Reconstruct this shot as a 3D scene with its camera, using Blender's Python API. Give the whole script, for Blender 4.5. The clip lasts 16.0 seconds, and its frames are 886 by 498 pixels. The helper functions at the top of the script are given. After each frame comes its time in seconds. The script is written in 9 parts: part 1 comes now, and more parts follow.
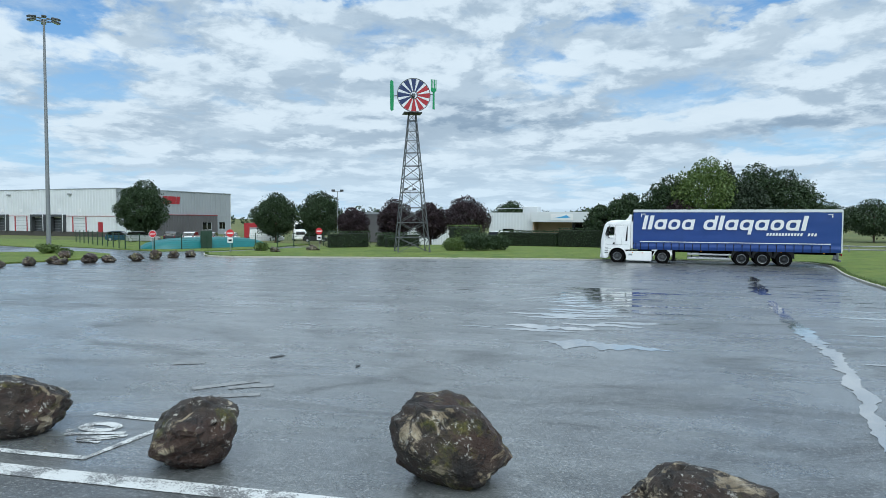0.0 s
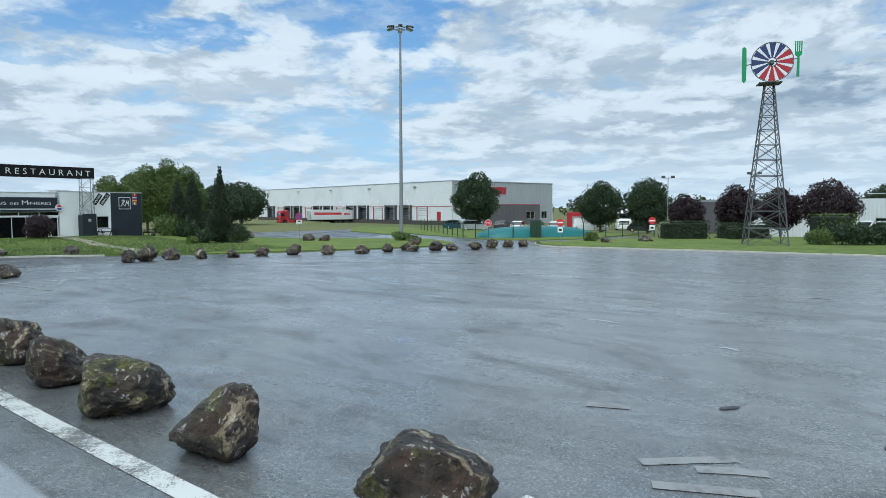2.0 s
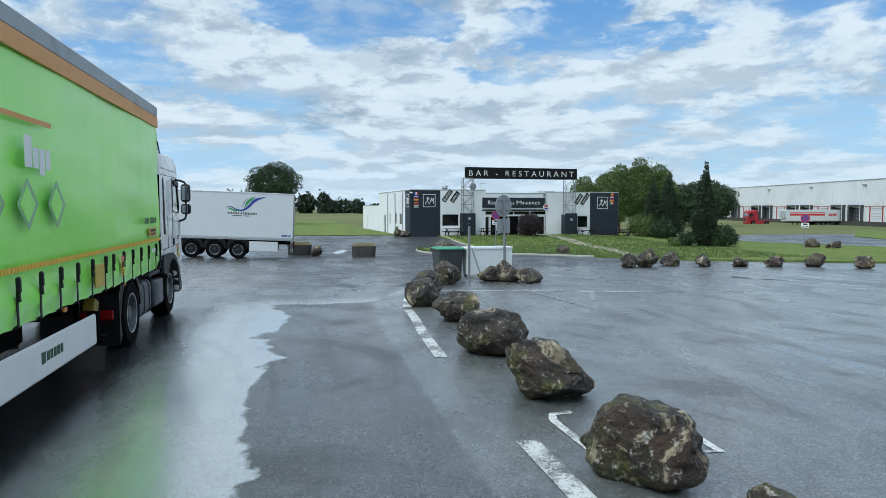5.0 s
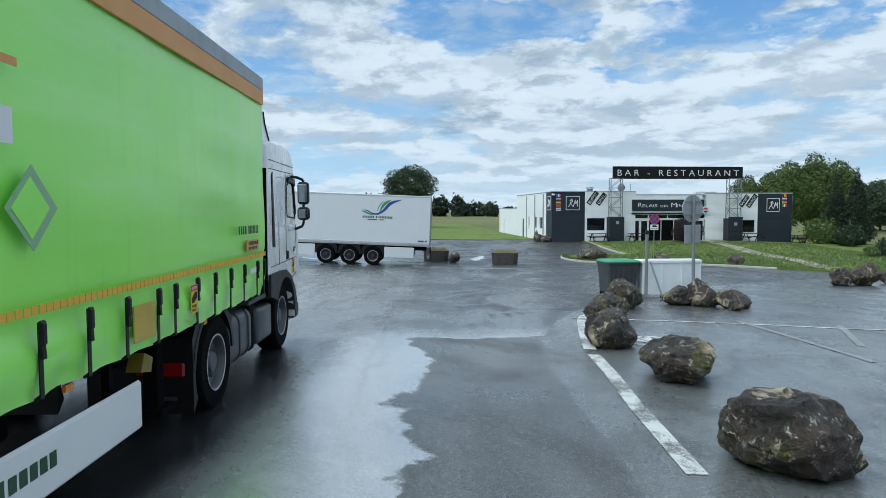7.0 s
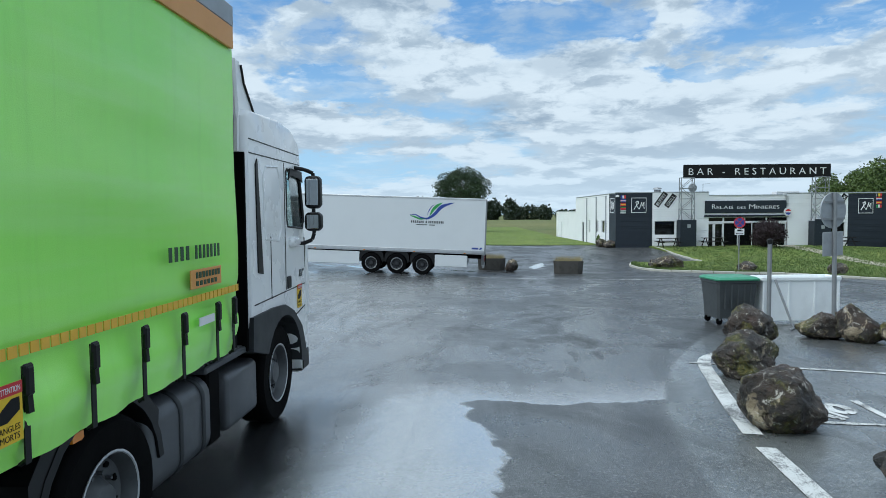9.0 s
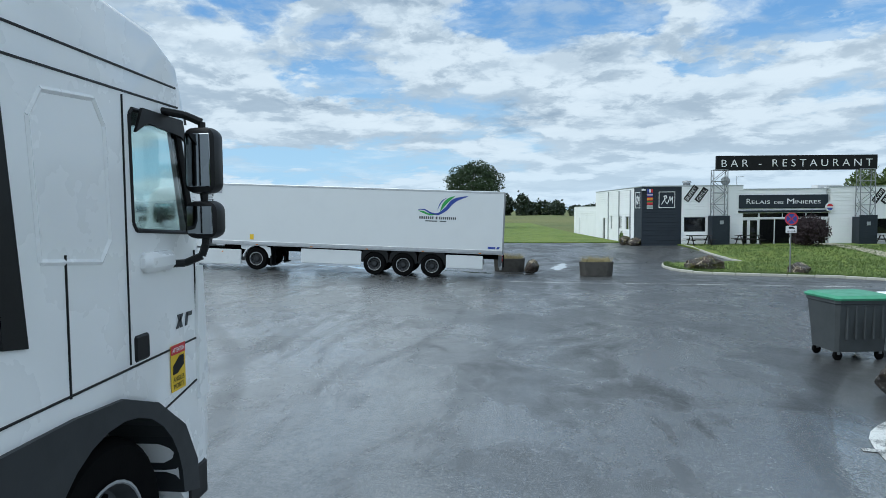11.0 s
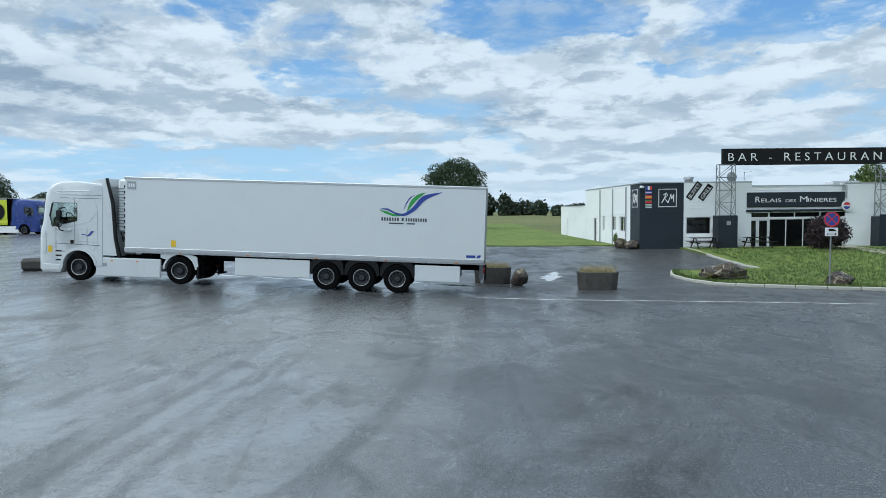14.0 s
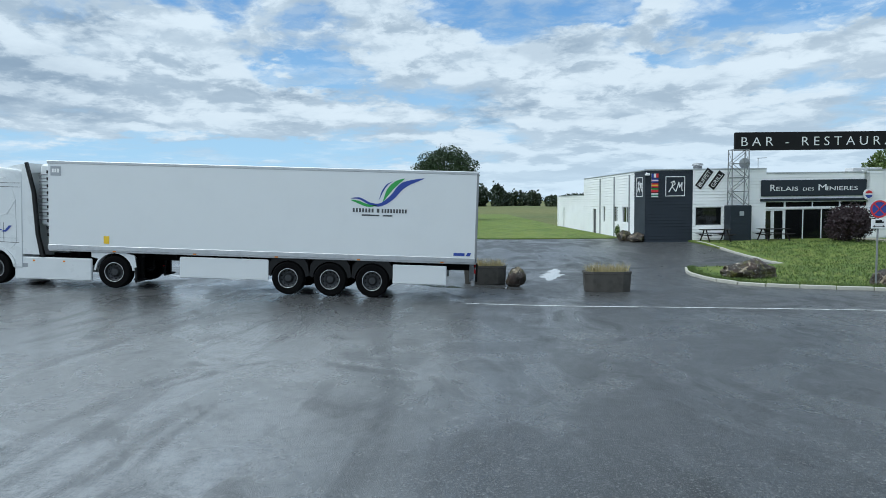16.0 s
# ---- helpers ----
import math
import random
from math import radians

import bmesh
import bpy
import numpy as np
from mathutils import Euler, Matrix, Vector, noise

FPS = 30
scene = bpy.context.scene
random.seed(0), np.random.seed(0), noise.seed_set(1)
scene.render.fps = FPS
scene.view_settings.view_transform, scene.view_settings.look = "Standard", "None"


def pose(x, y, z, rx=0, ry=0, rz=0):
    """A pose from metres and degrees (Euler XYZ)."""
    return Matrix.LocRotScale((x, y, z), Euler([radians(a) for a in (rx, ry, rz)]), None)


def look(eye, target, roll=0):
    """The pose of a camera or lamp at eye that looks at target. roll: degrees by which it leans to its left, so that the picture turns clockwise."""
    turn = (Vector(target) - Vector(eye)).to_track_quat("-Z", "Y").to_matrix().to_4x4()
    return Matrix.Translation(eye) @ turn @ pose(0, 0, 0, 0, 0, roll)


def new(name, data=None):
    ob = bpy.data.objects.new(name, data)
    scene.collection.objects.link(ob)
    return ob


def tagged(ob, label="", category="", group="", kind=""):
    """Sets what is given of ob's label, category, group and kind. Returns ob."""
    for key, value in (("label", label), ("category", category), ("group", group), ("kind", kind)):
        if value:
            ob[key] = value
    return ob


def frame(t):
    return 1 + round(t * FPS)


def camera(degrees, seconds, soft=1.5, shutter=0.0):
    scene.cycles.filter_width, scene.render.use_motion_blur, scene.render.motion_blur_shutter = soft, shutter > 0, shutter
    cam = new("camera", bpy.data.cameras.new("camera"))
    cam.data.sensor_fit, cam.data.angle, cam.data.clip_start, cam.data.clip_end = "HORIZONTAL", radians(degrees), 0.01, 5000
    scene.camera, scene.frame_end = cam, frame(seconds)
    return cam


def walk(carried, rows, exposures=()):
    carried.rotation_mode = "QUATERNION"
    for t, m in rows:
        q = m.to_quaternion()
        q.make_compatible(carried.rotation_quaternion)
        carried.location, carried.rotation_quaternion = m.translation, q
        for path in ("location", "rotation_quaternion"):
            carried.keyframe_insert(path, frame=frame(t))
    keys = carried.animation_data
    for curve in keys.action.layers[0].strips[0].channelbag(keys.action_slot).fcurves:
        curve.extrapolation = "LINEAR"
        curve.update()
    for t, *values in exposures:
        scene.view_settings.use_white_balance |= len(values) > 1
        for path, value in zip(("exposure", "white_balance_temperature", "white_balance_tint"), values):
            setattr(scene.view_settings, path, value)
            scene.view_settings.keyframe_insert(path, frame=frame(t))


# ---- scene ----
cam = camera(67.8, 16.0, soft=0.6)
METRES, EYE, TILT, LEAN, TURN = 29.8, 2.0, 0.0, 0.0, 13.4
ROWS = [
    (0.0, 0.0, 0.0, 0.0, 0.01, -2.6, -0.25),
    (0.5, -0.0111, 0.0235, -0.0002, 5.48, -2.6, -0.08),
    (1.0, -0.0269, 0.0467, -0.0007, 11.87, -2.9, 0.02),
    (1.5, -0.0461, 0.0678, -0.0002, 19.06, -3.3, 0.15),
    (2.0, -0.0705, 0.0851, -0.0002, 26.84, -3.59, 0.12),
    (2.5, -0.0979, 0.0986, -0.0002, 34.71, -3.77, -0.01),
    (3.0, -0.1265, 0.1099, 0.0002, 42.11, -3.84, -0.08),
    (3.5, -0.1556, 0.1195, 0.0006, 48.71, -3.82, -0.01),
    (4.0, -0.186, 0.1277, 0.001, 54.61, -3.76, 0.09),
    (4.5, -0.2175, 0.1343, 0.0011, 59.9, -3.65, 0.1),
    (5.0, -0.2489, 0.1389, 0.0011, 64.58, -3.58, 0.05),
    (7.5, -0.4076, 0.1674, 0.0017, 77.57, -3.26, 0.09),
    (8.0, -0.4381, 0.1721, 0.0013, 78.81, -3.25, 0.06),
    (8.5, -0.4664, 0.1773, 0.0015, 79.76, -3.19, 0.22),
    (9.0, -0.494, 0.183, 0.0026, 80.5, -2.98, 0.47),
    (11.5, -0.653, 0.2089, 0.0017, 81.51, -3.39, 0.43),
    (12.0, -0.682, 0.2166, 0.0021, 81.21, -3.31, 0.53),
    (12.5, -0.714, 0.2245, 0.0015, 80.88, -3.26, 0.49),
    (13.0, -0.7461, 0.2322, 0.0016, 80.57, -3.27, 0.47),
    (13.5, -0.7777, 0.2409, 0.0012, 80.27, -3.27, 0.52),
    (14.0, -0.8102, 0.249, 0.0009, 79.93, -3.34, 0.6),
    (14.5, -0.8428, 0.2585, 0.0008, 79.63, -3.52, 0.62),
    (15.0, -0.8746, 0.2665, 0.0, 79.43, -3.76, 0.63),
    (15.5, -0.9052, 0.2742, -0.0004, 79.35, -3.99, 0.63),
    (16.0, -0.9335, 0.2813, -0.0008, 79.31, -4.14, 0.74),
]
walk(cam, [(t, pose(0, 0, EYE, TILT, LEAN, TURN) @ pose(METRES * x, METRES * y, METRES * z, 90 + pitch, roll, yaw)) for t, x, y, z, yaw, pitch, roll in ROWS],
     exposures=[(0.0, 0.0, 5710.0, 2.0), (16.0, 0.0, 5710.0, 2.0)])


# ---------------------------------------------------------------- node helpers
class Nodes:
    """Short hand for building a node tree."""

    def __init__(self, tree):
        self.tree = tree
        tree.nodes.clear()

    def add(self, kind):
        return self.tree.nodes.new(kind)

    def link(self, a, b):
        self.tree.links.new(a, b)

    def put(self, socket, value):
        if hasattr(value, "is_output"):
            self.link(value, socket)
        else:
            socket.default_value = value

    def math(self, op, a, b=0.0, c=0.0, clamp=False):
        n = self.add("ShaderNodeMath")
        n.operation, n.use_clamp = op, clamp
        for s, v in zip(n.inputs, (a, b, c)):
            self.put(s, v)
        return n.outputs[0]

    def step(self, x, lo, hi):
        n = self.add("ShaderNodeMapRange")
        n.interpolation_type = "SMOOTHSTEP"
        for s, v in zip(n.inputs, (x, lo, hi, 0.0, 1.0)):
            self.put(s, v)
        return n.outputs[0]

    def mix(self, f, a, b):
        n = self.add("ShaderNodeMix")
        n.data_type = "RGBA"
        self.put(n.inputs[0], f)
        for s, v in ((n.inputs[6], a), (n.inputs[7], b)):
            self.put(s, (*v, 1) if isinstance(v, tuple) and len(v) == 3 else v)
        return n.outputs[2]

    def noise(self, vec, scale, detail=4.0, rough=0.55, distort=0.0, out=0):
        n = self.add("ShaderNodeTexNoise")
        self.link(vec, n.inputs["Vector"])
        n.inputs["Scale"].default_value, n.inputs["Detail"].default_value = scale, detail
        n.inputs["Roughness"].default_value, n.inputs["Distortion"].default_value = rough, distort
        return n.outputs[out]

    def place(self, vec, scale=(1, 1, 1), loc=(0, 0, 0), rot=(0, 0, 0)):
        n = self.add("ShaderNodeMapping")
        self.link(vec, n.inputs[0])
        n.inputs[1].default_value, n.inputs[2].default_value, n.inputs[3].default_value = loc, rot, scale
        return n.outputs[0]

    def bump(self, height, strength, distance):
        n = self.add("ShaderNodeBump")
        n.inputs["Strength"].default_value, n.inputs["Distance"].default_value = strength, distance
        self.link(height, n.inputs["Height"])
        return n.outputs[0]


def material(name):
    m = bpy.data.materials.new(name)
    m.use_nodes = True
    n = Nodes(m.node_tree)
    out, bsdf = n.add("ShaderNodeOutputMaterial"), n.add("ShaderNodeBsdfPrincipled")
    n.link(bsdf.outputs[0], out.inputs[0])
    coords = n.add("ShaderNodeTexCoord").outputs["Object"]
    return m, n, bsdf, coords


def surface(name, colour, rough=0.5, metal=0.0, dirt=0.25, scale=3.0, relief=0.0, grain=60.0, dark=0.55, coat=0.0, gloss=0.5):
    """A painted or plain surface with soiling at two scales and a fine relief."""
    m, n, b, co = material(name)
    big = n.noise(co, scale, 5.0, 0.6)
    fine = n.noise(co, grain, 3.0)
    f = n.math("MULTIPLY", n.step(big, 0.42, 0.75), dirt)
    f = n.math("ADD", f, n.math("MULTIPLY", n.math("SUBTRACT", fine, 0.5), dirt * 0.6), clamp=True)
    n.link(n.mix(f, colour, tuple(c * dark for c in colour)), b.inputs["Base Color"])
    n.link(n.math("ADD", rough, n.math("MULTIPLY", n.math("SUBTRACT", big, 0.5), 0.3 * (1 if rough > 0.15 else 0.2)), clamp=True), b.inputs["Roughness"])
    b.inputs["Metallic"].default_value = metal
    b.inputs["Coat Weight"].default_value = coat
    b.inputs["Specular IOR Level"].default_value = gloss
    if relief:
        n.link(n.bump(fine, 0.6, relief), b.inputs["Normal"])
    return m


# ---------------------------------------------------------------- sky, sun
SUN_AZ, SUN_EL = radians(156), radians(58)  # azimuth from +y towards +x
world = bpy.data.worlds.new("world")
scene.world = world
world.use_nodes = True
w = Nodes(world.node_tree)
w_out, w_bg = w.add("ShaderNodeOutputWorld"), w.add("ShaderNodeBackground")
w.link(w_bg.outputs[0], w_out.inputs[0])
sky = w.add("ShaderNodeTexSky")
sky.sky_type, sky.sun_disc, sky.sun_elevation, sky.sun_rotation = "NISHITA", False, SUN_EL, SUN_AZ
direction = w.add("ShaderNodeTexCoord").outputs["Generated"]
sep = w.add("ShaderNodeSeparateXYZ")
w.link(direction, sep.inputs[0])
up = w.math("MAXIMUM", sep.outputs[2], 0.0)
# heaps in the direction's own space, flattened towards the horizon
high = w.math("MULTIPLY", w.math("LOGARITHM", w.math("ADD", up, 0.13), math.e), 0.85)
com = w.add("ShaderNodeCombineXYZ")
w.link(sep.outputs[0], com.inputs[0])
w.link(sep.outputs[1], com.inputs[1])
w.link(high, com.inputs[2])
dome = com.outputs[0]


def shifted(vec, by, amount):
    n = w.add("ShaderNodeVectorMath")
    n.operation = "MULTIPLY_ADD"
    w.link(by, n.inputs[0])
    n.inputs[1].default_value = amount
    w.link(vec, n.inputs[2])
    return n.outputs[0]


billow = w.noise(dome, 9.0, 4.0, 0.6, 0.0, 1)
deck = shifted(dome, billow, (0.07, 0.07, 0.05))
heap = w.noise(w.place(deck, (1, 1, 1), (4.3, 1.7, 0)), 6.0, 10.0, 0.58)
lifted = w.noise(w.place(deck, (1, 1, 1), (4.28, 1.7, 0.045)), 6.0, 10.0, 0.58)
fields = w.noise(w.place(deck, (1, 1, 1), (1.3, 8.2, 0)), 2.3, 4.0, 0.5)
veil = w.noise(w.place(deck, (1, 1, 1.6), (7.3, 2.2, 4.0)), 8.0, 7.0, 0.6)
# where the deck is torn open, heavy or bright: azimuth (from +y towards -x) and height, with their reach, in degrees
az = w.math("ARCTAN2", w.math("MULTIPLY", sep.outputs[0], -1.0), sep.outputs[1])
el = w.math("ARCSINE", sep.outputs[2])
where = w.add("ShaderNodeCombineXYZ")
w.link(az, where.inputs[0])
w.link(el, where.inputs[1])
where = shifted(shifted(where.outputs[0], billow, (0.16, 0.09, 0.0)), w.noise(dome, 26.0, 5.0, 0.65, 0.0, 1), (0.06, 0.04, 0.0))
TORN = ((24, 19, 9, 2.0), (42, 18, 7, 3.0), (-6, 17, 14, 2.2), (70, 14.5, 6, 2.6), (60, 14, 5, 1.6), (88, 16, 8, 2.2), (73, 11, 4, 1.2), (103, 10.8, 6, 1.4), (108, 4.2, 20, 1.6), (106, 18, 5, 1.4), (66, 17, 5, 3.0), (80, 15.2, 6, 1.6), (66, 13.2, 6, 1.2))
HEAVY = ((126, 9.2, 9, 2.6), (120, 13.6, 5, 1.0), (105, 9.0, 3.5, 0.7), (89, 8.0, 4.5, 0.9), (84, 12.6, 4, 1.2), (95, 17.5, 7, 1.4), (10, 8.6, 12, 0.7), (-16, 7.4, 8, 0.9), (75, 19, 14, 2.4))
LIT = ((123, 5.6, 3.0, 1.3), (98, 7.4, 7, 0.9), (112, 14.6, 8, 2.0), (60, 10.2, 12, 2.4), (28, 14.2, 7, 1.8), (6, 13.4, 5, 1.8), (-15, 14, 8, 1.6), (42, 13.6, 8, 1.8), (84, 10.4, 6, 0.9))


def patches(rows):
    total = None
    for a, e, ra, re in rows:
        n = w.add("ShaderNodeVectorMath")
        n.operation = "MULTIPLY_ADD"
        w.link(where, n.inputs[0])
        n.inputs[1].default_value = (1 / radians(ra), 1 / radians(re), 0)
        n.inputs[2].default_value = (-(radians(a) + 0.11) / radians(ra), -(radians(e) + 0.065) / radians(re), 0)
        d = w.add("ShaderNodeVectorMath")
        d.operation = "LENGTH"
        w.link(n.outputs[0], d.inputs[0])
        k = w.step(d.outputs["Value"], 1.25, 0.3)
        total = k if total is None else w.math("MAXIMUM", total, k)
    return total


torn, heavy, lit = patches(TORN), patches(HEAVY), patches(LIT)
total = w.math("ADD", w.math("MULTIPLY", heap, 0.62), w.math("MULTIPLY", fields, 0.38))
total = w.math("ADD", total, w.math("MULTIPLY", lit, 0.06))
total = w.math("SUBTRACT", total, w.math("MULTIPLY", torn, 0.135))
mask = w.step(total, 0.37, 0.49)
mask = w.math("MAXIMUM", mask, w.math("MULTIPLY", w.step(veil, 0.42, 0.66), 0.55))
tops = w.step(w.math("SUBTRACT", heap, lifted), -0.07, 0.085)
dense = w.step(total, 0.44, 0.60)
low = w.step(up, 0.13, 0.01)
cloud = w.mix(tops, (0.47, 0.53, 0.60), (0.78, 0.81, 0.84))
cloud = w.mix(w.math("MULTIPLY", dense, w.math("MULTIPLY", w.step(tops, 0.75, 0.1), 0.45)), cloud, (0.40, 0.455, 0.52))
cloud = w.mix(w.math("MULTIPLY", w.step(veil, 0.45, 0.62), 0.35), cloud, (0.70, 0.745, 0.79))
cloud = w.mix(w.math("MULTIPLY", lit, w.math("ADD", 0.25, w.math("MULTIPLY", tops, 0.5))), cloud, (0.82, 0.845, 0.87))
cloud = w.mix(w.math("MULTIPLY", heavy, w.math("SUBTRACT", 0.75, w.math("MULTIPLY", tops, 0.45))), cloud, (0.27, 0.34, 0.43))
cloud = w.mix(w.math("MULTIPLY", low, 0.55), cloud, (0.70, 0.79, 0.87))
blue = w.mix(0.6, sky.outputs[0], (1.5, 3.5, 6.8))
blue = w.mix(w.math("MULTIPLY", w.step(up, 0.30, 0.03), 0.85), blue, (4.6, 6.4, 7.8))
bright = w.add("ShaderNodeVectorMath")
bright.operation = "SCALE"
w.link(blue, bright.inputs[0])
bright.inputs["Scale"].default_value = 0.11
w.link(w.mix(mask, bright.outputs[0], cloud), w_bg.inputs[0])
w_bg.inputs[1].default_value = 1.0

sun = new("sun", bpy.data.lights.new("sun", "SUN"))
sun.data.energy, sun.data.angle, sun.data.color = 3.0, radians(60), (1.0, 0.96, 0.9)
toward = Vector((math.sin(SUN_AZ) * math.cos(SUN_EL), math.cos(SUN_AZ) * math.cos(SUN_EL), math.sin(SUN_EL)))
sun.matrix_world = look(toward * 100, (0, 0, 0))


# ---------------------------------------------------------------- mesh helpers
class Build:
    """Collects vertices and faces for one mesh."""

    def __init__(self):
        self.v, self.f, self.m = [], [], Matrix()

    def at(self, m):
        self.m = m
        return self

    def add(self, verts, faces):
        k = len(self.v)
        self.v += [tuple(self.m @ Vector(p)) for p in verts]
        self.f += [tuple(k + i for i in f) for f in faces]
        return self

    def box(self, x0, x1, y0, y1, z0, z1, c=0.0):
        """A box; c: the width of its chamfered edges."""
        c = min(c, 0.45 * min(x1 - x0, y1 - y0, z1 - z0))
        if c <= 0:
            vs = [(x, y, z) for x in (x0, x1) for y in (y0, y1) for z in (z0, z1)]
            return self.add(vs, [(0, 1, 3, 2), (4, 6, 7, 5), (0, 4, 5, 1), (2, 3, 7, 6), (0, 2, 6, 4), (1, 5, 7, 3)])
        lim, vs, idx = ((x0, x1), (y0, y1), (z0, z1)), [], {}
        for s in [(i, j, k) for i in (0, 1) for j in (0, 1) for k in (0, 1)]:
            for a in range(3):
                p = [lim[d][s[d]] + (0 if d == a else (c if s[d] == 0 else -c)) for d in range(3)]
                idx[s, a] = len(vs)
                vs.append(tuple(p))
        fs = []
        for a in range(3):
            b, d = (a + 1) % 3, (a + 2) % 3
            for side in (0, 1):
                loop = []
                for q in ((0, 0), (1, 0), (1, 1), (0, 1)):
                    s = [0, 0, 0]
                    s[a], s[b], s[d] = side, q[0], q[1]
                    loop.append(idx[tuple(s), a])
                fs.append(tuple(loop if side else loop[::-1]))
        for a in range(3):
            b, d = (a + 1) % 3, (a + 2) % 3
            for q in ((0, 0), (0, 1), (1, 0), (1, 1)):
                s0, s1 = [0, 0, 0], [0, 0, 0]
                s0[a], s1[a] = 0, 1
                s0[b] = s1[b] = q[0]
                s0[d] = s1[d] = q[1]
                s0, s1 = tuple(s0), tuple(s1)
                f = (idx[s0, b], idx[s1, b], idx[s1, d], idx[s0, d])
                fs.append(f if q[0] == q[1] else f[::-1])
        for s in [(i, j, k) for i in (0, 1) for j in (0, 1) for k in (0, 1)]:
            f = (idx[s, 0], idx[s, 1], idx[s, 2])
            fs.append(f if sum(s) % 2 else f[::-1])
        return self.add(vs, fs)

    def lathe(self, profile, n=24, axis="y"):
        """Turns (radius, along) points round an axis through the origin."""
        vs, fs, k = [], [], len(profile)
        for i in range(n):
            a = 2 * math.pi * i / n
            for r, h in profile:
                p = (r * math.cos(a), r * math.sin(a))
                vs.append({"y": (p[0], h, p[1]), "z": (p[0], p[1], h), "x": (h, p[0], p[1])}[axis])
        for i in range(n):
            j = (i + 1) % n
            for q in range(k - 1):
                f = (i * k + q, j * k + q, j * k + q + 1, i * k + q + 1)
                fs.append(f[::-1] if axis == "y" else f)
        return self.add(vs, fs)

    def rod(self, a, b, r0, r1=None, n=8):
        """A round bar from a to b."""
        a, b, r1 = Vector(a), Vector(b), r0 if r1 is None else r1
        q = (b - a).to_track_quat("Z", "Y")
        vs = []
        for p, r in ((a, r0), (b, r1)):
            vs += [p + q @ Vector((r * math.cos(2 * math.pi * i / n), r * math.sin(2 * math.pi * i / n), 0)) for i in range(n)]
        fs = [(i, (i + 1) % n, n + (i + 1) % n, n + i) for i in range(n)]
        return self.add(vs, fs + [tuple(range(n))[::-1], tuple(range(n, 2 * n))])

    def pill(self, x0, x1, y0, y1, z0, z1, r):
        """A softly rounded block, its broad faces towards x."""
        secs = []
        for t in (0.0, 0.12, 0.35, 0.65, 0.88, 1.0):
            inset = r * 0.55 * (1 - math.sqrt(max(0.0, 1 - (2 * t - 1) ** 4)))
            loop = []
            for cy, cz, a0 in ((y1 - r, z1 - r, 0), (y0 + r, z1 - r, 90), (y0 + r, z0 + r, 180), (y1 - r, z0 + r, 270)):
                for k in range(5):
                    a = radians(a0 + 22.5 * k)
                    loop.append((x0 + (x1 - x0) * t, cy + (r - inset) * math.cos(a), cz + (r - inset) * math.sin(a)))
            secs.append(loop)
        return self.loft(secs)

    def bar(self, x0, x1, y0, y1, z0, z1, r, end=0.03):
        """A block along x with rounded long edges and slightly drawn-in ends."""
        secs = []
        for x, k in ((x0, end), (x0 + end * 0.4, end * 0.3), (x0 + end, 0.0), (x1 - end, 0.0), (x1 - end * 0.4, end * 0.3), (x1, end)):
            secs.append([(x, cy + (r - k) * math.cos(radians(a0 + 15 * i)), cz + (r - k) * math.sin(radians(a0 + 15 * i))) for cy, cz, a0 in ((y1 - r, z1 - r, 0), (y0 + r, z1 - r, 90), (y0 + r, z0 + r, 180), (y1 - r, z0 + r, 270)) for i in range(7)])
        return self.loft(secs)

    def tube(self, path, r, n=8):
        for a, b in zip(path, path[1:]):
            self.rod(a, b, r, r, n)
        return self

    def plate(self, outline, a, b, plane="xz"):
        """A prism: the outline, drawn in a plane, between a and b across it."""
        k = len(outline)
        put = {"xz": lambda p, h: (p[0], h, p[1]), "xy": lambda p, h: (p[0], p[1], h), "yz": lambda p, h: (h, p[0], p[1])}[plane]
        vs = [put(p, a) for p in outline] + [put(p, b) for p in outline]
        fs = [tuple(range(k)), tuple(range(2 * k - 1, k - 1, -1))] + [(i, i + k, (i + 1) % k + k, (i + 1) % k) for i in range(k)]
        return self.add(vs, fs)

    def loft(self, sections):
        """Closed loops of equal length, joined and capped."""
        k = len(sections[0])
        vs = [p for s in sections for p in s]
        fs = [(i * k + j, i * k + (j + 1) % k, (i + 1) * k + (j + 1) % k, (i + 1) * k + j) for i in range(len(sections) - 1) for j in range(k)]
        return self.add(vs, fs + [tuple(range(k))[::-1], tuple(range((len(sections) - 1) * k, len(sections) * k))])

    def mesh(self, name, mat, smooth=False):
        me = bpy.data.meshes.new(name)
        me.from_pydata(self.v, [], self.f)
        bm = bmesh.new()
        bm.from_mesh(me)
        bmesh.ops.recalc_face_normals(bm, faces=bm.faces)
        bm.to_mesh(me)
        bm.free()
        me.materials.append(mat)
        if smooth:
            me.shade_smooth()
            me.set_sharp_from_angle(angle=radians(38))
        return me


def part(name, b, mat, parent=None, label="", smooth=False, loc=None):
    ob = new(name, b if isinstance(b, bpy.types.Mesh) else b.mesh(name, mat, smooth))
    ob.parent = parent
    if loc is not None:
        ob.matrix_local = loc if isinstance(loc, Matrix) else Matrix.Translation(loc)
    if label:
        ob["label"] = label
    return ob


def thing(name, m, label, category, group="", kind=""):
    ob = new(name)
    ob.empty_display_size = 0.3
    ob.matrix_world = m if isinstance(m, Matrix) else Matrix.Translation(m)
    return tagged(ob, label, category, group, kind)


GLYPHS = {}


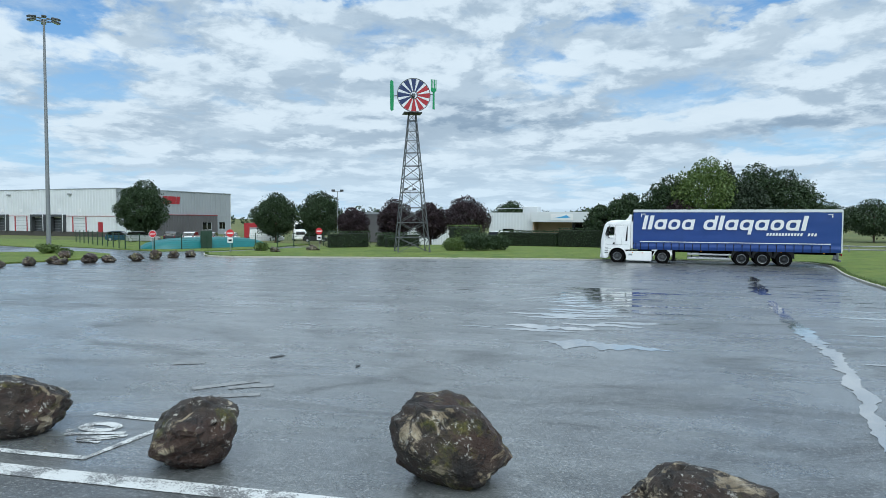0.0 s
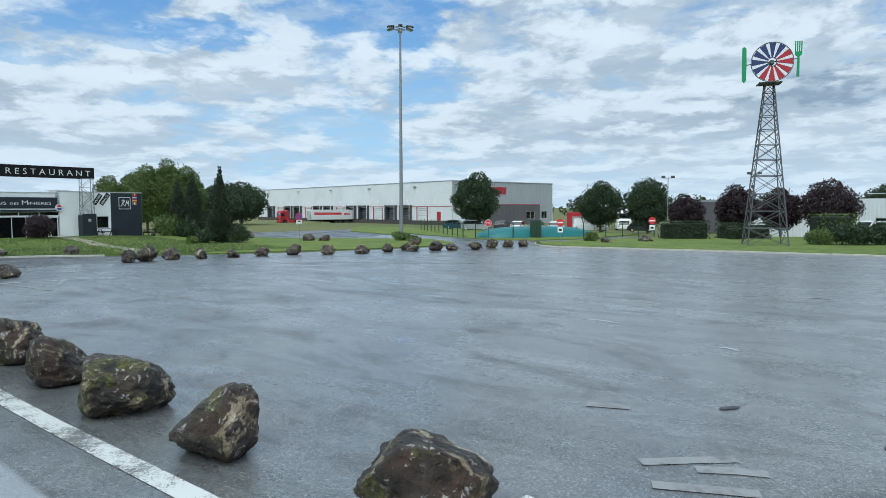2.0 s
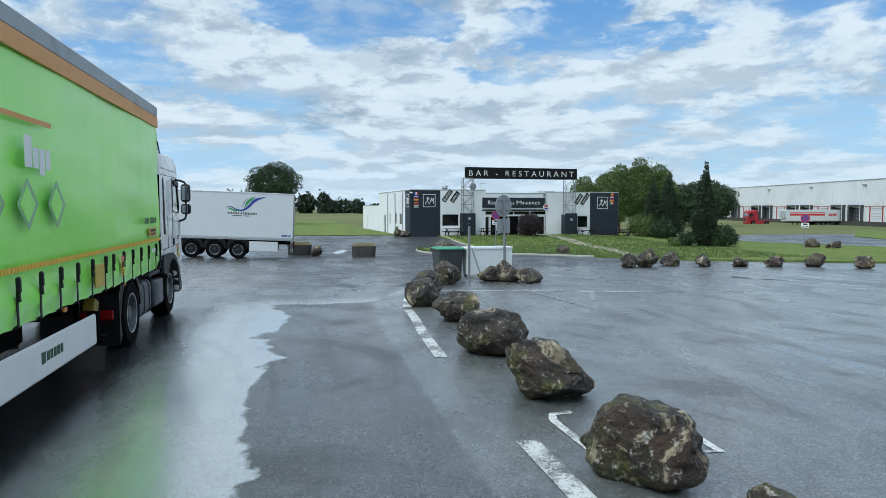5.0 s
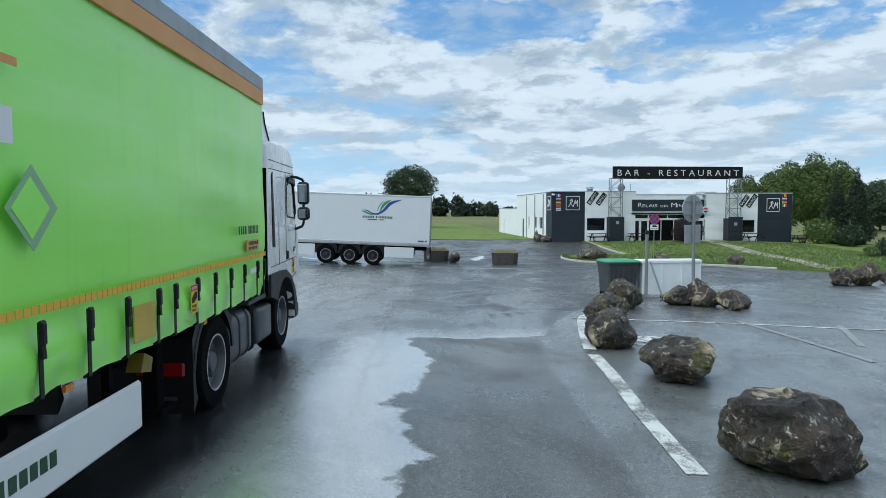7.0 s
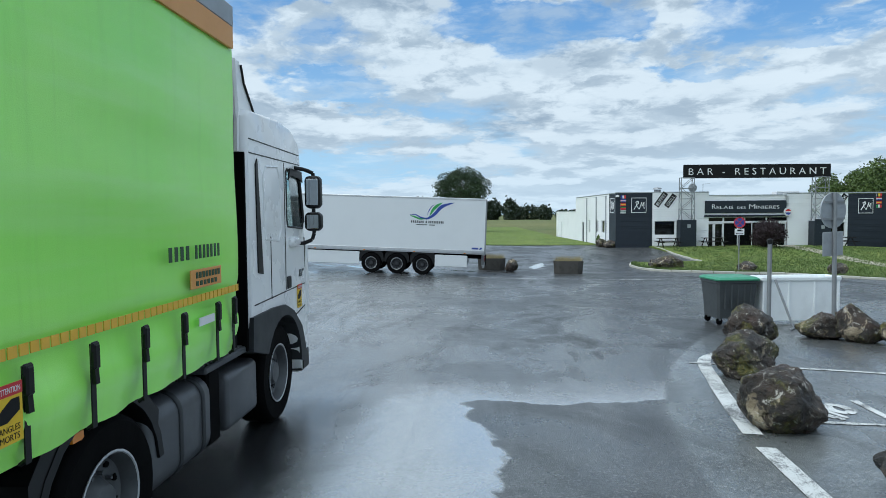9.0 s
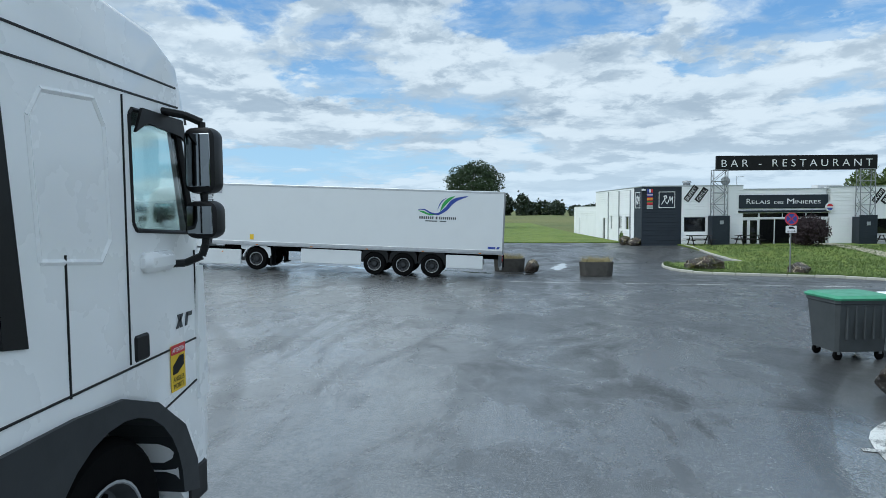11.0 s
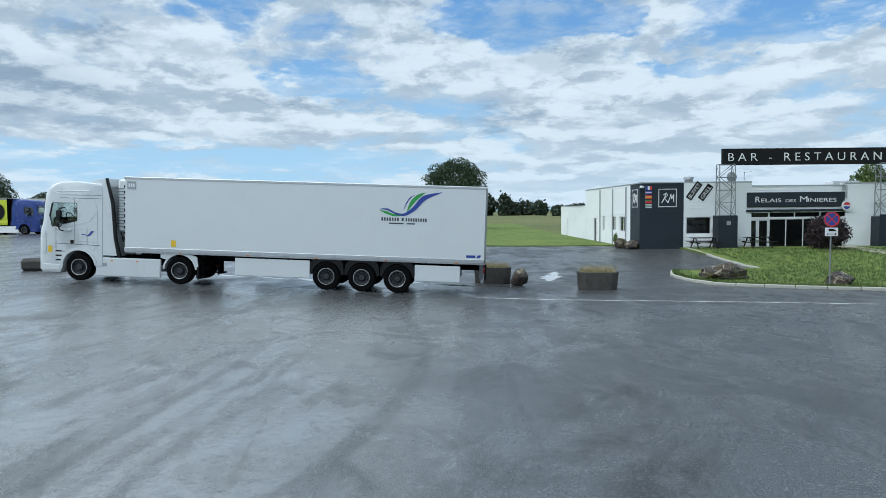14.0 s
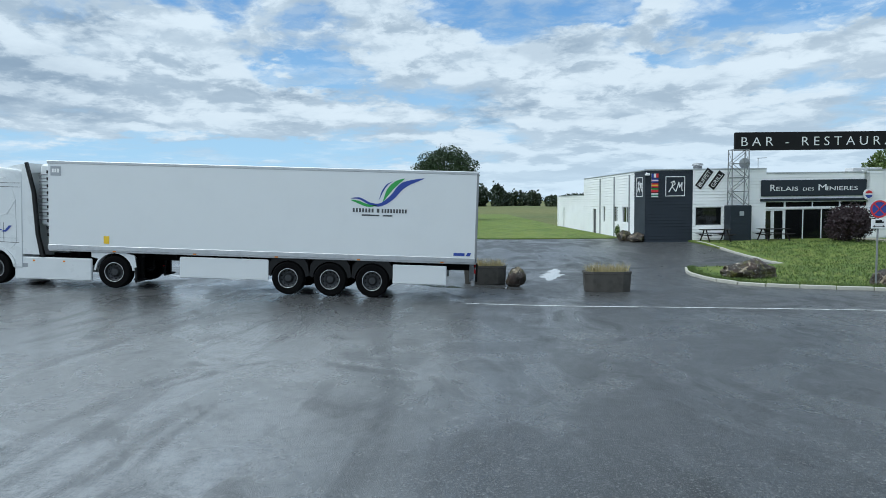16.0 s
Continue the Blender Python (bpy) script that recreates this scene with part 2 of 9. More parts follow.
def writing(text, height, extrude=0.004, slant=0.0, space=1.0, thin=0.0):
    """A flat text mesh in the xy plane, with capitals of the given height, and its extent."""
    key = (text, height, extrude, slant, space, thin)
    if key not in GLYPHS:
        cu = bpy.data.curves.new("writing", "FONT")
        cu.body, cu.size, cu.extrude, cu.shear, cu.space_character = text, height / 0.73, extrude, slant, space
        cu.resolution_u = 3
        cu.offset = -thin
        ob = bpy.data.objects.new("writing", cu)
        me = bpy.data.meshes.new_from_object(ob)
        bpy.data.objects.remove(ob)
        xs = [v.co.x for v in me.vertices]
        GLYPHS[key] = me, min(xs), max(xs)
    me, a, b = GLYPHS[key]
    return me.copy(), a, b


def letter(parent, text, width, height, mat, m, name="letter", slant=0.0, space=1.0, extrude=0.004, thin=0.0):
    """Writing stretched to width x height, its lower left corner at the origin of m; each character a part."""
    _, lo, hi = writing(text, height, extrude, slant, space, thin)
    for i, ch in enumerate(text):
        if ch == " ":
            continue
        me, a, b = writing(ch, height, extrude, slant, space, thin)
        _, _, end = writing(text[:i + 1], height, extrude, slant, space, thin)
        for v in me.vertices:
            v.co.x = (v.co.x - b + end - lo) / (hi - lo) * width
        me.materials.clear()
        me.materials.append(mat)
        part(name, me, mat, parent, loc=m)


def ease(t):
    t = min(1.0, max(0.0, t))
    return t * t * (3 - 2 * t)


def gz(x, y):
    """Height of the ground: a crown by the lane that falls away to the north and west."""
    tx, ty = max(0.0, (-x - 18) / 36), max(0.0, (y - 8) / 40)
    z = -0.08 - 1.12 * ease(math.hypot(tx, ty)) + 0.6 * ease((5 - y) / 20) * ease(tx)
    z += 0.4 * ease((-x - 60) / 11) * ease((40 - y) / 12)
    z += 0.09 * ease((-9.5 - y) / 5) * ease((-x - 43) / 6)
    return z - 1.0 * ease((y - 64) / 55)


def ground_pose(x, y, rz=0.0, dz=0.0):
    return pose(x, y, gz(x, y) + dz, 0, 0, rz)

# ---------------------------------------------------------------- materials
PAINT_WHITE = surface("white_vehicle_paint", (0.89, 0.895, 0.89), 0.28, 0, 0.12, 1.5, coat=0.4, dark=0.82)
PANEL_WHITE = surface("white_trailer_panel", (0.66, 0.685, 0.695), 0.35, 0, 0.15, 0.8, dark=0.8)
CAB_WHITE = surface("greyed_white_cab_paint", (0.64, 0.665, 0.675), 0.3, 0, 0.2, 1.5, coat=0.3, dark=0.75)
BLACK_PLASTIC = surface("black_plastic", (0.007, 0.007, 0.0075), 0.45, 0, 0.3, 4, 0.0005, gloss=0.3)
GREY_PLASTIC = surface("dark_grey_plastic", (0.06, 0.065, 0.07), 0.5, 0, 0.3, 4, 0.0005)
ARCH_GREY = surface("anthracite_moulded_plastic", (0.028, 0.031, 0.034), 0.5, 0, 0.3, 4, 0.0005, gloss=0.35)
RUBBER = surface("tyre_rubber", (0.004, 0.004, 0.0043), 0.8, 0, 0.35, 6, 0.002, 90, gloss=0.06)
CHASSIS = surface("chassis_black_steel", (0.004, 0.004, 0.0043), 0.75, 0.0, 0.4, 3, gloss=0.06)
STEEL = surface("galvanised_steel", (0.26, 0.27, 0.28), 0.5, 0.4, 0.35, 5, 0.0005)
DARK_STEEL = surface("weathered_dark_steel", (0.11, 0.115, 0.12), 0.55, 0.3, 0.4, 5, 0.0005)
ALUMINIUM = surface("aluminium", (0.55, 0.56, 0.57), 0.38, 0.85, 0.3, 5)
RIM_GREY = surface("grey_wheel_rim", (0.10, 0.105, 0.11), 0.45, 0.4, 0.4, 8)
LAMP_RED = surface("red_lamp_plastic", (0.22, 0.006, 0.008), 0.2, 0, 0.1)
LAMP_AMBER = surface("amber_lamp_plastic", (0.75, 0.25, 0.02), 0.25, 0, 0.1)
LAMP_CLEAR = surface("clear_lamp_lens", (0.55, 0.58, 0.6), 0.08, 0.3, 0.1)
BLUE_CURTAIN = surface("blue_tarpaulin", (0.018, 0.055, 0.23), 0.5, 0, 0.2, 1.2, 0.001)
YELLOW_CURTAIN = surface("yellow_tarpaulin", (0.62, 0.68, 0.04), 0.5, 0, 0.2, 1.2)
BLUE_PAINT = surface("blue_cab_paint", (0.02, 0.05, 0.25), 0.25, 0, 0.2, 2, coat=0.4)
INK_WHITE = surface("white_print", (0.8, 0.8, 0.8), 0.5, 0, 0.12, 2)
INK_BLACK = surface("black_print", (0.010, 0.010, 0.011), 0.5, 0, 0.1, gloss=0.2)
INK_DARKGREEN = surface("dark_green_print", (0.02, 0.07, 0.03), 0.5, 0, 0.1)
INK_ORANGE = surface("orange_print", (0.70, 0.33, 0.09), 0.5, 0, 0.2, 2)
INK_YELLOW = surface("yellow_print", (0.75, 0.5, 0.02), 0.45, 0, 0.2, 2)
INK_DASH = surface("amber_dash_print", (0.78, 0.46, 0.05), 0.5, 0, 0.25, 2)
INK_RED = surface("red_print", (0.55, 0.03, 0.04), 0.45, 0, 0.15)
INK_BLUE = surface("blue_print", (0.03, 0.06, 0.30), 0.45, 0, 0.15)
INK_GREEN = surface("green_print", (0.05, 0.32, 0.07), 0.45, 0, 0.15)
MIRROR = surface("mirror_glass", (0.30, 0.32, 0.34), 0.03, 1.0, 0.05)
GREY_SIGN = surface("grey_sign_back", (0.36, 0.38, 0.40), 0.5, 0.4, 0.3, 4)
WINDMILL_GREEN = surface("green_painted_metal", (0.02, 0.26, 0.09), 0.4, 0, 0.2, 2)
RED_PAINT = surface("red_painted_metal", (0.36, 0.020, 0.030), 0.45, 0, 0.25, 2)
CONCRETE = surface("weathered_concrete", (0.075, 0.070, 0.062), 0.85, 0, 0.7, 2.2, 0.025, 40, 0.4)
KERB_STONE = surface("kerb_stone", (0.44, 0.43, 0.38), 0.85, 0, 0.7, 1.2, 0.004, 40, 0.35)
TAR_BLACK = surface("tar", (0.045, 0.046, 0.048), 0.5, 0, 0.3, 4, 0.002)
ANTHRACITE = surface("anthracite_cladding", (0.024, 0.031, 0.041), 0.5, 0, 0.25, 0.7, 0.0008, gloss=0.25)
WHITE_CLADDING = surface("white_cladding", (0.86, 0.865, 0.865), 0.5, 0, 0.25, 0.5, 0.0008, 60, 0.76)
ROOF_FELT = surface("roof_felt", (0.16, 0.16, 0.17), 0.8, 0, 0.4, 1)
FRAME_WHITE = surface("white_window_frame", (0.75, 0.76, 0.76), 0.4, 0, 0.12, 4)
DARK_WOOD = surface("dark_stained_wood", (0.014, 0.012, 0.012), 0.65, 0, 0.4, 3, 0.002, gloss=0.2)
WAREHOUSE_WHITE = surface("pale_ribbed_sheet", (0.74, 0.76, 0.77), 0.5, 0.1, 0.3, 0.15)
WAREHOUSE_GREY = surface("grey_ribbed_sheet", (0.36, 0.38, 0.40), 0.5, 0.1, 0.3, 0.15)
WAREHOUSE_DARK = surface("dark_grey_sheet", (0.12, 0.115, 0.12), 0.55, 0.1, 0.3, 0.2)
TEAL_FABRIC = surface("teal_coated_fabric", (0.012, 0.145, 0.15), 0.45, 0, 0.5, 0.6, 0.002)
BIN_GREY = surface("dark_grey_bin_plastic", (0.055, 0.062, 0.066), 0.5, 0, 0.4, 3)
BIN_GREEN = surface("green_bin_lid_plastic", (0.06, 0.26, 0.15), 0.45, 0, 0.4, 4)
TANK_WHITE = surface("white_board", (0.80, 0.83, 0.84), 0.45, 0, 0.45, 1.4, 0, 60, 0.62)
BARK = surface("bark", (0.10, 0.075, 0.055), 0.9, 0, 0.6, 6, 0.02, 18)
BEIGE_WALL = surface("beige_render", (0.48, 0.36, 0.26), 0.8, 0, 0.3, 1)
DRY_STEM = surface("dry_grass_stem", (0.40, 0.34, 0.18), 0.8, 0, 0.4, 9)


def make_green_curtain():
    """Bright green tarpaulin, mottled by a soft weave and dirt washed down it, with reflections painted in as paler
    streaks.
    """
    m, n, b, co = material("green_tarpaulin")
    big = n.noise(n.place(co, (0.5, 1, 0.9)), 1.1, 4.0, 0.55)
    streak = n.noise(n.place(co, (6, 1, 0.35)), 2.0, 4.0, 0.6)
    fine = n.noise(co, 140, 2.0)
    c = n.mix(n.step(big, 0.3, 0.7), (0.36, 0.93, 0.10), (0.44, 0.97, 0.14))
    c = n.mix(n.math("MULTIPLY", n.step(streak, 0.5, 0.8), 0.12), c, (0.16, 0.50, 0.07))
    # level reflections on the cloth, painted as streaks of lighter green
    sheen = n.noise(n.place(co, (0.12, 1, 1.6)), 1.6, 5.0, 0.6)
    c = n.mix(n.math("MULTIPLY", n.step(sheen, 0.45, 0.68), 0.5), c, (0.50, 0.96, 0.27))
    n.link(c, b.inputs["Base Color"])
    b.inputs["Roughness"].default_value = 0.36
    b.inputs["Coat Weight"].default_value = 0.55
    b.inputs["Coat Roughness"].default_value = 0.26
    b.inputs["Coat IOR"].default_value = 1.6
    n.link(n.bump(n.math("ADD", fine, n.math("MULTIPLY", big, 4.0)), 0.3, 0.004), b.inputs["Normal"])
    return m


ARCS = ((-19.8, -24.6, 24.00, 0.24, -40.0, -24.5), (-19.8, -24.6, 22.00, 0.2, -39.0, -26.0), (-22.5, 18.1, 14.0, 0.22, -33.0, -22.5), (-36.0, -22.0, 22.6, 0.22, -44.0, -28.0))  # centre, radius, half width, from and to along x


def make_asphalt():
    """Worn asphalt, damp all over, with wet films and drier patches; a darker lane beside the lorries. Sky shine and a
    lorry's reflection are put into the colour.
    """
    m, n, b, co = material("damp_asphalt")
    s = n.add("ShaderNodeSeparateXYZ")
    n.link(co, s.inputs[0])
    x, y = s.outputs[0], s.outputs[1]
    mul, add, sub = (lambda a, c: n.math("MULTIPLY", a, c)), (lambda a, c: n.math("ADD", a, c)), (lambda a, c: n.math("SUBTRACT", a, c))
    wob = mul(sub(n.noise(co, 0.55, 7.0, 0.6, 0.4), 0.5), 1.9)
    wob2 = mul(sub(n.noise(co, 0.25, 6.0, 0.6, 0.8), 0.5), 5.0)
    # the lane's own, darker layer ends at a seam that curves round the corner
    d = n.math("MAXIMUM", sub(-20.5, x), 0.0)
    seam = add(3.66, mul(mul(d, d), 0.038))
    layer = n.step(sub(seam, y), -0.04, 0.04)
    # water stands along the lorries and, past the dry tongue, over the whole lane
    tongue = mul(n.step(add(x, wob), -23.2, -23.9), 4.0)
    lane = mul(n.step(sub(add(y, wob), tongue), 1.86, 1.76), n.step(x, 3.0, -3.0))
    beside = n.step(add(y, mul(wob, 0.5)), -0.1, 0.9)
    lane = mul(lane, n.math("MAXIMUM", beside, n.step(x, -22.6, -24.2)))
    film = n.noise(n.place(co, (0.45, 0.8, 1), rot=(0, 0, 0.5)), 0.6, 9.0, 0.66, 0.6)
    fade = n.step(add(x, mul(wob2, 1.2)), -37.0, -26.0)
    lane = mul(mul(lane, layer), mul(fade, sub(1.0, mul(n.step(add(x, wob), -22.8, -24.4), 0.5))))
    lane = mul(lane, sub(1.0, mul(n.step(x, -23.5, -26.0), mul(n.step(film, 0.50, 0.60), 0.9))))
    pool = mul(mul(n.step(add(x, mul(wob, 0.8)), -11.2, -10.5), n.step(x, -3.0, -7.0)), mul(n.step(add(y, mul(wob, 0.9)), 2.3, 2.9), layer))
    lane = n.math("MAXIMUM", lane, mul(pool, 0.6))
    south = n.step(add(y, mul(wob2, 0.8)), 2.4, -1.2)
    yard = mul(n.step(x, -26.0, -31.0), n.step(film, 0.60, 0.47))
    yard = mul(yard, add(0.14, mul(south, 0.45)))
    yard = mul(yard, layer)
    streak = n.noise(n.place(co, (0.42, 1.5, 1)), 0.42, 9.0, 0.66, 0.7)
    streak = mul(n.step(streak, 0.53, 0.60), sub(0.75, mul(layer, 0.6)))
    wet = n.math("MAXIMUM", n.math("MAXIMUM", lane, yard), streak)
    # curved tyre marks left by lorries turning out of the lane
    arcs = None
    for ax, ay, r, wide, x0, x1 in ARCS:
        away = n.math("ABSOLUTE", sub(n.math("SQRT", add(n.math("POWER", sub(x, ax), 2.0), n.math("POWER", sub(y, ay), 2.0))), r))
        k = mul(n.step(add(away, mul(wob, 0.16)), wide, wide * 0.35), mul(n.step(x, x0, x0 + 2.0), n.step(x, x1, x1 - 2.0)))
        arcs = k if arcs is None else n.math("MAXIMUM", arcs, k)
    # tyre marks, older stains, aggregate
    tracks = n.noise(n.place(co, (0.16, 1.9, 1), rot=(0, 0, 0.25)), 0.5, 6.0, 0.62, 1.8)
    swirl = n.noise(n.place(co, (0.5, 1.0, 1), rot=(0, 0, -0.5)), 0.45, 8.0, 0.64, 2.6)
    stains = n.noise(co, 0.8, 8.0, 0.70, 0.6)
    mid = n.noise(co, 7.0, 8.0, 0.75)
    coarse = n.noise(co, 42, 3.0, 0.7)
    grain = n.noise(co, 120, 2.0, 0.7)
    stones = n.add("ShaderNodeTexVoronoi")
    n.link(co, stones.inputs["Vector"])
    stones.inputs["Scale"].default_value = 70
    lot = n.mix(n.step(stains, 0.3, 0.7), (0.082, 0.090, 0.090), (0.150, 0.160, 0.158))
    lane_c = n.mix(n.step(stains, 0.3, 0.7), (0.055, 0.057, 0.059), (0.098, 0.100, 0.102))
    c = n.mix(layer, lot, lane_c)
    # the southern side of the yard is older and paler
    c = n.mix(mul(n.step(add(x, wob), -23.5, -27.0), 0.6), c, (0.060, 0.063, 0.066))
    c = n.mix(mul(mul(south, mul(n.step(add(x, wob2), -21.0, -29.0), n.step(add(x, wob2), -47.0, -41.0))), 0.75), c, (0.33, 0.335, 0.338))
    c = n.mix(mul(n.step(add(x, wob), -45.0, -48.0), n.step(y, 40.0, 30.0)), c, (0.045, 0.047, 0.049))
    north = mul(n.step(add(y, mul(wob2, 0.7)), 0.6, 3.4), n.step(add(x, wob), -24.0, -26.5))
    c = n.mix(mul(mul(north, layer), add(0.25, mul(n.step(add(x, wob2), -37.0, -30.0), 0.72))), c, (0.026, 0.028, 0.030))
    damp = mul(n.step(film, 0.45, 0.56), add(0.28, mul(n.step(x, -22.0, -26.0), 0.35)))
    damp = mul(mul(damp, sub(1.0, lane)), sub(1.0, mul(south, 0.6)))
    c = n.mix(damp, c, (0.022, 0.024, 0.026))
    c = n.mix(mul(n.step(mid, 0.47, 0.60), 0.4), c, (0.05, 0.052, 0.054))
    c = n.mix(mul(n.step(mid, 0.42, 0.34), 0.35), c, (0.26, 0.262, 0.262))
    c = n.mix(mul(n.step(tracks, 0.5, 0.68), 0.45), c, (0.035, 0.037, 0.04))
    c = n.mix(mul(n.step(swirl, 0.52, 0.66), 0.6), c, (0.03, 0.032, 0.035))
    c = n.mix(mul(mul(arcs, n.step(mid, 0.62, 0.40)), 0.6), c, (0.022, 0.023, 0.025))
    c = n.mix(mul(n.step(coarse, 0.54, 0.68), sub(0.55, mul(layer, 0.14))), c, (0.40, 0.40, 0.39))
    c = n.mix(mul(n.step(coarse, 0.46, 0.32), sub(0.7, mul(layer, 0.18))), c, (0.018, 0.019, 0.02))
    c = n.mix(mul(n.step(grain, 0.56, 0.70), 0.35), c, (0.34, 0.34, 0.33))
    rub = mul(n.step(sub(seam, y), 0.02, 0.12), n.step(add(sub(seam, y), mul(wob, 0.12)), 0.62, 0.42))
    c = n.mix(mul(mul(rub, n.step(x, -20.0, -22.5)), 0.6), c, (0.022, 0.023, 0.025))
    c = n.mix(mul(wet, 0.35), c, (0.10, 0.105, 0.11))
    # dark reflection of the green lorry, painted into the wet asphalt along it
    lorry_reflection = mul(mul(sub(1.0, beside), layer), mul(n.step(x, -24.4, -23.4), n.step(x, -2.0, -5.0)))
    lorry_reflection = mul(lorry_reflection, n.step(y, -4.6, -3.6))
    c = n.mix(mul(lorry_reflection, 0.85), c, (0.012, 0.013, 0.014))
    wet = n.math("MAXIMUM", wet, mul(lorry_reflection, 0.8))
    # sky shine on the lane's water, put in as a pale part-metal colour
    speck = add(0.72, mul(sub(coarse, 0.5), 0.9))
    film_shine = n.mix(speck, (0.22, 0.225, 0.23), (0.80, 0.81, 0.82))
    c = n.mix(mul(mul(lane, n.step(add(x, wob), -24.8, -23.0)), 0.9), c, film_shine)
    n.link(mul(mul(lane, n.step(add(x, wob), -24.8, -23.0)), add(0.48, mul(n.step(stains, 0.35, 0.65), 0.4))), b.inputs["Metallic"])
    n.link(c, b.inputs["Base Color"])
    dry = add(0.29, mul(sub(stains, 0.5), 0.45))
    dry = add(dry, mul(n.step(swirl, 0.5, 0.66), 0.12))
    far = n.step(add(x, wob), -22.5, -25.5)
    dry = add(dry, mul(damp, 0.24))
    dry = sub(dry, mul(far, 0.06))
    dry = add(dry, mul(n.step(x, -43.0, -48.0), 0.10))
    n.link(sub(dry, mul(wet, sub(dry, 0.22))), b.inputs["Roughness"])
    n.link(add(sub(1.78, mul(mul(north, layer), 0.38)), mul(lane, 0.6)), b.inputs["IOR"])
    swept = sub(1.0, mul(n.math("MAXIMUM", n.step(swirl, 0.50, 0.62), n.math("MAXIMUM", n.step(tracks, 0.52, 0.66), arcs)), add(0.28, mul(layer, 0.4))))
    # a thin film of rain on all of it, thicker in the open lot
    sheen = mul(add(add(0.42, mul(far, 0.25)), mul(sub(1.0, layer), 0.5)), add(0.45, mul(n.step(swirl, 0.62, 0.40), 0.55)))
    sheen = mul(mul(sheen, sub(1.0, mul(mul(north, layer), 0.75))), add(0.5, mul(n.step(coarse, 0.38, 0.60), 0.6)))
    n.link(mul(n.math("MAXIMUM", n.math("MAXIMUM", mul(lane, 0.8), mul(yard, 1.3)), sheen), swept), b.inputs["Coat Weight"])
    n.link(add(0.15, mul(n.math("MAXIMUM", far, sub(1.0, layer)), 0.12)), b.inputs["Coat Roughness"])
    b.inputs["Coat IOR"].default_value = 1.6
    rough = add(stones.outputs["Distance"], add(mul(coarse, 1.2), mul(grain, 0.5)))
    bp = n.add("ShaderNodeBump")
    bp.inputs["Distance"].default_value = 0.008
    n.link(mul(sub(0.6, mul(wet, 0.54)), sub(1.0, mul(far, 0.1))), bp.inputs["Strength"])
    n.link(rough, bp.inputs["Height"])
    n.link(bp.outputs[0], b.inputs["Normal"])
    return m


def make_grass(name, a, c2, c3, scale):
    m, n, b, co = material(name)
    big, mid, fine = n.noise(co, scale, 5.0, 0.6), n.noise(co, 1.7, 5.0, 0.65), n.noise(co, 45, 3.0, 0.7)
    c = n.mix(n.step(big, 0.35, 0.65), a, c2)
    c = n.mix(n.math("MULTIPLY", n.step(mid, 0.48, 0.70), 0.6), c, c3)
    tuft = n.noise(co, 6.0, 6.0, 0.75)
    c = n.mix(n.math("MULTIPLY", n.step(tuft, 0.46, 0.62), 0.6), c, tuple(v * 0.5 for v in a))
    c = n.mix(n.math("MULTIPLY", n.step(fine, 0.45, 0.7), 0.5), c, tuple(v * 0.45 for v in a))
    n.link(c, b.inputs["Base Color"])
    b.inputs["Roughness"].default_value = 0.85
    n.link(n.bump(fine, 0.9, 0.05), b.inputs["Normal"])
    return m


def make_leaf(name, dark, light):
    """Leaves that differ one from the next."""
    m, n, b, co = material(name)
    geo = n.add("ShaderNodeNewGeometry")
    f = n.math("ADD", n.math("MULTIPLY", geo.outputs["Random Per Island"], 0.6), n.math("MULTIPLY", n.noise(co, 0.6, 3.0), 0.4))
    n.link(n.mix(f, dark, light), b.inputs["Base Color"])
    b.inputs["Roughness"].default_value = 0.6
    return m


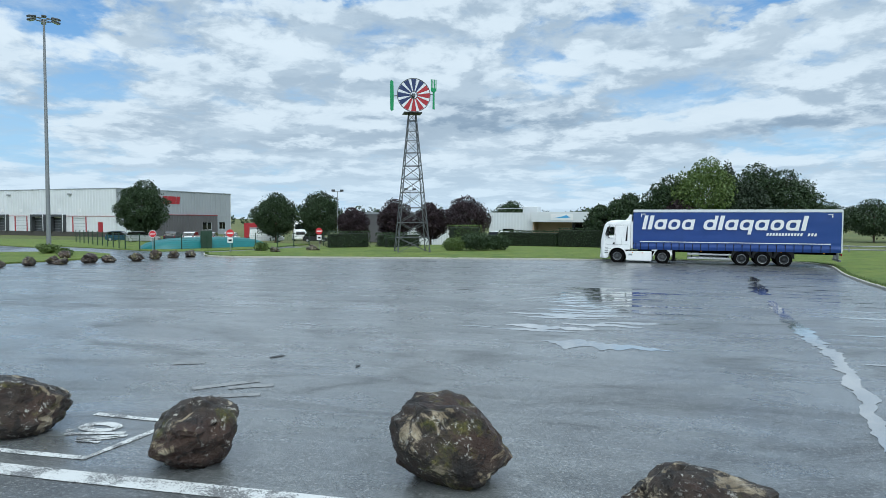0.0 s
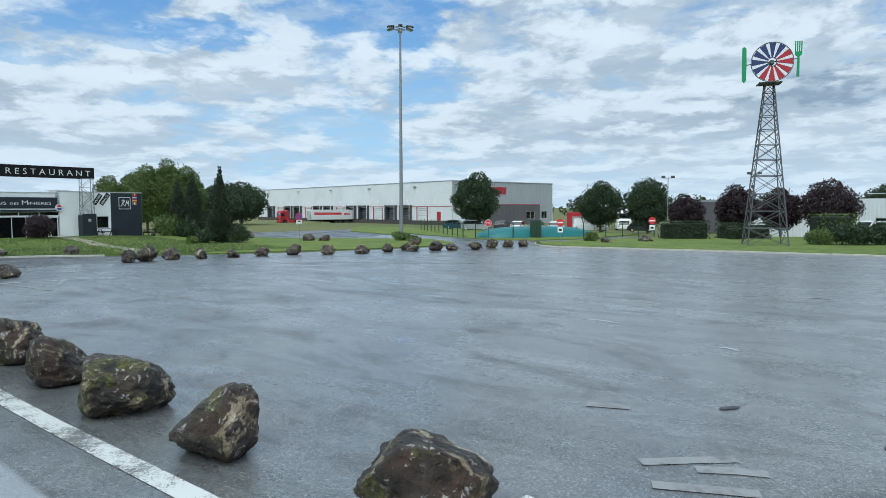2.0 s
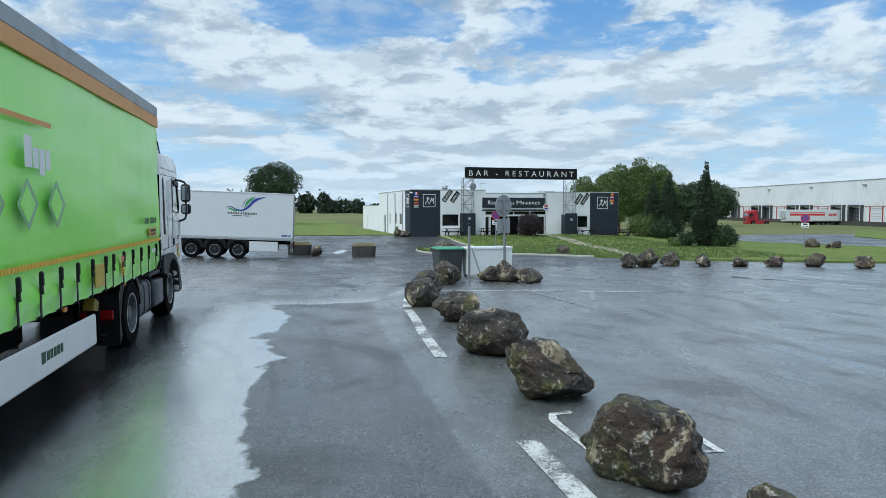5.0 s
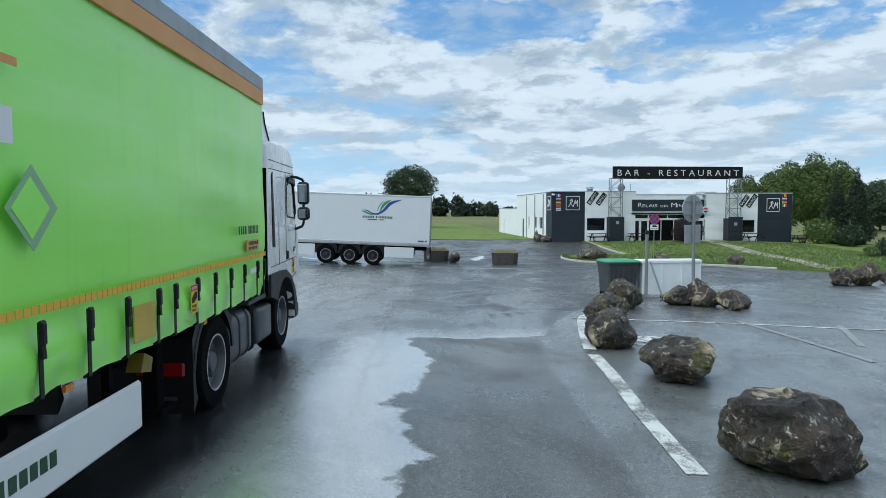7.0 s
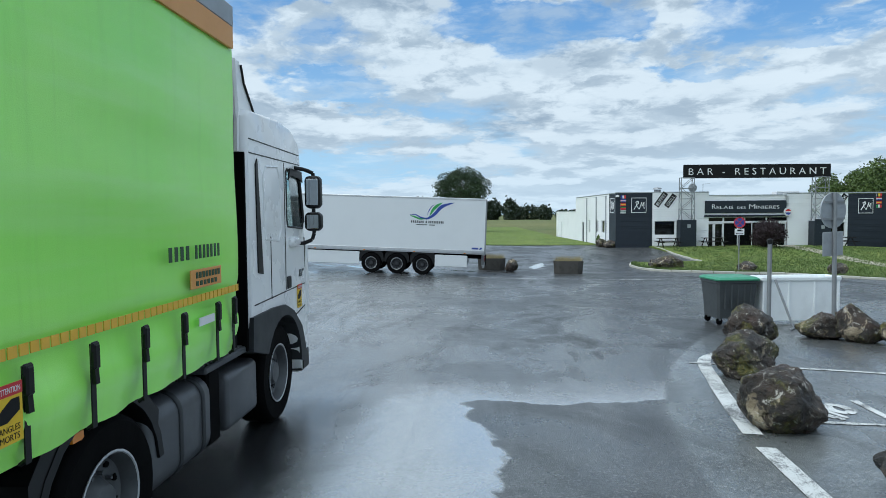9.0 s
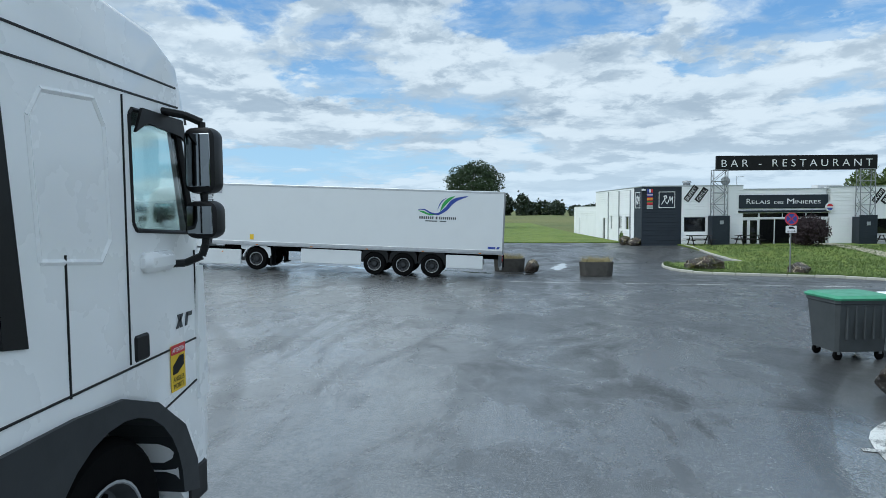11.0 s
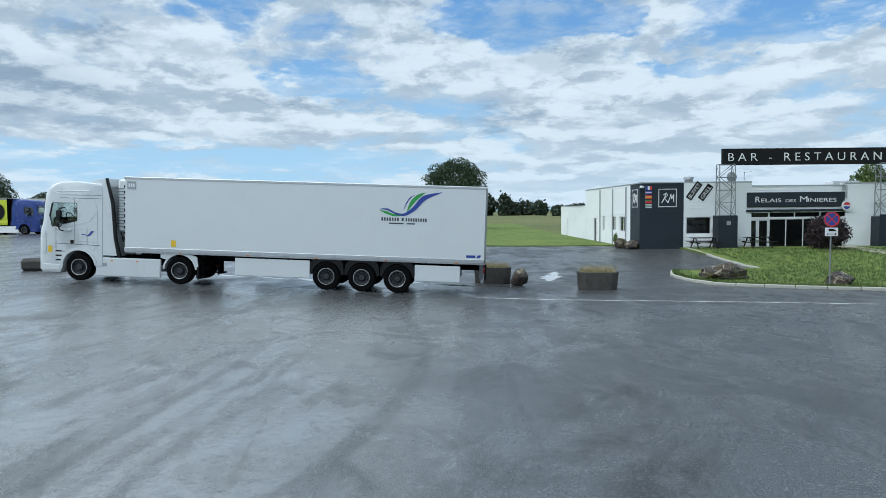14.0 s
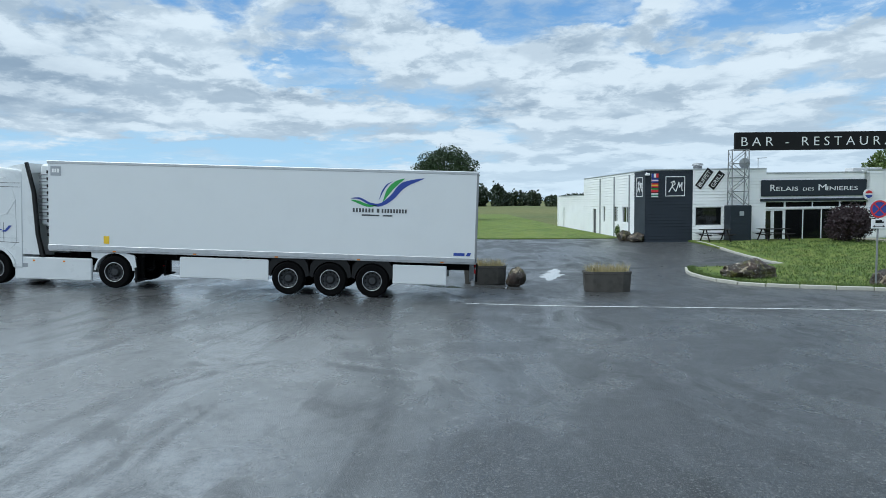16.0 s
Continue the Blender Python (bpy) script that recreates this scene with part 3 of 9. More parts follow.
def make_rock():
    """Flinty brown limestone, with pale broken faces, moss and lichen."""
    m, n, b, co = material("mossy_rock")
    seed = n.add("ShaderNodeObjectInfo").outputs["Random"]
    shift = n.add("ShaderNodeCombineXYZ")
    for i in range(3):
        n.link(n.math("MULTIPLY", seed, 37.0 + 11 * i), shift.inputs[i])
    add = n.add("ShaderNodeVectorMath")
    n.link(co, add.inputs[0])
    n.link(shift.outputs[0], add.inputs[1])
    v = add.outputs[0]
    big, mid, fine, pits = n.noise(v, 1.5, 5.0, 0.6, 0.5), n.noise(v, 4.0, 7.0, 0.66, 0.4), n.noise(v, 26, 5.0, 0.7), n.noise(v, 9, 5.0, 0.7, 0.8)
    mul = lambda a, c: n.math("MULTIPLY", a, c)
    c = n.mix(n.step(mid, 0.34, 0.66), (0.010, 0.008, 0.007), (0.060, 0.043, 0.031))
    c = n.mix(mul(n.step(big, 0.48, 0.62), 0.55), c, (0.066, 0.032, 0.021))
    moss = n.noise(v, 2.2, 8.0, 0.70, 0.3, 0)
    c = n.mix(mul(n.step(moss, 0.52, 0.62), 0.8), c, n.mix(n.step(fine, 0.4, 0.65), (0.050, 0.058, 0.010), (0.17, 0.145, 0.026)))
    # pale broken faces and lichen, ragged, with dark pits in them
    cream = n.noise(v, 2.4, 9.0, 0.70, 0.7)
    c = n.mix(mul(n.step(cream, 0.56, 0.61), 0.85), c, n.mix(n.step(mid, 0.4, 0.6), (0.24, 0.19, 0.12), (0.52, 0.44, 0.31)))
    chips = n.noise(v, 13.0, 8.0, 0.75, 0.3)
    c = n.mix(mul(mul(n.step(chips, 0.56, 0.61), n.step(mid, 0.40, 0.56)), 0.85), c, (0.52, 0.50, 0.45))
    c = n.mix(mul(n.step(pits, 0.55, 0.63), 0.85), c, (0.008, 0.006, 0.005))
    c = n.mix(mul(n.step(fine, 0.42, 0.30), 0.6), c, (0.010, 0.008, 0.006))
    n.link(c, b.inputs["Base Color"])
    n.link(n.math("ADD", 0.24, mul(fine, 0.5)), b.inputs["Roughness"])
    h = n.math("ADD", mul(fine, 0.45), n.math("ADD", mul(pits, 0.6), n.math("ADD", mid, mul(cream, 0.6))))
    n.link(n.bump(h, 0.9, 0.09), b.inputs["Normal"])
    return m


def make_road_paint():
    """White road paint worn through to the asphalt."""
    m, n, b, co = material("worn_road_paint")
    wear = n.noise(co, 2.2, 8.0, 0.75)
    fine = n.noise(co, 75, 3.0, 0.75)
    f = n.step(n.math("ADD", n.math("MULTIPLY", wear, 0.7), n.math("MULTIPLY", fine, 0.55)), 0.625, 0.665)
    n.link(n.mix(f, (0.60, 0.61, 0.60), (0.13, 0.132, 0.134)), b.inputs["Base Color"])
    b.inputs["Roughness"].default_value = 0.55
    n.link(n.bump(fine, 0.5, 0.004), b.inputs["Normal"])
    return m


def make_glass(name, tint, rough=0.03):
    """Dark window pane seen from outside: clear, tinted, glossy."""
    m = bpy.data.materials.new(name)
    m.use_nodes = True
    n = Nodes(m.node_tree)
    out, b = n.add("ShaderNodeOutputMaterial"), n.add("ShaderNodeBsdfPrincipled")
    n.link(b.outputs[0], out.inputs[0])
    b.inputs["Base Color"].default_value = (*tint, 1)
    b.inputs["Roughness"].default_value = rough
    b.inputs["IOR"].default_value = 1.5
    b.inputs["Transmission Weight"].default_value = 0.75
    return m


def make_water():
    m, n, b, co = material("puddle_water")
    b.inputs["Base Color"].default_value = (0.16, 0.165, 0.17, 1)
    b.inputs["Coat Weight"].default_value = 1.0
    b.inputs["Coat IOR"].default_value = 2.6
    b.inputs["Coat Roughness"].default_value = 0.08
    b.inputs["Roughness"].default_value = 0.12
    b.inputs["IOR"].default_value = 2.6
    n.link(n.math("ADD", 0.03, n.math("MULTIPLY", n.step(n.noise(co, 6.0, 6.0, 0.7), 0.4, 0.7), 0.16)), b.inputs["Roughness"])
    n.link(n.bump(n.noise(co, 5.0, 3.0), 0.05, 0.01), b.inputs["Normal"])
    return m


GREEN_CURTAIN = make_green_curtain()
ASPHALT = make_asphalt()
LAWN = make_grass("mown_lawn", (0.095, 0.160, 0.018), (0.175, 0.230, 0.032), (0.30, 0.27, 0.085), 0.6)
FIELD = make_grass("far_field", (0.09, 0.125, 0.03), (0.17, 0.17, 0.05), (0.24, 0.20, 0.08), 0.012)
LEAF_GREEN = make_leaf("green_leaves", (0.008, 0.022, 0.007), (0.036, 0.066, 0.017))
LEAF_LIGHT = make_leaf("light_green_leaves", (0.030, 0.066, 0.012), (0.135, 0.185, 0.040))
LEAF_DARK = make_leaf("dark_conifer_leaves", (0.007, 0.017, 0.007), (0.024, 0.042, 0.015))
LEAF_PURPLE = make_leaf("purple_leaves", (0.010, 0.005, 0.008), (0.034, 0.014, 0.019))
ROCK = make_rock()
ROAD_PAINT = make_road_paint()
FAINT_PAINT = surface("faint_road_paint", (0.25, 0.255, 0.257), 0.5, 0, 0.9, 7, 0.002, 60, 0.5)
DARK_GLASS = make_glass("dark_glass", (0.025, 0.028, 0.03))
CAB_GLASS = make_glass("clear_cab_glass", (0.80, 0.90, 0.88))
CAB_GLASS.node_tree.nodes["Principled BSDF"].inputs["Transmission Weight"].default_value = 1.0
WATER = make_water()

# ---------------------------------------------------------------- ground
def spaced(near, step, reach):
    """Coordinates: even near the middle, growing outwards."""
    a, b = near
    xs = list(np.arange(a, b + 0.01, step))
    d, lo, hi = step, a, b
    while lo > -reach:
        d *= 1.3
        lo, hi = lo - d, hi + d
        xs = [lo] + xs + [hi]
    return xs


def height_grid(name, xs, ys, dz, mat, label, category):
    vs = [(x, y, gz(x, y) + dz) for x in xs for y in ys]
    k = len(ys)
    fs = [(i * k + j, (i + 1) * k + j, (i + 1) * k + j + 1, i * k + j + 1) for i in range(len(xs) - 1) for j in range(k - 1)]
    me = bpy.data.meshes.new(name)
    me.from_pydata(vs, [], fs)
    me.materials.append(mat)
    me.shade_smooth()
    return tagged(new(name, me), label, category, kind="structure")


def sheet(name, outline, dz, mat, label, category, cell=3.0):
    """A patch of ground with the given outline that follows the slope, dz above it."""
    bm = bmesh.new()
    bm.faces.new([bm.verts.new((x, y, 0)) for x, y in outline])
    for axis in (0, 1):
        vals = [p[axis] for p in outline]
        for c in np.arange(math.ceil(min(vals) / cell) * cell, max(vals), cell):
            co, no = [0, 0, 0], [0, 0, 0]
            co[axis], no[axis] = c, 1
            bmesh.ops.bisect_plane(bm, geom=bm.verts[:] + bm.edges[:] + bm.faces[:], plane_co=co, plane_no=no)
    for v in bm.verts:
        v.co.z = gz(v.co.x, v.co.y) + dz
    rim = [e for e in bm.edges if e.is_boundary]
    low = bmesh.ops.extrude_edge_only(bm, edges=rim)
    for v in low["geom"]:
        if isinstance(v, bmesh.types.BMVert):
            v.co.z -= dz + 0.12
    bmesh.ops.recalc_face_normals(bm, faces=bm.faces)
    me = bpy.data.meshes.new(name)
    bm.to_mesh(me)
    bm.free()
    me.materials.append(mat)
    return tagged(new(name, me), label, category, kind="structure")


def smooth_line(points, steps=5):
    """A soft curve through the points."""
    out, p = [], [points[0]] + list(points) + [points[-1]]
    for a, b, c, d in zip(p, p[1:], p[2:], p[3:]):
        for i in range(steps):
            t = i / steps
            out.append(tuple(0.5 * (2 * b[k] + (c[k] - a[k]) * t + (2 * a[k] - 5 * b[k] + 4 * c[k] - d[k]) * t * t + (3 * b[k] - a[k] - 3 * c[k] + d[k]) * t ** 3) for k in (0, 1)))
    return out + [points[-1]]


height_grid("ground", spaced((-110, 60), 4.0, 3200), spaced((-80, 120), 4.0, 3200), -0.05, FIELD, "wide green and straw-coloured field around the lorry park", "field")
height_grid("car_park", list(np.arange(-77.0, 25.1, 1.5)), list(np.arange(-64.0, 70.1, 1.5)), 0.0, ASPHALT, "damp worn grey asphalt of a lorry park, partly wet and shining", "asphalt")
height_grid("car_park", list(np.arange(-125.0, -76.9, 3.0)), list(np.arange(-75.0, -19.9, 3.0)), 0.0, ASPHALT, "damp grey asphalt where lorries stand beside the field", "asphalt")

KERB_WEST = [(-58.7, 11.1), (-56.3, 10.6), (-53.4, 11.3), (-51.9, 14.0), (-50.8, 17.3), (-47.5, 20.6), (-43.5, 24.5), (-41.3, 30.0), (-39.6, 36.0), (-38.3, 42.0), (-38.0, 45.0)]
KERB_DRIVE = [(-71.0, 15.6), (-66.0, 15.6), (-60.2, 16.0)]
KERB_NORTH = [(-34.5, 52.5), (-31.5, 48.6), (-27.0, 48.6), (-16.0, 50.8), (-0.5, 53.3), (13.0, 54.6), (15.4, 52.4), (15.2, 48.5), (13.9, 43.0), (10.9, 29.3), (8.9, 20.0), (4.4, 0.0), (2.4, -9.0)]
lawn_edge = smooth_line(KERB_WEST)
sheet("lawn", [(-71.2, 15.3)] + KERB_DRIVE[1:] + lawn_edge + [(-41, 48.5), (-46.5, 51.5), (-53, 47.5), (-60, 43.0), (-69, 43), (-84, 43), (-84, 37), (-73.2, 36.8), (-71.7, 15.3)], 0.10, LAWN, "mown green lawn in front of the roadside restaurant", "lawn")
north_edge = smooth_line(KERB_NORTH)
sheet("verge", north_edge + [(60, -9), (60, 86), (-22, 86), (-31, 66)], 0.10, LAWN, "green grass verge along the lorry park kerb", "verge")
sheet("verge", [(-41, 54.5), (-36.5, 56.5), (-34, 63), (-37, 80), (-60, 92), (-84, 84), (-62, 62)], 0.08, LAWN, "grass patch round the teal flexible tank", "verge")
sheet("verge", [(-70, 62), (-58, 57.5), (-62, 66), (-86, 88), (-100, 92)], 0.07, LAWN, "green grass strip in front of the warehouse yard", "verge")
sheet("field_edge", [(-76.4, -19), (-76.0, 12.3), (-72.2, 12.3), (-99.2, 10.4), (-160, 8), (-160, -19)], 0.06, LAWN, "tall green meadow edge beside the restaurant", "meadow")


def kerb(name, line, label, mat=KERB_STONE):
    """Kerb stones set end to end along a line, each one a piece."""
    base = thing(name, Matrix(), label, "kerb", kind="structure")
    me = Build().box(-0.49, 0.49, -0.055, 0.055, -0.1, 0.12, 0.02).mesh("kerb_stone", mat)
    for (x0, y0), (x1, y1) in zip(line, line[1:]):
        n = max(1, round(math.hypot(x1 - x0, y1 - y0)))
        for i in range(n):
            a, b = i / n, (i + 1) / n
            p = Vector((x0 + (x1 - x0) * a, y0 + (y1 - y0) * a, 0))
            q = Vector((x0 + (x1 - x0) * b, y0 + (y1 - y0) * b, 0))
            p.z, q.z = gz(p.x, p.y), gz(q.x, q.y)
            d = q - p
            ob = new("kerb_stone", me)
            ob.parent = base
            ob.matrix_local = Matrix.Translation((p + q) / 2 + Vector((0, 0, random.uniform(-0.015, 0.01)))) @ d.to_track_quat("X", "Z").to_matrix().to_4x4() @ Matrix.Diagonal((d.length, 1, 1, 1)) @ pose(0, 0, 0, 0, 0, random.uniform(-0.6, 0.6))
    return base


kerb("kerb_1", smooth_line(KERB_WEST[:6], 3), "low pale kerb of worn stones round the lawn")
kerb("kerb_2", KERB_DRIVE, "low pale kerb of worn stones beside the restaurant drive")
kerb("kerb_3", smooth_line(KERB_NORTH, 3), "low pale mossy kerb of stones along the verge")


def strip(name, line, width, label, mat=ROAD_PAINT, dz=0.006, category="road marking"):
    """A painted line on the asphalt."""
    b = Build()
    pts = []
    for (x0, y0), (x1, y1) in zip(line, line[1:]):
        n = max(1, round(math.hypot(x1 - x0, y1 - y0) / 0.7))
        pts += [(x0 + (x1 - x0) * i / n, y0 + (y1 - y0) * i / n) for i in range(n)]
    pts.append(line[-1])
    vs, fs = [], []
    for i, p in enumerate(pts):
        a, c = pts[max(0, i - 1)], pts[min(len(pts) - 1, i + 1)]
        d = Vector((c[0] - a[0], c[1] - a[1])).normalized()
        for s in (-0.5, 0.5):
            q = (p[0] - d.y * s * width, p[1] + d.x * s * width)
            vs.append((*q, gz(*q) + dz))
    fs = [(2 * i, 2 * i + 1, 2 * i + 3, 2 * i + 2) for i in range(len(pts) - 1)]
    b.add(vs, fs)
    return tagged(part(name, b, mat), label, category, kind="structure")


strip("road_marking", [(6.0, 4.7), (-1.5, 4.42), (-4, 4.38), (-7.0, 4.35), (-9.5, 4.29), (-13.75, 4.27)], 0.205, "broad worn white painted line on asphalt")
strip("road_marking", [(-17.2, 4.20), (-19.0, 4.27), (-20.6, 4.40), (-21.8, 4.46)], 0.18, "broad worn white painted line on asphalt")
strip("road_marking", smooth_line([(-22.2, 4.50), (-23.2, 4.66), (-24.5, 4.90), (-26.1, 5.28), (-26.9, 6.0)]), 0.19, "worn white painted line curving round the corner")
for bx, by in ((-4.72, 0.0), (-13.7, 0.0), (-23.1, 0.32)):
    strip("road_marking", [(bx - 0.55, 4.72 + by), (bx + 0.42, 4.74 + by), (bx + 0.55, 5.82 + by), (bx - 0.45, 5.86 + by)], 0.09, "thin worn white painted box on asphalt")
    strip("road_marking", [(bx - 0.75, 5.0 + by), (bx - 0.72, 4.78 + by), (bx - 0.55, 4.72 + by)], 0.09, "worn white corner of a painted box")
    oval = [(bx - 0.08 + 0.17 * math.cos(radians(a)), 5.50 + by + 0.10 * math.sin(radians(a))) for a in range(0, 361, 24)]
    strip("road_marking", oval, 0.11, "worn white painted oval inside a parking box")
    strip("road_marking", [(bx - 0.30, 5.36 + by), (bx - 0.24, 5.24 + by), (bx + 0.28, 5.40 + by)], 0.07, "worn white painted stroke inside a parking box")
    strip("road_marking", [(bx - 0.05, 5.16 + by), (bx + 0.36, 5.34 + by)], 0.07, "worn white painted stroke inside a parking box")
    strip("road_marking", [(bx + 0.30, 5.28 + by), (bx + 0.02, 5.08 + by), (bx + 0.24, 5.12 + by)], 0.065, "worn white painted stroke inside a parking box")
strip("road_marking", [(-25.8, 4.95), (-25.3, 6.8), (-24.9, 8.0), (-24.3, 9.5), (-23.6, 12.0)], 0.1, "thin worn white line across the asphalt")
strip("road_marking", [(-48.6, 1.4), (-47.6, 9.0), (-46.6, 16.0)], 0.14, "thin white painted edge line on wet asphalt")
strip("road_marking", [(-25.2, 8.2), (-21.2, 8.3)], 0.12, "faint worn arrow shaft on asphalt", FAINT_PAINT)
strip("road_marking", [(-24.6, 9.9), (-22.4, 8.9)], 0.12, "faint worn arrow stroke on asphalt", FAINT_PAINT)
strip("road_marking", [(-29.5, 19.0), (-24.5, 20.5), (-19.0, 29.0)], 0.12, "faint worn white line on asphalt", FAINT_PAINT)

for line in ([(-4.80, 7.02), (-4.5, 7.32), (-4.22, 7.58)], [(-4.40, 7.16), (-4.15, 7.32), (-3.93, 7.42)], [(-4.55, 6.66), (-4.2, 6.84), (-3.88, 7.0)]):
    strip("road_marking", line, 0.14, "faint worn stroke of an old painted arrow", FAINT_PAINT)
strip("road_marking", [(-5.9, 8.18), (-5.5, 8.36)], 0.16, "faint worn stroke of an old painted arrow", FAINT_PAINT)


def puddle(line, widths, label="shallow puddle mirroring the sky on asphalt"):
    """A thin irregular pool along a line."""
    pts, left, right = smooth_line(line, 22), [], []
    for i, p in enumerate(pts):
        a, c = pts[max(0, i - 1)], pts[min(len(pts) - 1, i + 1)]
        d = Vector((c[0] - a[0], c[1] - a[1])).normalized()
        f = i / (len(pts) - 1) * (len(widths) - 1)
        k = min(int(f), len(widths) - 2)
        w = widths[k] + (widths[k + 1] - widths[k]) * (f - k)
        for side, s in ((left, 1), (right, -1)):
            r = max(0.0, w * (0.5 + 0.55 * noise.noise(Vector((p[0] * 1.7, p[1] * 1.7, s * 9.0))) + 0.45 * noise.noise(Vector((p[0] * 6.5, p[1] * 6.5, s * 5.0)))) * 0.9)
            side.append((p[0] - d.y * r * s, p[1] + d.x * r * s))
    b = Build()
    vs = [(*q, gz(*q) + 0.004) for pair in zip(left, right) for q in pair]
    b.add(vs, [(2 * i, 2 * i + 1, 2 * i + 3, 2 * i + 2) for i in range(len(pts) - 1)])
    return tagged(part("puddle", b, WATER), label, "puddle", group="puddles", kind="structure")


puddle([(-0.95, 11.5), (-0.3, 11.3), (0.5, 11.2), (1.2, 11.0)], [0.05, 0.8, 0.5, 0.02])
rnd = random.Random(31)
for k in range(24):
    py = 12.6 + 0.52 * k
    px = -0.3 + 0.05 * (py - 12) + rnd.uniform(-0.9, 0.9)
    wl = rnd.uniform(1.2, 4.2)
    puddle([(px - wl * 0.5, py + rnd.uniform(-0.1, 0.2)), (px, py), (px + wl * 0.5, py + rnd.uniform(-0.2, 0.1))], [0.02, rnd.uniform(0.25, 0.85), 0.02])
for k in range(16):
    py = 7.6 + 1.5 * k
    px = 4.6 + 0.13 * (py - 8) + rnd.uniform(-0.4, 1.8)
    wl = rnd.uniform(0.8, 2.6)
    puddle([(px - wl * 0.5, py + 0.1), (px, py), (px + wl * 0.5, py - 0.2)], [0.02, rnd.uniform(0.12, 0.4), 0.02])
for k in range(12):
    px, py, wl = rnd.uniform(-9, 3), rnd.uniform(9, 26), rnd.uniform(0.4, 1.2)
    puddle([(px - wl * 0.5, py), (px, py + 0.08), (px + wl * 0.5, py - 0.05)], [0.02, rnd.uniform(0.06, 0.16), 0.02])
puddle([(2.6, 6.6), (2.75, 7.4), (3.0, 8.4), (3.35, 10.0), (3.6, 11.6), (3.75, 13.0), (4.2, 16.6), (4.9, 21.0)], [0.16, 0.12, 0.2, 0.26, 0.24, 0.34, 0.3, 0.25])
puddle([(5.3, 23.5), (5.9, 27.0), (6.6, 31.0), (7.4, 35.0), (8.0, 38.4)], [0.3, 0.6, 0.4, 0.6, 0.1])
puddle([(-55.0, 4.6), (-57.0, 5.0), (-59.5, 5.4)], [0.1, 0.9, 0.2])
for k in range(7):
    px, py = -52.6 + rnd.uniform(-1, 1), -9.5 + 2.0 * k
    puddle([(px - 0.5, py - 0.8), (px, py), (px + 0.3, py + 0.9)], [0.05, rnd.uniform(0.4, 1.1), 0.05])


# ---------------------------------------------------------------- walls
def rects(x0, x1, z0, z1, holes):
    """What is left of a wall round its openings, as rectangles."""
    xs = sorted({x0, x1, *(h[0] for h in holes), *(h[1] for h in holes)})
    out = []
    for a, b in zip(xs, xs[1:]):
        cut = sorted((h[2], h[3]) for h in holes if h[0] < (a + b) / 2 < h[1])
        z = z0
        for c, d in cut:
            if c > z + 1e-4:
                out.append((a, b, z, c))
            z = max(z, d)
        if z1 > z + 1e-4:
            out.append((a, b, z, z1))
    return out


def boards(b, x0, x1, z0, z1, pitch, lap=0.034):
    """Lapped horizontal boards on the plane y = 0, facing -y."""
    z = math.floor(z0 / pitch) * pitch
    while z < z1 - 1e-4:
        a, c = max(z, z0), min(z + pitch, z1)
        t0, t1 = -lap * (1 - (a - z) / pitch) - 0.004, -lap * (1 - (c - z) / pitch) - 0.004
        b.add([(x0, t0, a), (x1, t0, a), (x1, t1, c), (x0, t1, c), (x0, 0, a), (x1, 0, a), (x1, 0, c), (x0, 0, c)], [(0, 1, 2, 3), (0, 4, 5, 1), (3, 2, 6, 7), (0, 3, 7, 4), (1, 5, 6, 2)])
        z += pitch


def ribs(b, x0, x1, z0, z1, pitch=0.6, depth=0.05):
    """Upright trapezoid ribs on the plane y = 0, facing -y."""
    n = max(1, round((x1 - x0) / pitch))
    p = (x1 - x0) / n
    prof = []
    for i in range(n):
        a = x0 + i * p
        prof += [(a, 0.0), (a + 0.25 * p, 0.0), (a + 0.35 * p, -depth), (a + 0.85 * p, -depth)]
    prof.append((x1, 0.0))
    vs = [(x, y, z) for z in (z0, z1) for x, y in prof]
    k = len(prof)
    b.add(vs, [(i, i + 1, k + i + 1, k + i) for i in range(k - 1)])


def wall_of(name, m, length, z0, z1, holes, mat, skin, label="", parent=None, inner=0.2, pitch=0.2):
    """A wall along local x with openings; skin: boards or ribs over a solid core."""
    b, core = Build(), Build()
    for r in rects(0, length, z0, z1, holes):
        skin(b, *r, pitch)
        core.box(r[0], r[1], 0.004, inner, r[2], r[3])
    core.v, k = b.v + core.v, len(b.v)
    core.f = b.f + [tuple(k + i for i in f) for f in core.f]
    return part(name, core, mat, parent, label, loc=m)


# ---------------------------------------------------------------- restaurant
REST = Matrix(((-0.075, -0.9972, 0, -71.5), (0.9972, -0.075, 0, 12.55), (0, 0, 1, 0), (0, 0, 0, 1)))
rest = thing("restaurant", REST, "low flat-roofed roadside restaurant clad in white and anthracite boards", "restaurant")
FL = -0.86  # floor
WIN_L, WIN_R = (3.2, 4.95, 0.2, 1.42), (17.95, 19.2, -0.05, 1.2)
wall_of("wall_panel", pose(0, 0, 0), 3.02, -1.6, 3.82, [], ANTHRACITE, boards, "anthracite lapped cladding boards", rest)
wall_of("wall_panel", pose(3.02, 0, 0), 4.72, -1.6, 3.74, [(WIN_L[0] - 3.02, WIN_L[1] - 3.02, WIN_L[2], WIN_L[3])], WHITE_CLADDING, boards, "white lapped cladding boards", rest)
wall_of("wall_panel", pose(7.74, 0, 0), 6.5, -1.6, 3.47, [(-0.4, 6.7, FL, 1.7)], WHITE_CLADDING, boards, "white lapped cladding boards", rest)
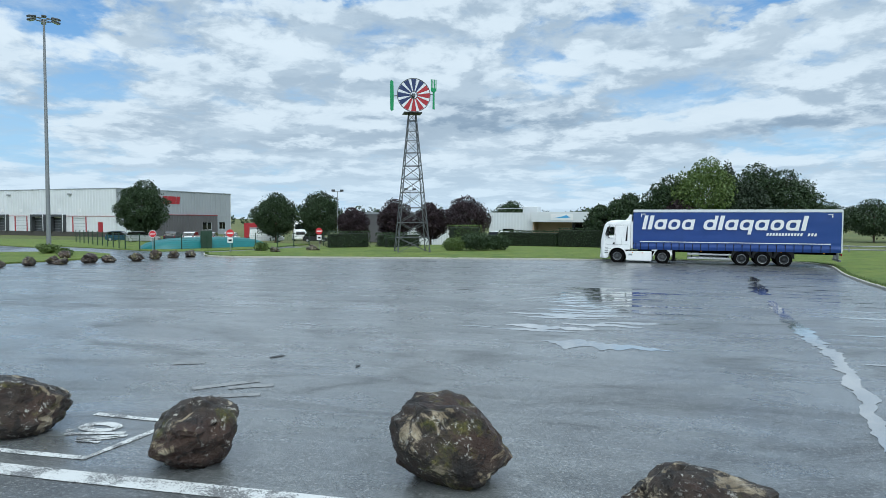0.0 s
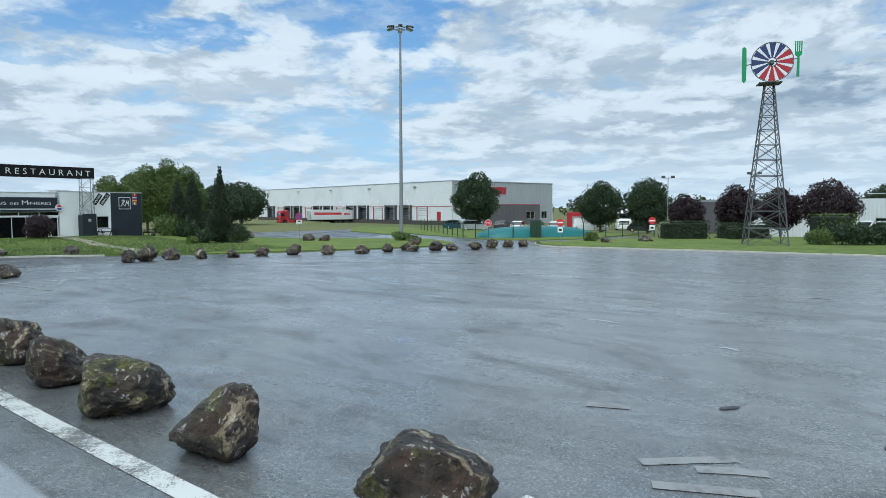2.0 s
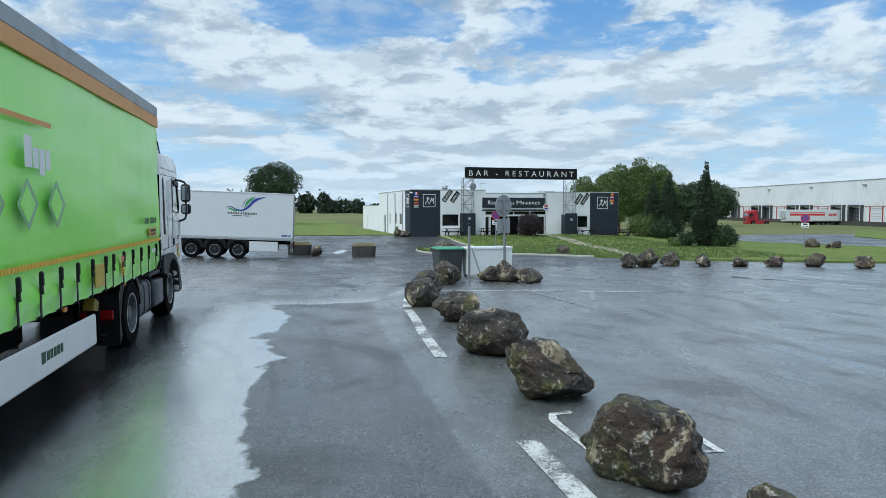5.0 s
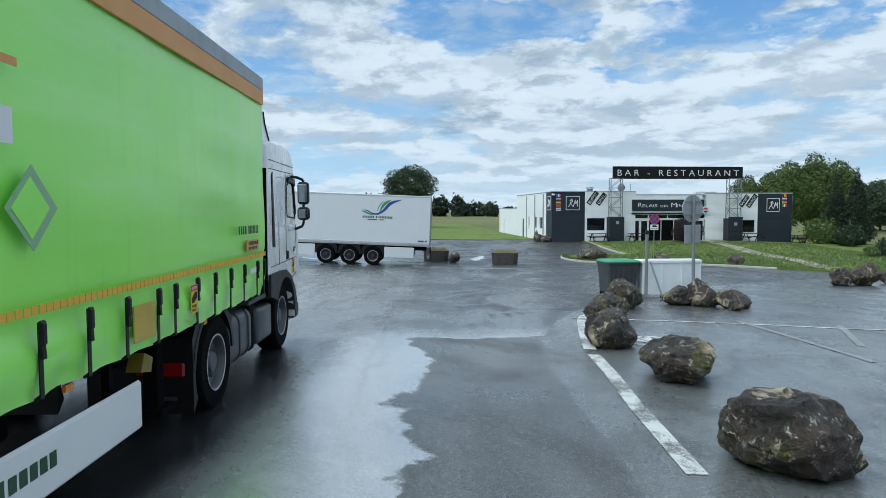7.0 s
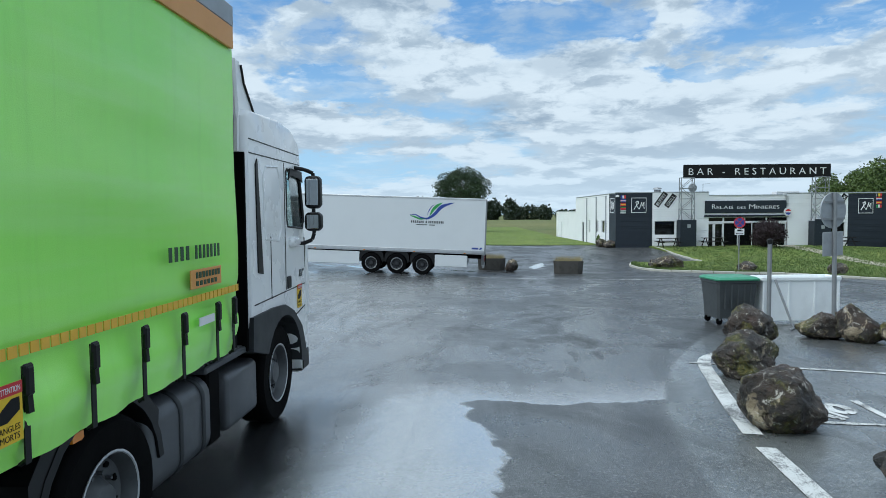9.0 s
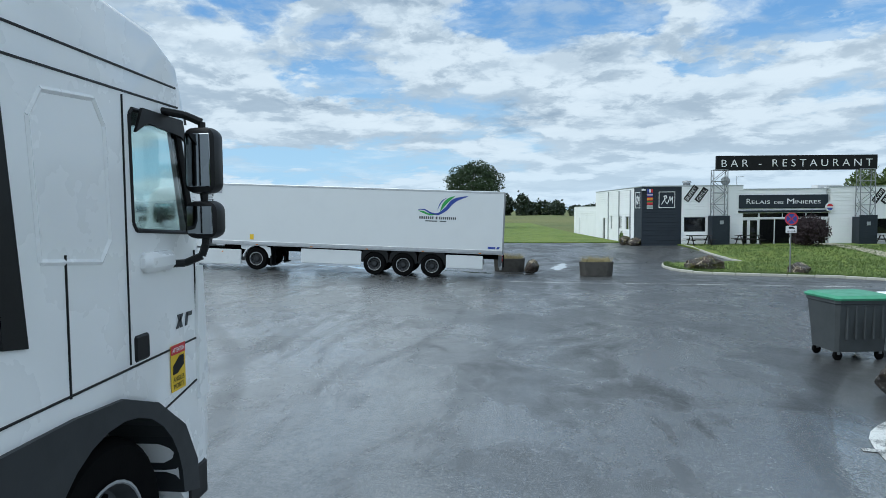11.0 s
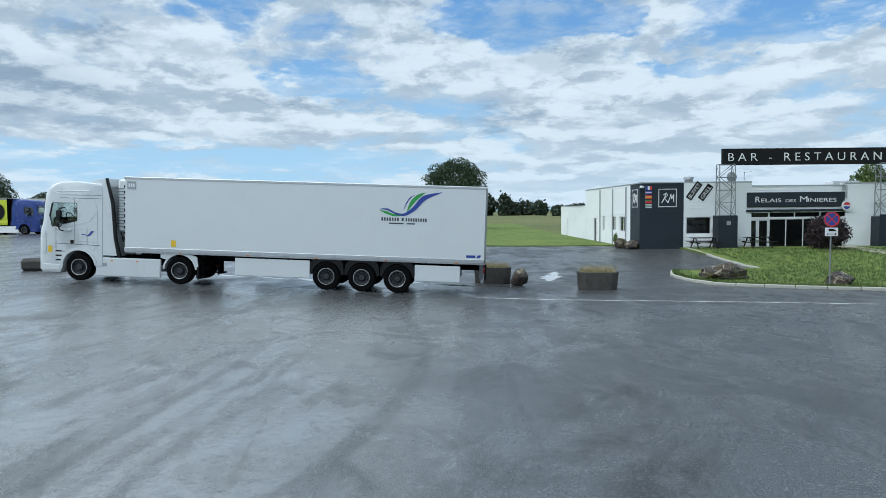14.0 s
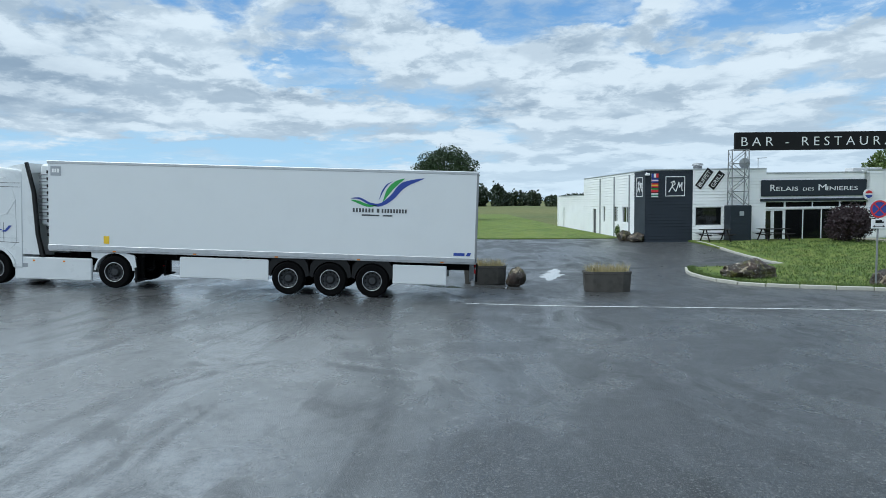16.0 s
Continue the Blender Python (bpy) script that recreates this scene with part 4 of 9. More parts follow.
wall_of("wall_panel", pose(14.24, 0, 0), 5.16, -1.6, 3.62, [(-0.2, 0.14, FL, 1.7), (WIN_R[0] - 14.24, WIN_R[1] - 14.24, WIN_R[2], WIN_R[3])], WHITE_CLADDING, boards, "white lapped cladding boards", rest)
wall_of("wall_panel", pose(19.4, 0, 0), 3.35, -1.6, 3.55, [], ANTHRACITE, boards, "anthracite lapped cladding boards", rest)
SIDE_HOLES = [(11.1, 12.9, 0.3, 1.45), (8.9, 10.0, 0.3, 1.45), (6.1, 6.7, 0.2, 1.45), (3.1, 4.0, FL, 1.2)]
# the side wall runs from the back to the front corner
wall_of("side_wall", pose(0, 16.0, 0, 0, 0, -90), 13.85, -1.6, 3.72, SIDE_HOLES, WHITE_CLADDING, boards, "white lapped cladding boards", rest)
wall_of("side_wall", pose(0, 2.15, 0, 0, 0, -90), 2.15, -1.6, 3.8, [], ANTHRACITE, boards, "anthracite lapped cladding boards", rest)
wall_of("side_wall", pose(0.15, 27.6, 0, 0, 0, -90), 11.6, -1.6, 2.3, [(2.2, 3.0, FL, 1.1)], WHITE_CLADDING, boards, "white lapped cladding boards of the low annex", rest)
wall_of("side_wall", pose(22.75, 0, 0, 0, 0, 90), 16.0, -1.6, 3.5, [], WHITE_CLADDING, boards, "white lapped cladding boards", rest)
wall_of("back_wall", pose(22.75, 16.2, 0, 0, 0, 180), 22.75, -1.6, 3.5, [], WHITE_CLADDING, boards, "white lapped cladding boards", rest)
wall_of("back_wall", pose(12.0, 27.8, 0, 0, 0, 180), 12.0, -1.6, 2.3, [], WHITE_CLADDING, boards, "white lapped cladding boards", rest)
part("roof", Build().box(0.2, 22.55, 0.2, 15.95, 3.15, 3.3), ROOF_FELT, rest, "flat dark felt roof")
part("roof", Build().box(0.3, 12.0, 16.2, 27.6, 1.95, 2.1), ROOF_FELT, rest, "flat dark felt roof of the annex")
part("floor", Build().box(0.2, 22.55, 0.2, 15.95, FL - 0.1, FL), CONCRETE, rest)
part("inner_wall", Build().box(0.2, 22.55, 6.0, 6.1, FL, 3.15), surface("brown_interior", (0.22, 0.12, 0.08), 0.8, 0, 0.5, 0.7), rest, "brown inner wall of the dining room")
part("inner_ceiling", Build().box(0.2, 22.55, 0.2, 6.0, 2.3, 2.4), FRAME_WHITE, rest)
for x0, x1, zt in ((-0.04, 7.74, 3.78), (7.74, 14.24, 3.49), (14.24, 22.8, 3.63)):
    part("coping", Build().box(x0, x1, -0.05, 0.22, zt - 0.04, zt + 0.05, 0.01), ALUMINIUM, rest, "thin metal coping")
part("coping", Build().box(-0.05, 0.22, 0.22, 16.0, 3.72, 3.8, 0.01), ALUMINIUM, rest, "thin metal coping")
part("coping", Build().box(0.1, 0.36, 16.0, 27.8, 2.3, 2.37, 0.01), ALUMINIUM, rest, "thin metal coping")
part("parapet", Build().box(13.7, 15.6, 0.5, 1.4, 3.3, 3.8, 0.02), WHITE_CLADDING, rest, "raised white roof box")
part("chimney", Build().lathe([(0.0, 3.2), (0.28, 3.2), (0.28, 4.05), (0.0, 4.05)], 14, "z"), STEEL, rest, "round metal roof vent", True, loc=(3.9, 1.4, 0))
part("chimney_cowl", Build().lathe([(0.0, 4.1), (0.38, 4.1), (0.30, 4.22), (0.0, 4.26)], 14, "z"), STEEL, rest, loc=(3.9, 1.4, 0))
for a in (3.12, 6.7, 10.6):
    part("downpipe", Build().rod((-0.07, a, -1.3), (-0.07, a, 3.6), 0.05), GREY_SIGN, rest, smooth=True)
dish = part("satellite_dish", Build().lathe([(0.0, 0.0), (0.2, 0.03), (0.36, 0.1), (0.34, 0.11), (0.0, 0.02)], 18, "y"), GREY_SIGN, rest, smooth=True, loc=(6.55, 0.35, 4.15))
part("arm", Build().rod((0, 0.02, 0), (0, -0.4, 0.05), 0.015).rod((0, 0.05, 0), (0, 0.1, -0.9), 0.025), STEEL, dish)
part("aerial", Build().rod((7.4, 0.4, 3.3), (7.4, 0.4, 4.5), 0.018).rod((7.35, 0.4, 4.45), (7.95, 0.4, 4.5), 0.012), STEEL, rest)
part("camera_bracket", Build().box(-0.06, 0.16, -0.4, -0.02, 3.42, 3.56, 0.03).rod((0.05, -0.2, 3.5), (0.05, 0, 3.62), 0.03), FRAME_WHITE, rest, "white security camera on the corner")


def window(parent, x0, x1, z0, z1, m=None, bars=(), glass=DARK_GLASS):
    """A framed pane in an opening of a wall along local x."""
    m = m or Matrix()
    f = Build()
    t = 0.06
    f.box(x0, x1, 0.03, 0.12, z0, z0 + t, 0.008).box(x0, x1, 0.03, 0.12, z1 - t, z1, 0.008)
    f.box(x0, x0 + t, 0.03, 0.12, z0 + t, z1 - t, 0.008).box(x1 - t, x1, 0.03, 0.12, z0 + t, z1 - t, 0.008)
    for x in bars:
        f.box(x - t / 2, x + t / 2, 0.035, 0.115, z0 + t, z1 - t)
    w = part("window", f, FRAME_WHITE, parent, "white-framed dark window", loc=m)
    pane = part("pane", Build().box(x0 + t, x1 - t, 0.07, 0.08, z0 + t, z1 - t), glass, w)
    pane.visible_shadow = False
    return w


window(rest, *WIN_L)
window(rest, *WIN_R)
for x0, x1, z0, z1 in SIDE_HOLES[:3]:
    window(rest, x0, x1, z0, z1, pose(0, 16.0, 0, 0, 0, -90), [(x0 + x1) / 2] if x1 - x0 > 1 else [])
part("side_door", Build().box(3.1, 4.0, 0.05, 0.1, FL, 1.2, 0.01), GREY_PLASTIC, rest, "dark grey side door", loc=pose(0, 16.0, 0, 0, 0, -90))
part("side_door", Build().box(2.2, 3.0, 0.05, 0.1, FL, 1.1, 0.01), FRAME_WHITE, rest, "white annex door", loc=pose(0.15, 27.6, 0, 0, 0, -90))
# glazed entrance
window(rest, 9.0, 12.6, FL, 1.22, bars=(10.2, 11.4))
window(rest, 7.42, 9.0, 1.28, 1.7)
window(rest, 9.0, 12.6, 1.28, 1.7, bars=(10.8,))
window(rest, 12.6, 14.38, 1.28, 1.7)
part("transom", Build().box(7.42, 14.38, 0.0, 0.13, 1.2, 1.3, 0.01), FRAME_WHITE, rest)
for x0 in (7.44, 8.22, 12.66, 13.5):
    d = part("glass_door", Build().box(x0, x0 + 0.1, 0.02, 0.1, FL, 1.2, 0.01).box(x0 + 0.66, x0 + 0.76, 0.02, 0.1, FL, 1.2, 0.01).box(x0 + 0.1, x0 + 0.66, 0.02, 0.1, FL, FL + 0.16, 0.01).box(x0 + 0.1, x0 + 0.66, 0.02, 0.1, 1.1, 1.2, 0.01), FRAME_WHITE, rest, "white-framed glass door")
    part("pane", Build().box(x0 + 0.1, x0 + 0.66, 0.055, 0.065, FL + 0.16, 1.1), DARK_GLASS, d).visible_shadow = False
    part("handle", Build().rod((x0 + 0.62, -0.04, 0.0), (x0 + 0.62, -0.04, 0.5), 0.015), STEEL, d)
part("awning_trim", Build().box(7.36, 14.42, -0.12, 0.0, 1.7, 1.86, 0.02), ANTHRACITE, rest)
sgn = part("name_panel", Build().box(7.38, 14.2, -0.14, -0.03, 2.02, 3.05, 0.04), ANTHRACITE, rest, "long anthracite name board with white lettering")
for word, x, w, h in (("R", 7.95, 0.34, 0.42), ("ELAIS", 8.34, 1.40, 0.27), ("DES", 10.05, 0.72, 0.2), ("M", 11.05, 0.52, 0.42), ("INIERES", 11.62, 1.98, 0.27)):
    letter(sgn, word, w, h, INK_WHITE, pose(x, -0.146, 2.36, 90, 0, 0))
badge = part("corner_disc", Build().lathe([(0, -0.02), (0.28, -0.02), (0.28, 0.02), (0, 0.02)], 24), INK_WHITE, rest, "round badge, red and blue on white", loc=(14.3, -0.17, 2.08))
part("red_half", Build().plate([(0.24 * math.cos(radians(a)), 0.24 * math.sin(radians(a))) for a in range(12, 169, 12)], -0.028, -0.02), INK_RED, badge)
part("blue_half", Build().plate([(0.24 * math.cos(radians(a)), 0.24 * math.sin(radians(a))) for a in range(192, 349, 12)], -0.028, -0.02), INK_BLUE, badge)
part("corner_disc_rim", Build().lathe([(0.3, -0.024), (0.36, -0.024), (0.36, 0.02), (0.3, 0.02)], 20), INK_WHITE, rest, loc=(14.3, -0.17, 2.08))


def monogram(parent, x, z, m):
    """A white rounded frame with a plain double hook inside."""
    b = Build()
    s = 1.26
    for i in range(2):
        b.box(x, x + s, -0.05, -0.028, z + i * (s - 0.05), z + i * (s - 0.05) + 0.05, 0.01)
        b.box(x + i * (s - 0.05), x + i * (s - 0.05) + 0.05, -0.05, -0.028, z + 0.05, z + s - 0.05, 0.01)
    logo = part("logo_frame", b, INK_WHITE, parent, "white square frame of a logo", loc=m)
    g = Build()
    for pts in ([(0.22, 0.28), (0.42, 0.62), (0.5, 0.95)], [(0.34, 0.86), (0.56, 0.98), (0.62, 0.8), (0.42, 0.62), (0.58, 0.4), (0.66, 0.3)], [(0.66, 0.3), (0.78, 0.62), (0.86, 0.9), (0.9, 0.55), (1.06, 0.88), (1.04, 0.5), (1.08, 0.34)]):
        g.tube([(x + p[0], -0.045, z + p[1]) for p in pts], 0.03, 6)
    part("logo_stroke", g, INK_WHITE, logo)


monogram(rest, 1.26, 2.1, None)
monogram(rest, 20.25, 1.9, None)
monogram(rest, 0.45, 2.1, pose(0, 2.15, 0, 0, 0, -90))
FLAG = {"f": ((0.02, 0.05, 0.3), (0.8, 0.8, 0.8), (0.6, 0.03, 0.04)), "e": ((0.6, 0.03, 0.04), (0.8, 0.55, 0.03), (0.6, 0.03, 0.04)), "p": ((0.02, 0.25, 0.05), (0.6, 0.03, 0.04), (0.6, 0.03, 0.04)), "u": ((0.03, 0.05, 0.3), (0.75, 0.6, 0.62), (0.03, 0.05, 0.3)), "w": ((0.7, 0.7, 0.7), (0.05, 0.2, 0.12), (0.7, 0.7, 0.7)), "i": ((0.02, 0.3, 0.08), (0.8, 0.8, 0.8), (0.6, 0.03, 0.04)), "b": ((0.02, 0.02, 0.02), (0.75, 0.55, 0.03), (0.6, 0.03, 0.04)), "n": ((0.6, 0.04, 0.04), (0.75, 0.75, 0.75), (0.04, 0.07, 0.35))}
FLAG_MAT = {}
for fx, names in ((0.36, "fuepw"), (21.75, "bnei")):
    for k, c in enumerate(names):
        z = 3.3 - 0.31 * k
        fl = part("flag_panel", Build().box(fx, fx + 0.44, -0.05, -0.026, z, z + 0.25), INK_WHITE, rest, "small painted national flag")
        for j, col in enumerate(FLAG[c]):
            if col not in FLAG_MAT:
                FLAG_MAT[col] = surface("flag_paint", col, 0.5, 0, 0.15)
            lay = (fx + 0.147 * j, fx + 0.147 * (j + 1), z, z + 0.25) if c in "fbi" else (fx, fx + 0.44, z + 0.0833 * (2 - j), z + 0.0833 * (3 - j))
            part("stripe", Build().box(lay[0], lay[1], -0.056, -0.05, lay[2], lay[3]), FLAG_MAT[col], fl)
for x, z, text, tilt in ((3.18, 2.52, "BUFFET", 54), (4.02, 2.47, "GRILL", 54), (17.55, 2.3, "WIFI", 54), (18.25, 2.25, "SNACK", 54)):
    w = 1.35 if text not in ("WIFI", "GRILL") else 1.2
    bd = part("food_board", Build().box(0, w, 0, 0.46, 0, 0.03, 0.005), INK_BLACK, rest, "slanted black board with white lettering", loc=pose(x + 0.34, -0.03, z, 90, 0, 0) @ pose(0, 0, 0, 0, 0, tilt))
    letter(bd, text, w - 0.2, 0.27, INK_WHITE, pose(0.1, 0.1, 0.034))


def sign_tower(u0, u1, ztop):
    """A dark clad box with a lattice frame on it that carries the roof sign."""
    box = part("sign_base", Build().box(u0, u1, -0.95, -0.03, -1.6, ztop, 0.02), ANTHRACITE, rest, "dark clad base of the sign frame")
    for k in range(11):
        part("board", Build().box(u0 - 0.012, u1 + 0.012, -0.965, -0.94, -1.0 + 0.225 * k, -0.79 + 0.225 * k, 0.006), ANTHRACITE, box)
    part("badge", Build().box(u0 + 0.55, u0 + 0.83, -0.985, -0.966, ztop - 0.65, ztop - 0.37, 0.01), GREY_SIGN, box)
    g = Build()
    a, c, top = u0 + 0.12, u1 - 0.12, 4.95
    for x in (a, c):
        for y in (-0.85, -0.2):
            g.rod((x, y, ztop), (x, y + (0.1 if y < -0.5 else -0.05), top), 0.035)
    n = 4
    for i in range(n):
        z0, z1 = ztop + (top - ztop) * i / n, ztop + (top - ztop) * (i + 1) / n
        for y in (-0.8, -0.22):
            g.rod((a, y, z1), (c, y, z1), 0.022)
            g.rod((a if i % 2 else c, y, z0), (c if i % 2 else a, y, z1), 0.022)
        for x in (a, c):
            g.rod((x, -0.8, z1), (x, -0.22, z1), 0.02)
            g.rod((x, -0.8 if i % 2 else -0.22, z0), (x, -0.22 if i % 2 else -0.8, z1), 0.018)
    part("lattice", g, STEEL, rest, "grey steel lattice frame")


sign_tower(5.05, 6.35, 1.49)
sign_tower(16.1, 17.45, 1.32)
board = part("roof_sign", Build().box(5.4, 17.55, -0.62, -0.42, 4.9, 6.02, 0.02), INK_BLACK, rest, "long black roof sign with white capitals")
letter(board, "BAR - RESTAURANT", 11.35, 0.58, INK_WHITE, pose(5.80, -0.63, 5.17, 90, 0, 0), space=1.55, extrude=0.01, thin=0.006)


# ---------------------------------------------------------------- warehouse
WH = Matrix(((0.984, 0.178, 0, -102.0), (-0.178, 0.984, 0, 122.7), (0, 0, 1, -2.1), (0, 0, 0, 1)))
wh = thing("warehouse", WH, "large pale ribbed metal warehouse with a row of loading docks", "warehouse")
H = 10.4
dock_at = [-6.6 * k - 11.5 for k in range(14)]
holes = [(108 + s - 2.0, 108 + s + 2.0, 0.9, 4.0) for s in dock_at]
dock = wall_of("dock_wall", pose(-108, 0, 0), 108, 4.4, H, [], WAREHOUSE_WHITE, ribs, "pale ribbed metal wall", wh, pitch=0.9)
wall_of("dock_wall", pose(-108, 0, 0), 108, -1.0, 4.4, holes, surface("grey_dock_wall", (0.70, 0.71, 0.72), 0.6, 0, 0.3, 0.3), ribs, "grey lower dock wall", wh, pitch=0.9)
part("trim", Build().box(-108, 0, -0.1, 0.02, 4.36, 4.46), RED_PAINT, wh, "thin red band")
wall_of("gable_wall", pose(0, 0, 0, 0, 0, 90), 35.5, 4.7, H, [], WAREHOUSE_GREY, ribs, "grey ribbed metal wall", wh, pitch=0.9)
wall_of("gable_wall", pose(0, 0, 0, 0, 0, 90), 10.0, -1.0, 4.7, [], WAREHOUSE_WHITE, ribs, "pale ribbed metal wall", wh, pitch=0.9)
wall_of("gable_wall", pose(0, 30.0, 0, 0, 0, 90), 5.5, -1.0, 4.7, [(1.3, 3.5, 1.2, 3.1)], WAREHOUSE_GREY, ribs, "grey ribbed metal wall", wh, pitch=0.9)
wall_of("office_front", pose(0.6, 10.0, 0, 0, 0, 90), 20.0, -1.0, 4.75, [(14.8, 17.9, 1.1, 3.1)], WAREHOUSE_DARK, ribs, "dark grey office extension front", wh, pitch=0.5, inner=0.5)
part("trim", Build().box(0.5, 0.7, 10.0, 30.0, 4.75, 4.9), RED_PAINT, wh, "thin red band")
part("roof", Build().box(-107.9, -0.05, 0.1, 35.4, H - 0.7, H - 0.5), ROOF_FELT, wh)
part("back_wall", Build().box(-108, 0, 35.5, 35.7, -1, H), WAREHOUSE_WHITE, wh)
part("far_wall", Build().box(-108.2, -108, 0, 35.7, -1, H), WAREHOUSE_WHITE, wh)
part("coping", Build().box(-108.1, 0.12, -0.12, 0.1, H, H + 0.16), GREY_SIGN, wh)
part("coping", Build().box(-0.1, 0.16, 0.1, 35.6, H, H + 0.16), GREY_SIGN, wh)
window(wh, 14.8, 17.9, 1.1, 3.1, pose(0.6, 10.0, 0, 0, 0, 90), (16.35,))
window(wh, 1.3, 3.5, 1.2, 3.1, pose(0, 30.0, 0, 0, 0, 90), (2.4,))
for k, s in enumerate(dock_at):
    # doors in the shelters are painted dark, for the shade in their openings
    dp = part("dock_door", Build().box(s - 2.0, s + 2.0, 0.12, 0.2, 0.9, 4.0), WAREHOUSE_WHITE if k % 3 == 0 else GREY_PLASTIC, wh, "closed sectional dock door")
    for j in range(1, 5):
        part("slat", Build().box(s - 1.95, s + 1.95, 0.09, 0.125, 0.9 + 0.62 * j - 0.03, 0.9 + 0.62 * j + 0.03), GREY_SIGN, dp)
    if k % 3 == 0:
        part("trim", Build().box(s - 2.25, s - 2.0, -0.12, 0.0, 0.4, 4.3), RED_PAINT, wh, "red post")
        part("trim", Build().box(s + 2.0, s + 2.25, -0.12, 0.0, 0.4, 4.3), RED_PAINT, wh, "red post")
    else:
        sh = part("dock_shelter", Build().box(s - 2.3, s - 1.75, -0.9, 0.0, 0.9, 4.2, 0.05).box(s + 1.75, s + 2.3, -0.9, 0.0, 0.9, 4.2, 0.05).box(s - 2.3, s + 2.3, -0.9, 0.0, 4.2, 4.75, 0.05), GREY_PLASTIC, wh, "dark cushioned dock shelter")
        for side in (-2.34, 2.22):
            part("edge", Build().box(s + side, s + side + 0.12, -0.95, -0.9, 0.9, 4.75), INK_WHITE, sh)
    part("dock_plate", Build().box(s - 0.45, s + 0.45, -0.09, -0.055, 5.3, 6.1), INK_WHITE, wh, "white plate above the dock")
part("dock_base", Build().box(-108, 0, -0.5, 0.0, -1.2, 0.9), CONCRETE, wh, "grey concrete dock plinth")
part("side_door", Build().box(-5.6, -4.2, -0.08, 0.0, 0.9, 3.1), RED_PAINT, wh, "red staff door")
for k, x in enumerate((-100, -78, -57, -36, -15)):
    part("wall_lamp", Build().box(x, x + 1.2, -0.35, -0.05, 9.2, 9.5), GREY_SIGN, wh)
# brand mark on the gable, kept as plain red blocks
for k, wd in enumerate((0.95, 1.35, 1.3, 1.35, 1.3, 1.05)):
    y0 = 9.6 + 1.42 * k
    part("logo_block", Build().plate([(y0, 7.4), (y0 + wd, 7.4), (y0 + wd + 0.3, 9.2), (y0 + 0.3, 9.2)] if k != 1 else [(y0, 7.4), (y0 + wd, 7.4), (y0 + 0.95, 9.2), (y0 + 0.6, 9.2)], 0.06, 0.12, "yz"), RED_PAINT, wh, "red block of a wall logo")

# ---------------------------------------------------------------- lorries
def wheel_meshes(r, w, rim_mat):
    """Tyre with grooves and a dished rim with a hub and nuts."""
    t = Build().lathe([(r * 0.56, -w * 0.46), (r * 0.74, -w * 0.5), (r * 0.92, -w * 0.5), (r * 0.985, -w * 0.42), (r, -w * 0.34), (r, -w * 0.12), (r * 0.975, -w * 0.10), (r * 0.975, -w * 0.06), (r, -w * 0.04), (r, w * 0.34), (r * 0.985, w * 0.42), (r * 0.92, w * 0.5), (r * 0.74, w * 0.5), (r * 0.56, w * 0.46)], 32)
    rim = Build().lathe([(r * 0.585, -w * 0.47), (r * 0.56, -w * 0.5), (r * 0.54, -w * 0.44), (r * 0.50, -w * 0.22), (r * 0.40, -w * 0.14), (r * 0.30, -w * 0.16), (r * 0.24, -w * 0.3), (r * 0.20, -w * 0.40), (0.0, -w * 0.42)], 28)
    for i in range(10):
        a = 2 * math.pi * i / 10
        rim.rod((r * 0.33 * math.cos(a), -w * 0.15, r * 0.33 * math.sin(a)), (r * 0.33 * math.cos(a), -w * 0.27, r * 0.33 * math.sin(a)), r * 0.028, r * 0.024, 6)
    hand = Build()
    for i in range(10):
        a = 2 * math.pi * (i + 0.5) / 10
        c, s = math.cos(a), math.sin(a)
        m = Matrix.Translation((r * 0.445 * c, -w * 0.185, r * 0.445 * s)) @ Matrix.Rotation(-a, 4, "Y")
        hand.at(m).lathe([(0.0, -0.004), (r * 0.045, -0.004), (r * 0.045, 0.02)], 10)
    ring = Build().lathe([(r * 0.585, -w * 0.475), (r * 0.60, -w * 0.505), (r * 0.575, -w * 0.51), (r * 0.56, -w * 0.49)], 28)
    return t.mesh("tyre", RUBBER, True), rim.mesh("rim", rim_mat, True), hand.mesh("rim_hole", CHASSIS), ring.mesh("rim_edge", ALUMINIUM, True)


TANK_GREY = surface("dull_grey_tank", (0.105, 0.11, 0.118), 0.42, 0.45, 0.3, 3)
WHEELS = {"grey": wheel_meshes(0.52, 0.34, RIM_GREY), "bright": wheel_meshes(0.52, 0.34, surface("dark_alloy_rim", (0.045, 0.047, 0.05), 0.4, 0.5, 0.4, 8))}


def add_wheel(parent, x, y, kind="grey", z=0.52):
    """A wheel, its dish towards the nearer side."""
    tyre, rim, holes, ring = WHEELS[kind]
    wh = part("wheel", tyre, None, parent, loc=pose(x, y, z, 0, 0, 0 if y < 0 else 180))
    part("rim", rim, None, wh, "dished steel rim with ten nuts")
    part("rim_holes", holes, None, wh)
    part("rim_edge", ring, None, wh, "thin bright rim edge")
    return wh


DAF = [(0.0, 1.02), (0.0, 3.14), (0.08, 3.21), (0.95, 3.24), (1.42, 3.19), (1.74, 3.06), (1.93, 2.86), (1.98, 2.74), (2.14, 2.02), (2.20, 1.70), (2.22, 1.10), (2.21, 0.52), (2.12, 0.34), (1.72, 0.34), (1.60, 0.46), (1.56, 0.68), (1.44, 0.94), (1.22, 1.10), (0.95, 1.15), (0.68, 1.10), (0.50, 1.0), (0.30, 1.0), (0.14, 1.0)]
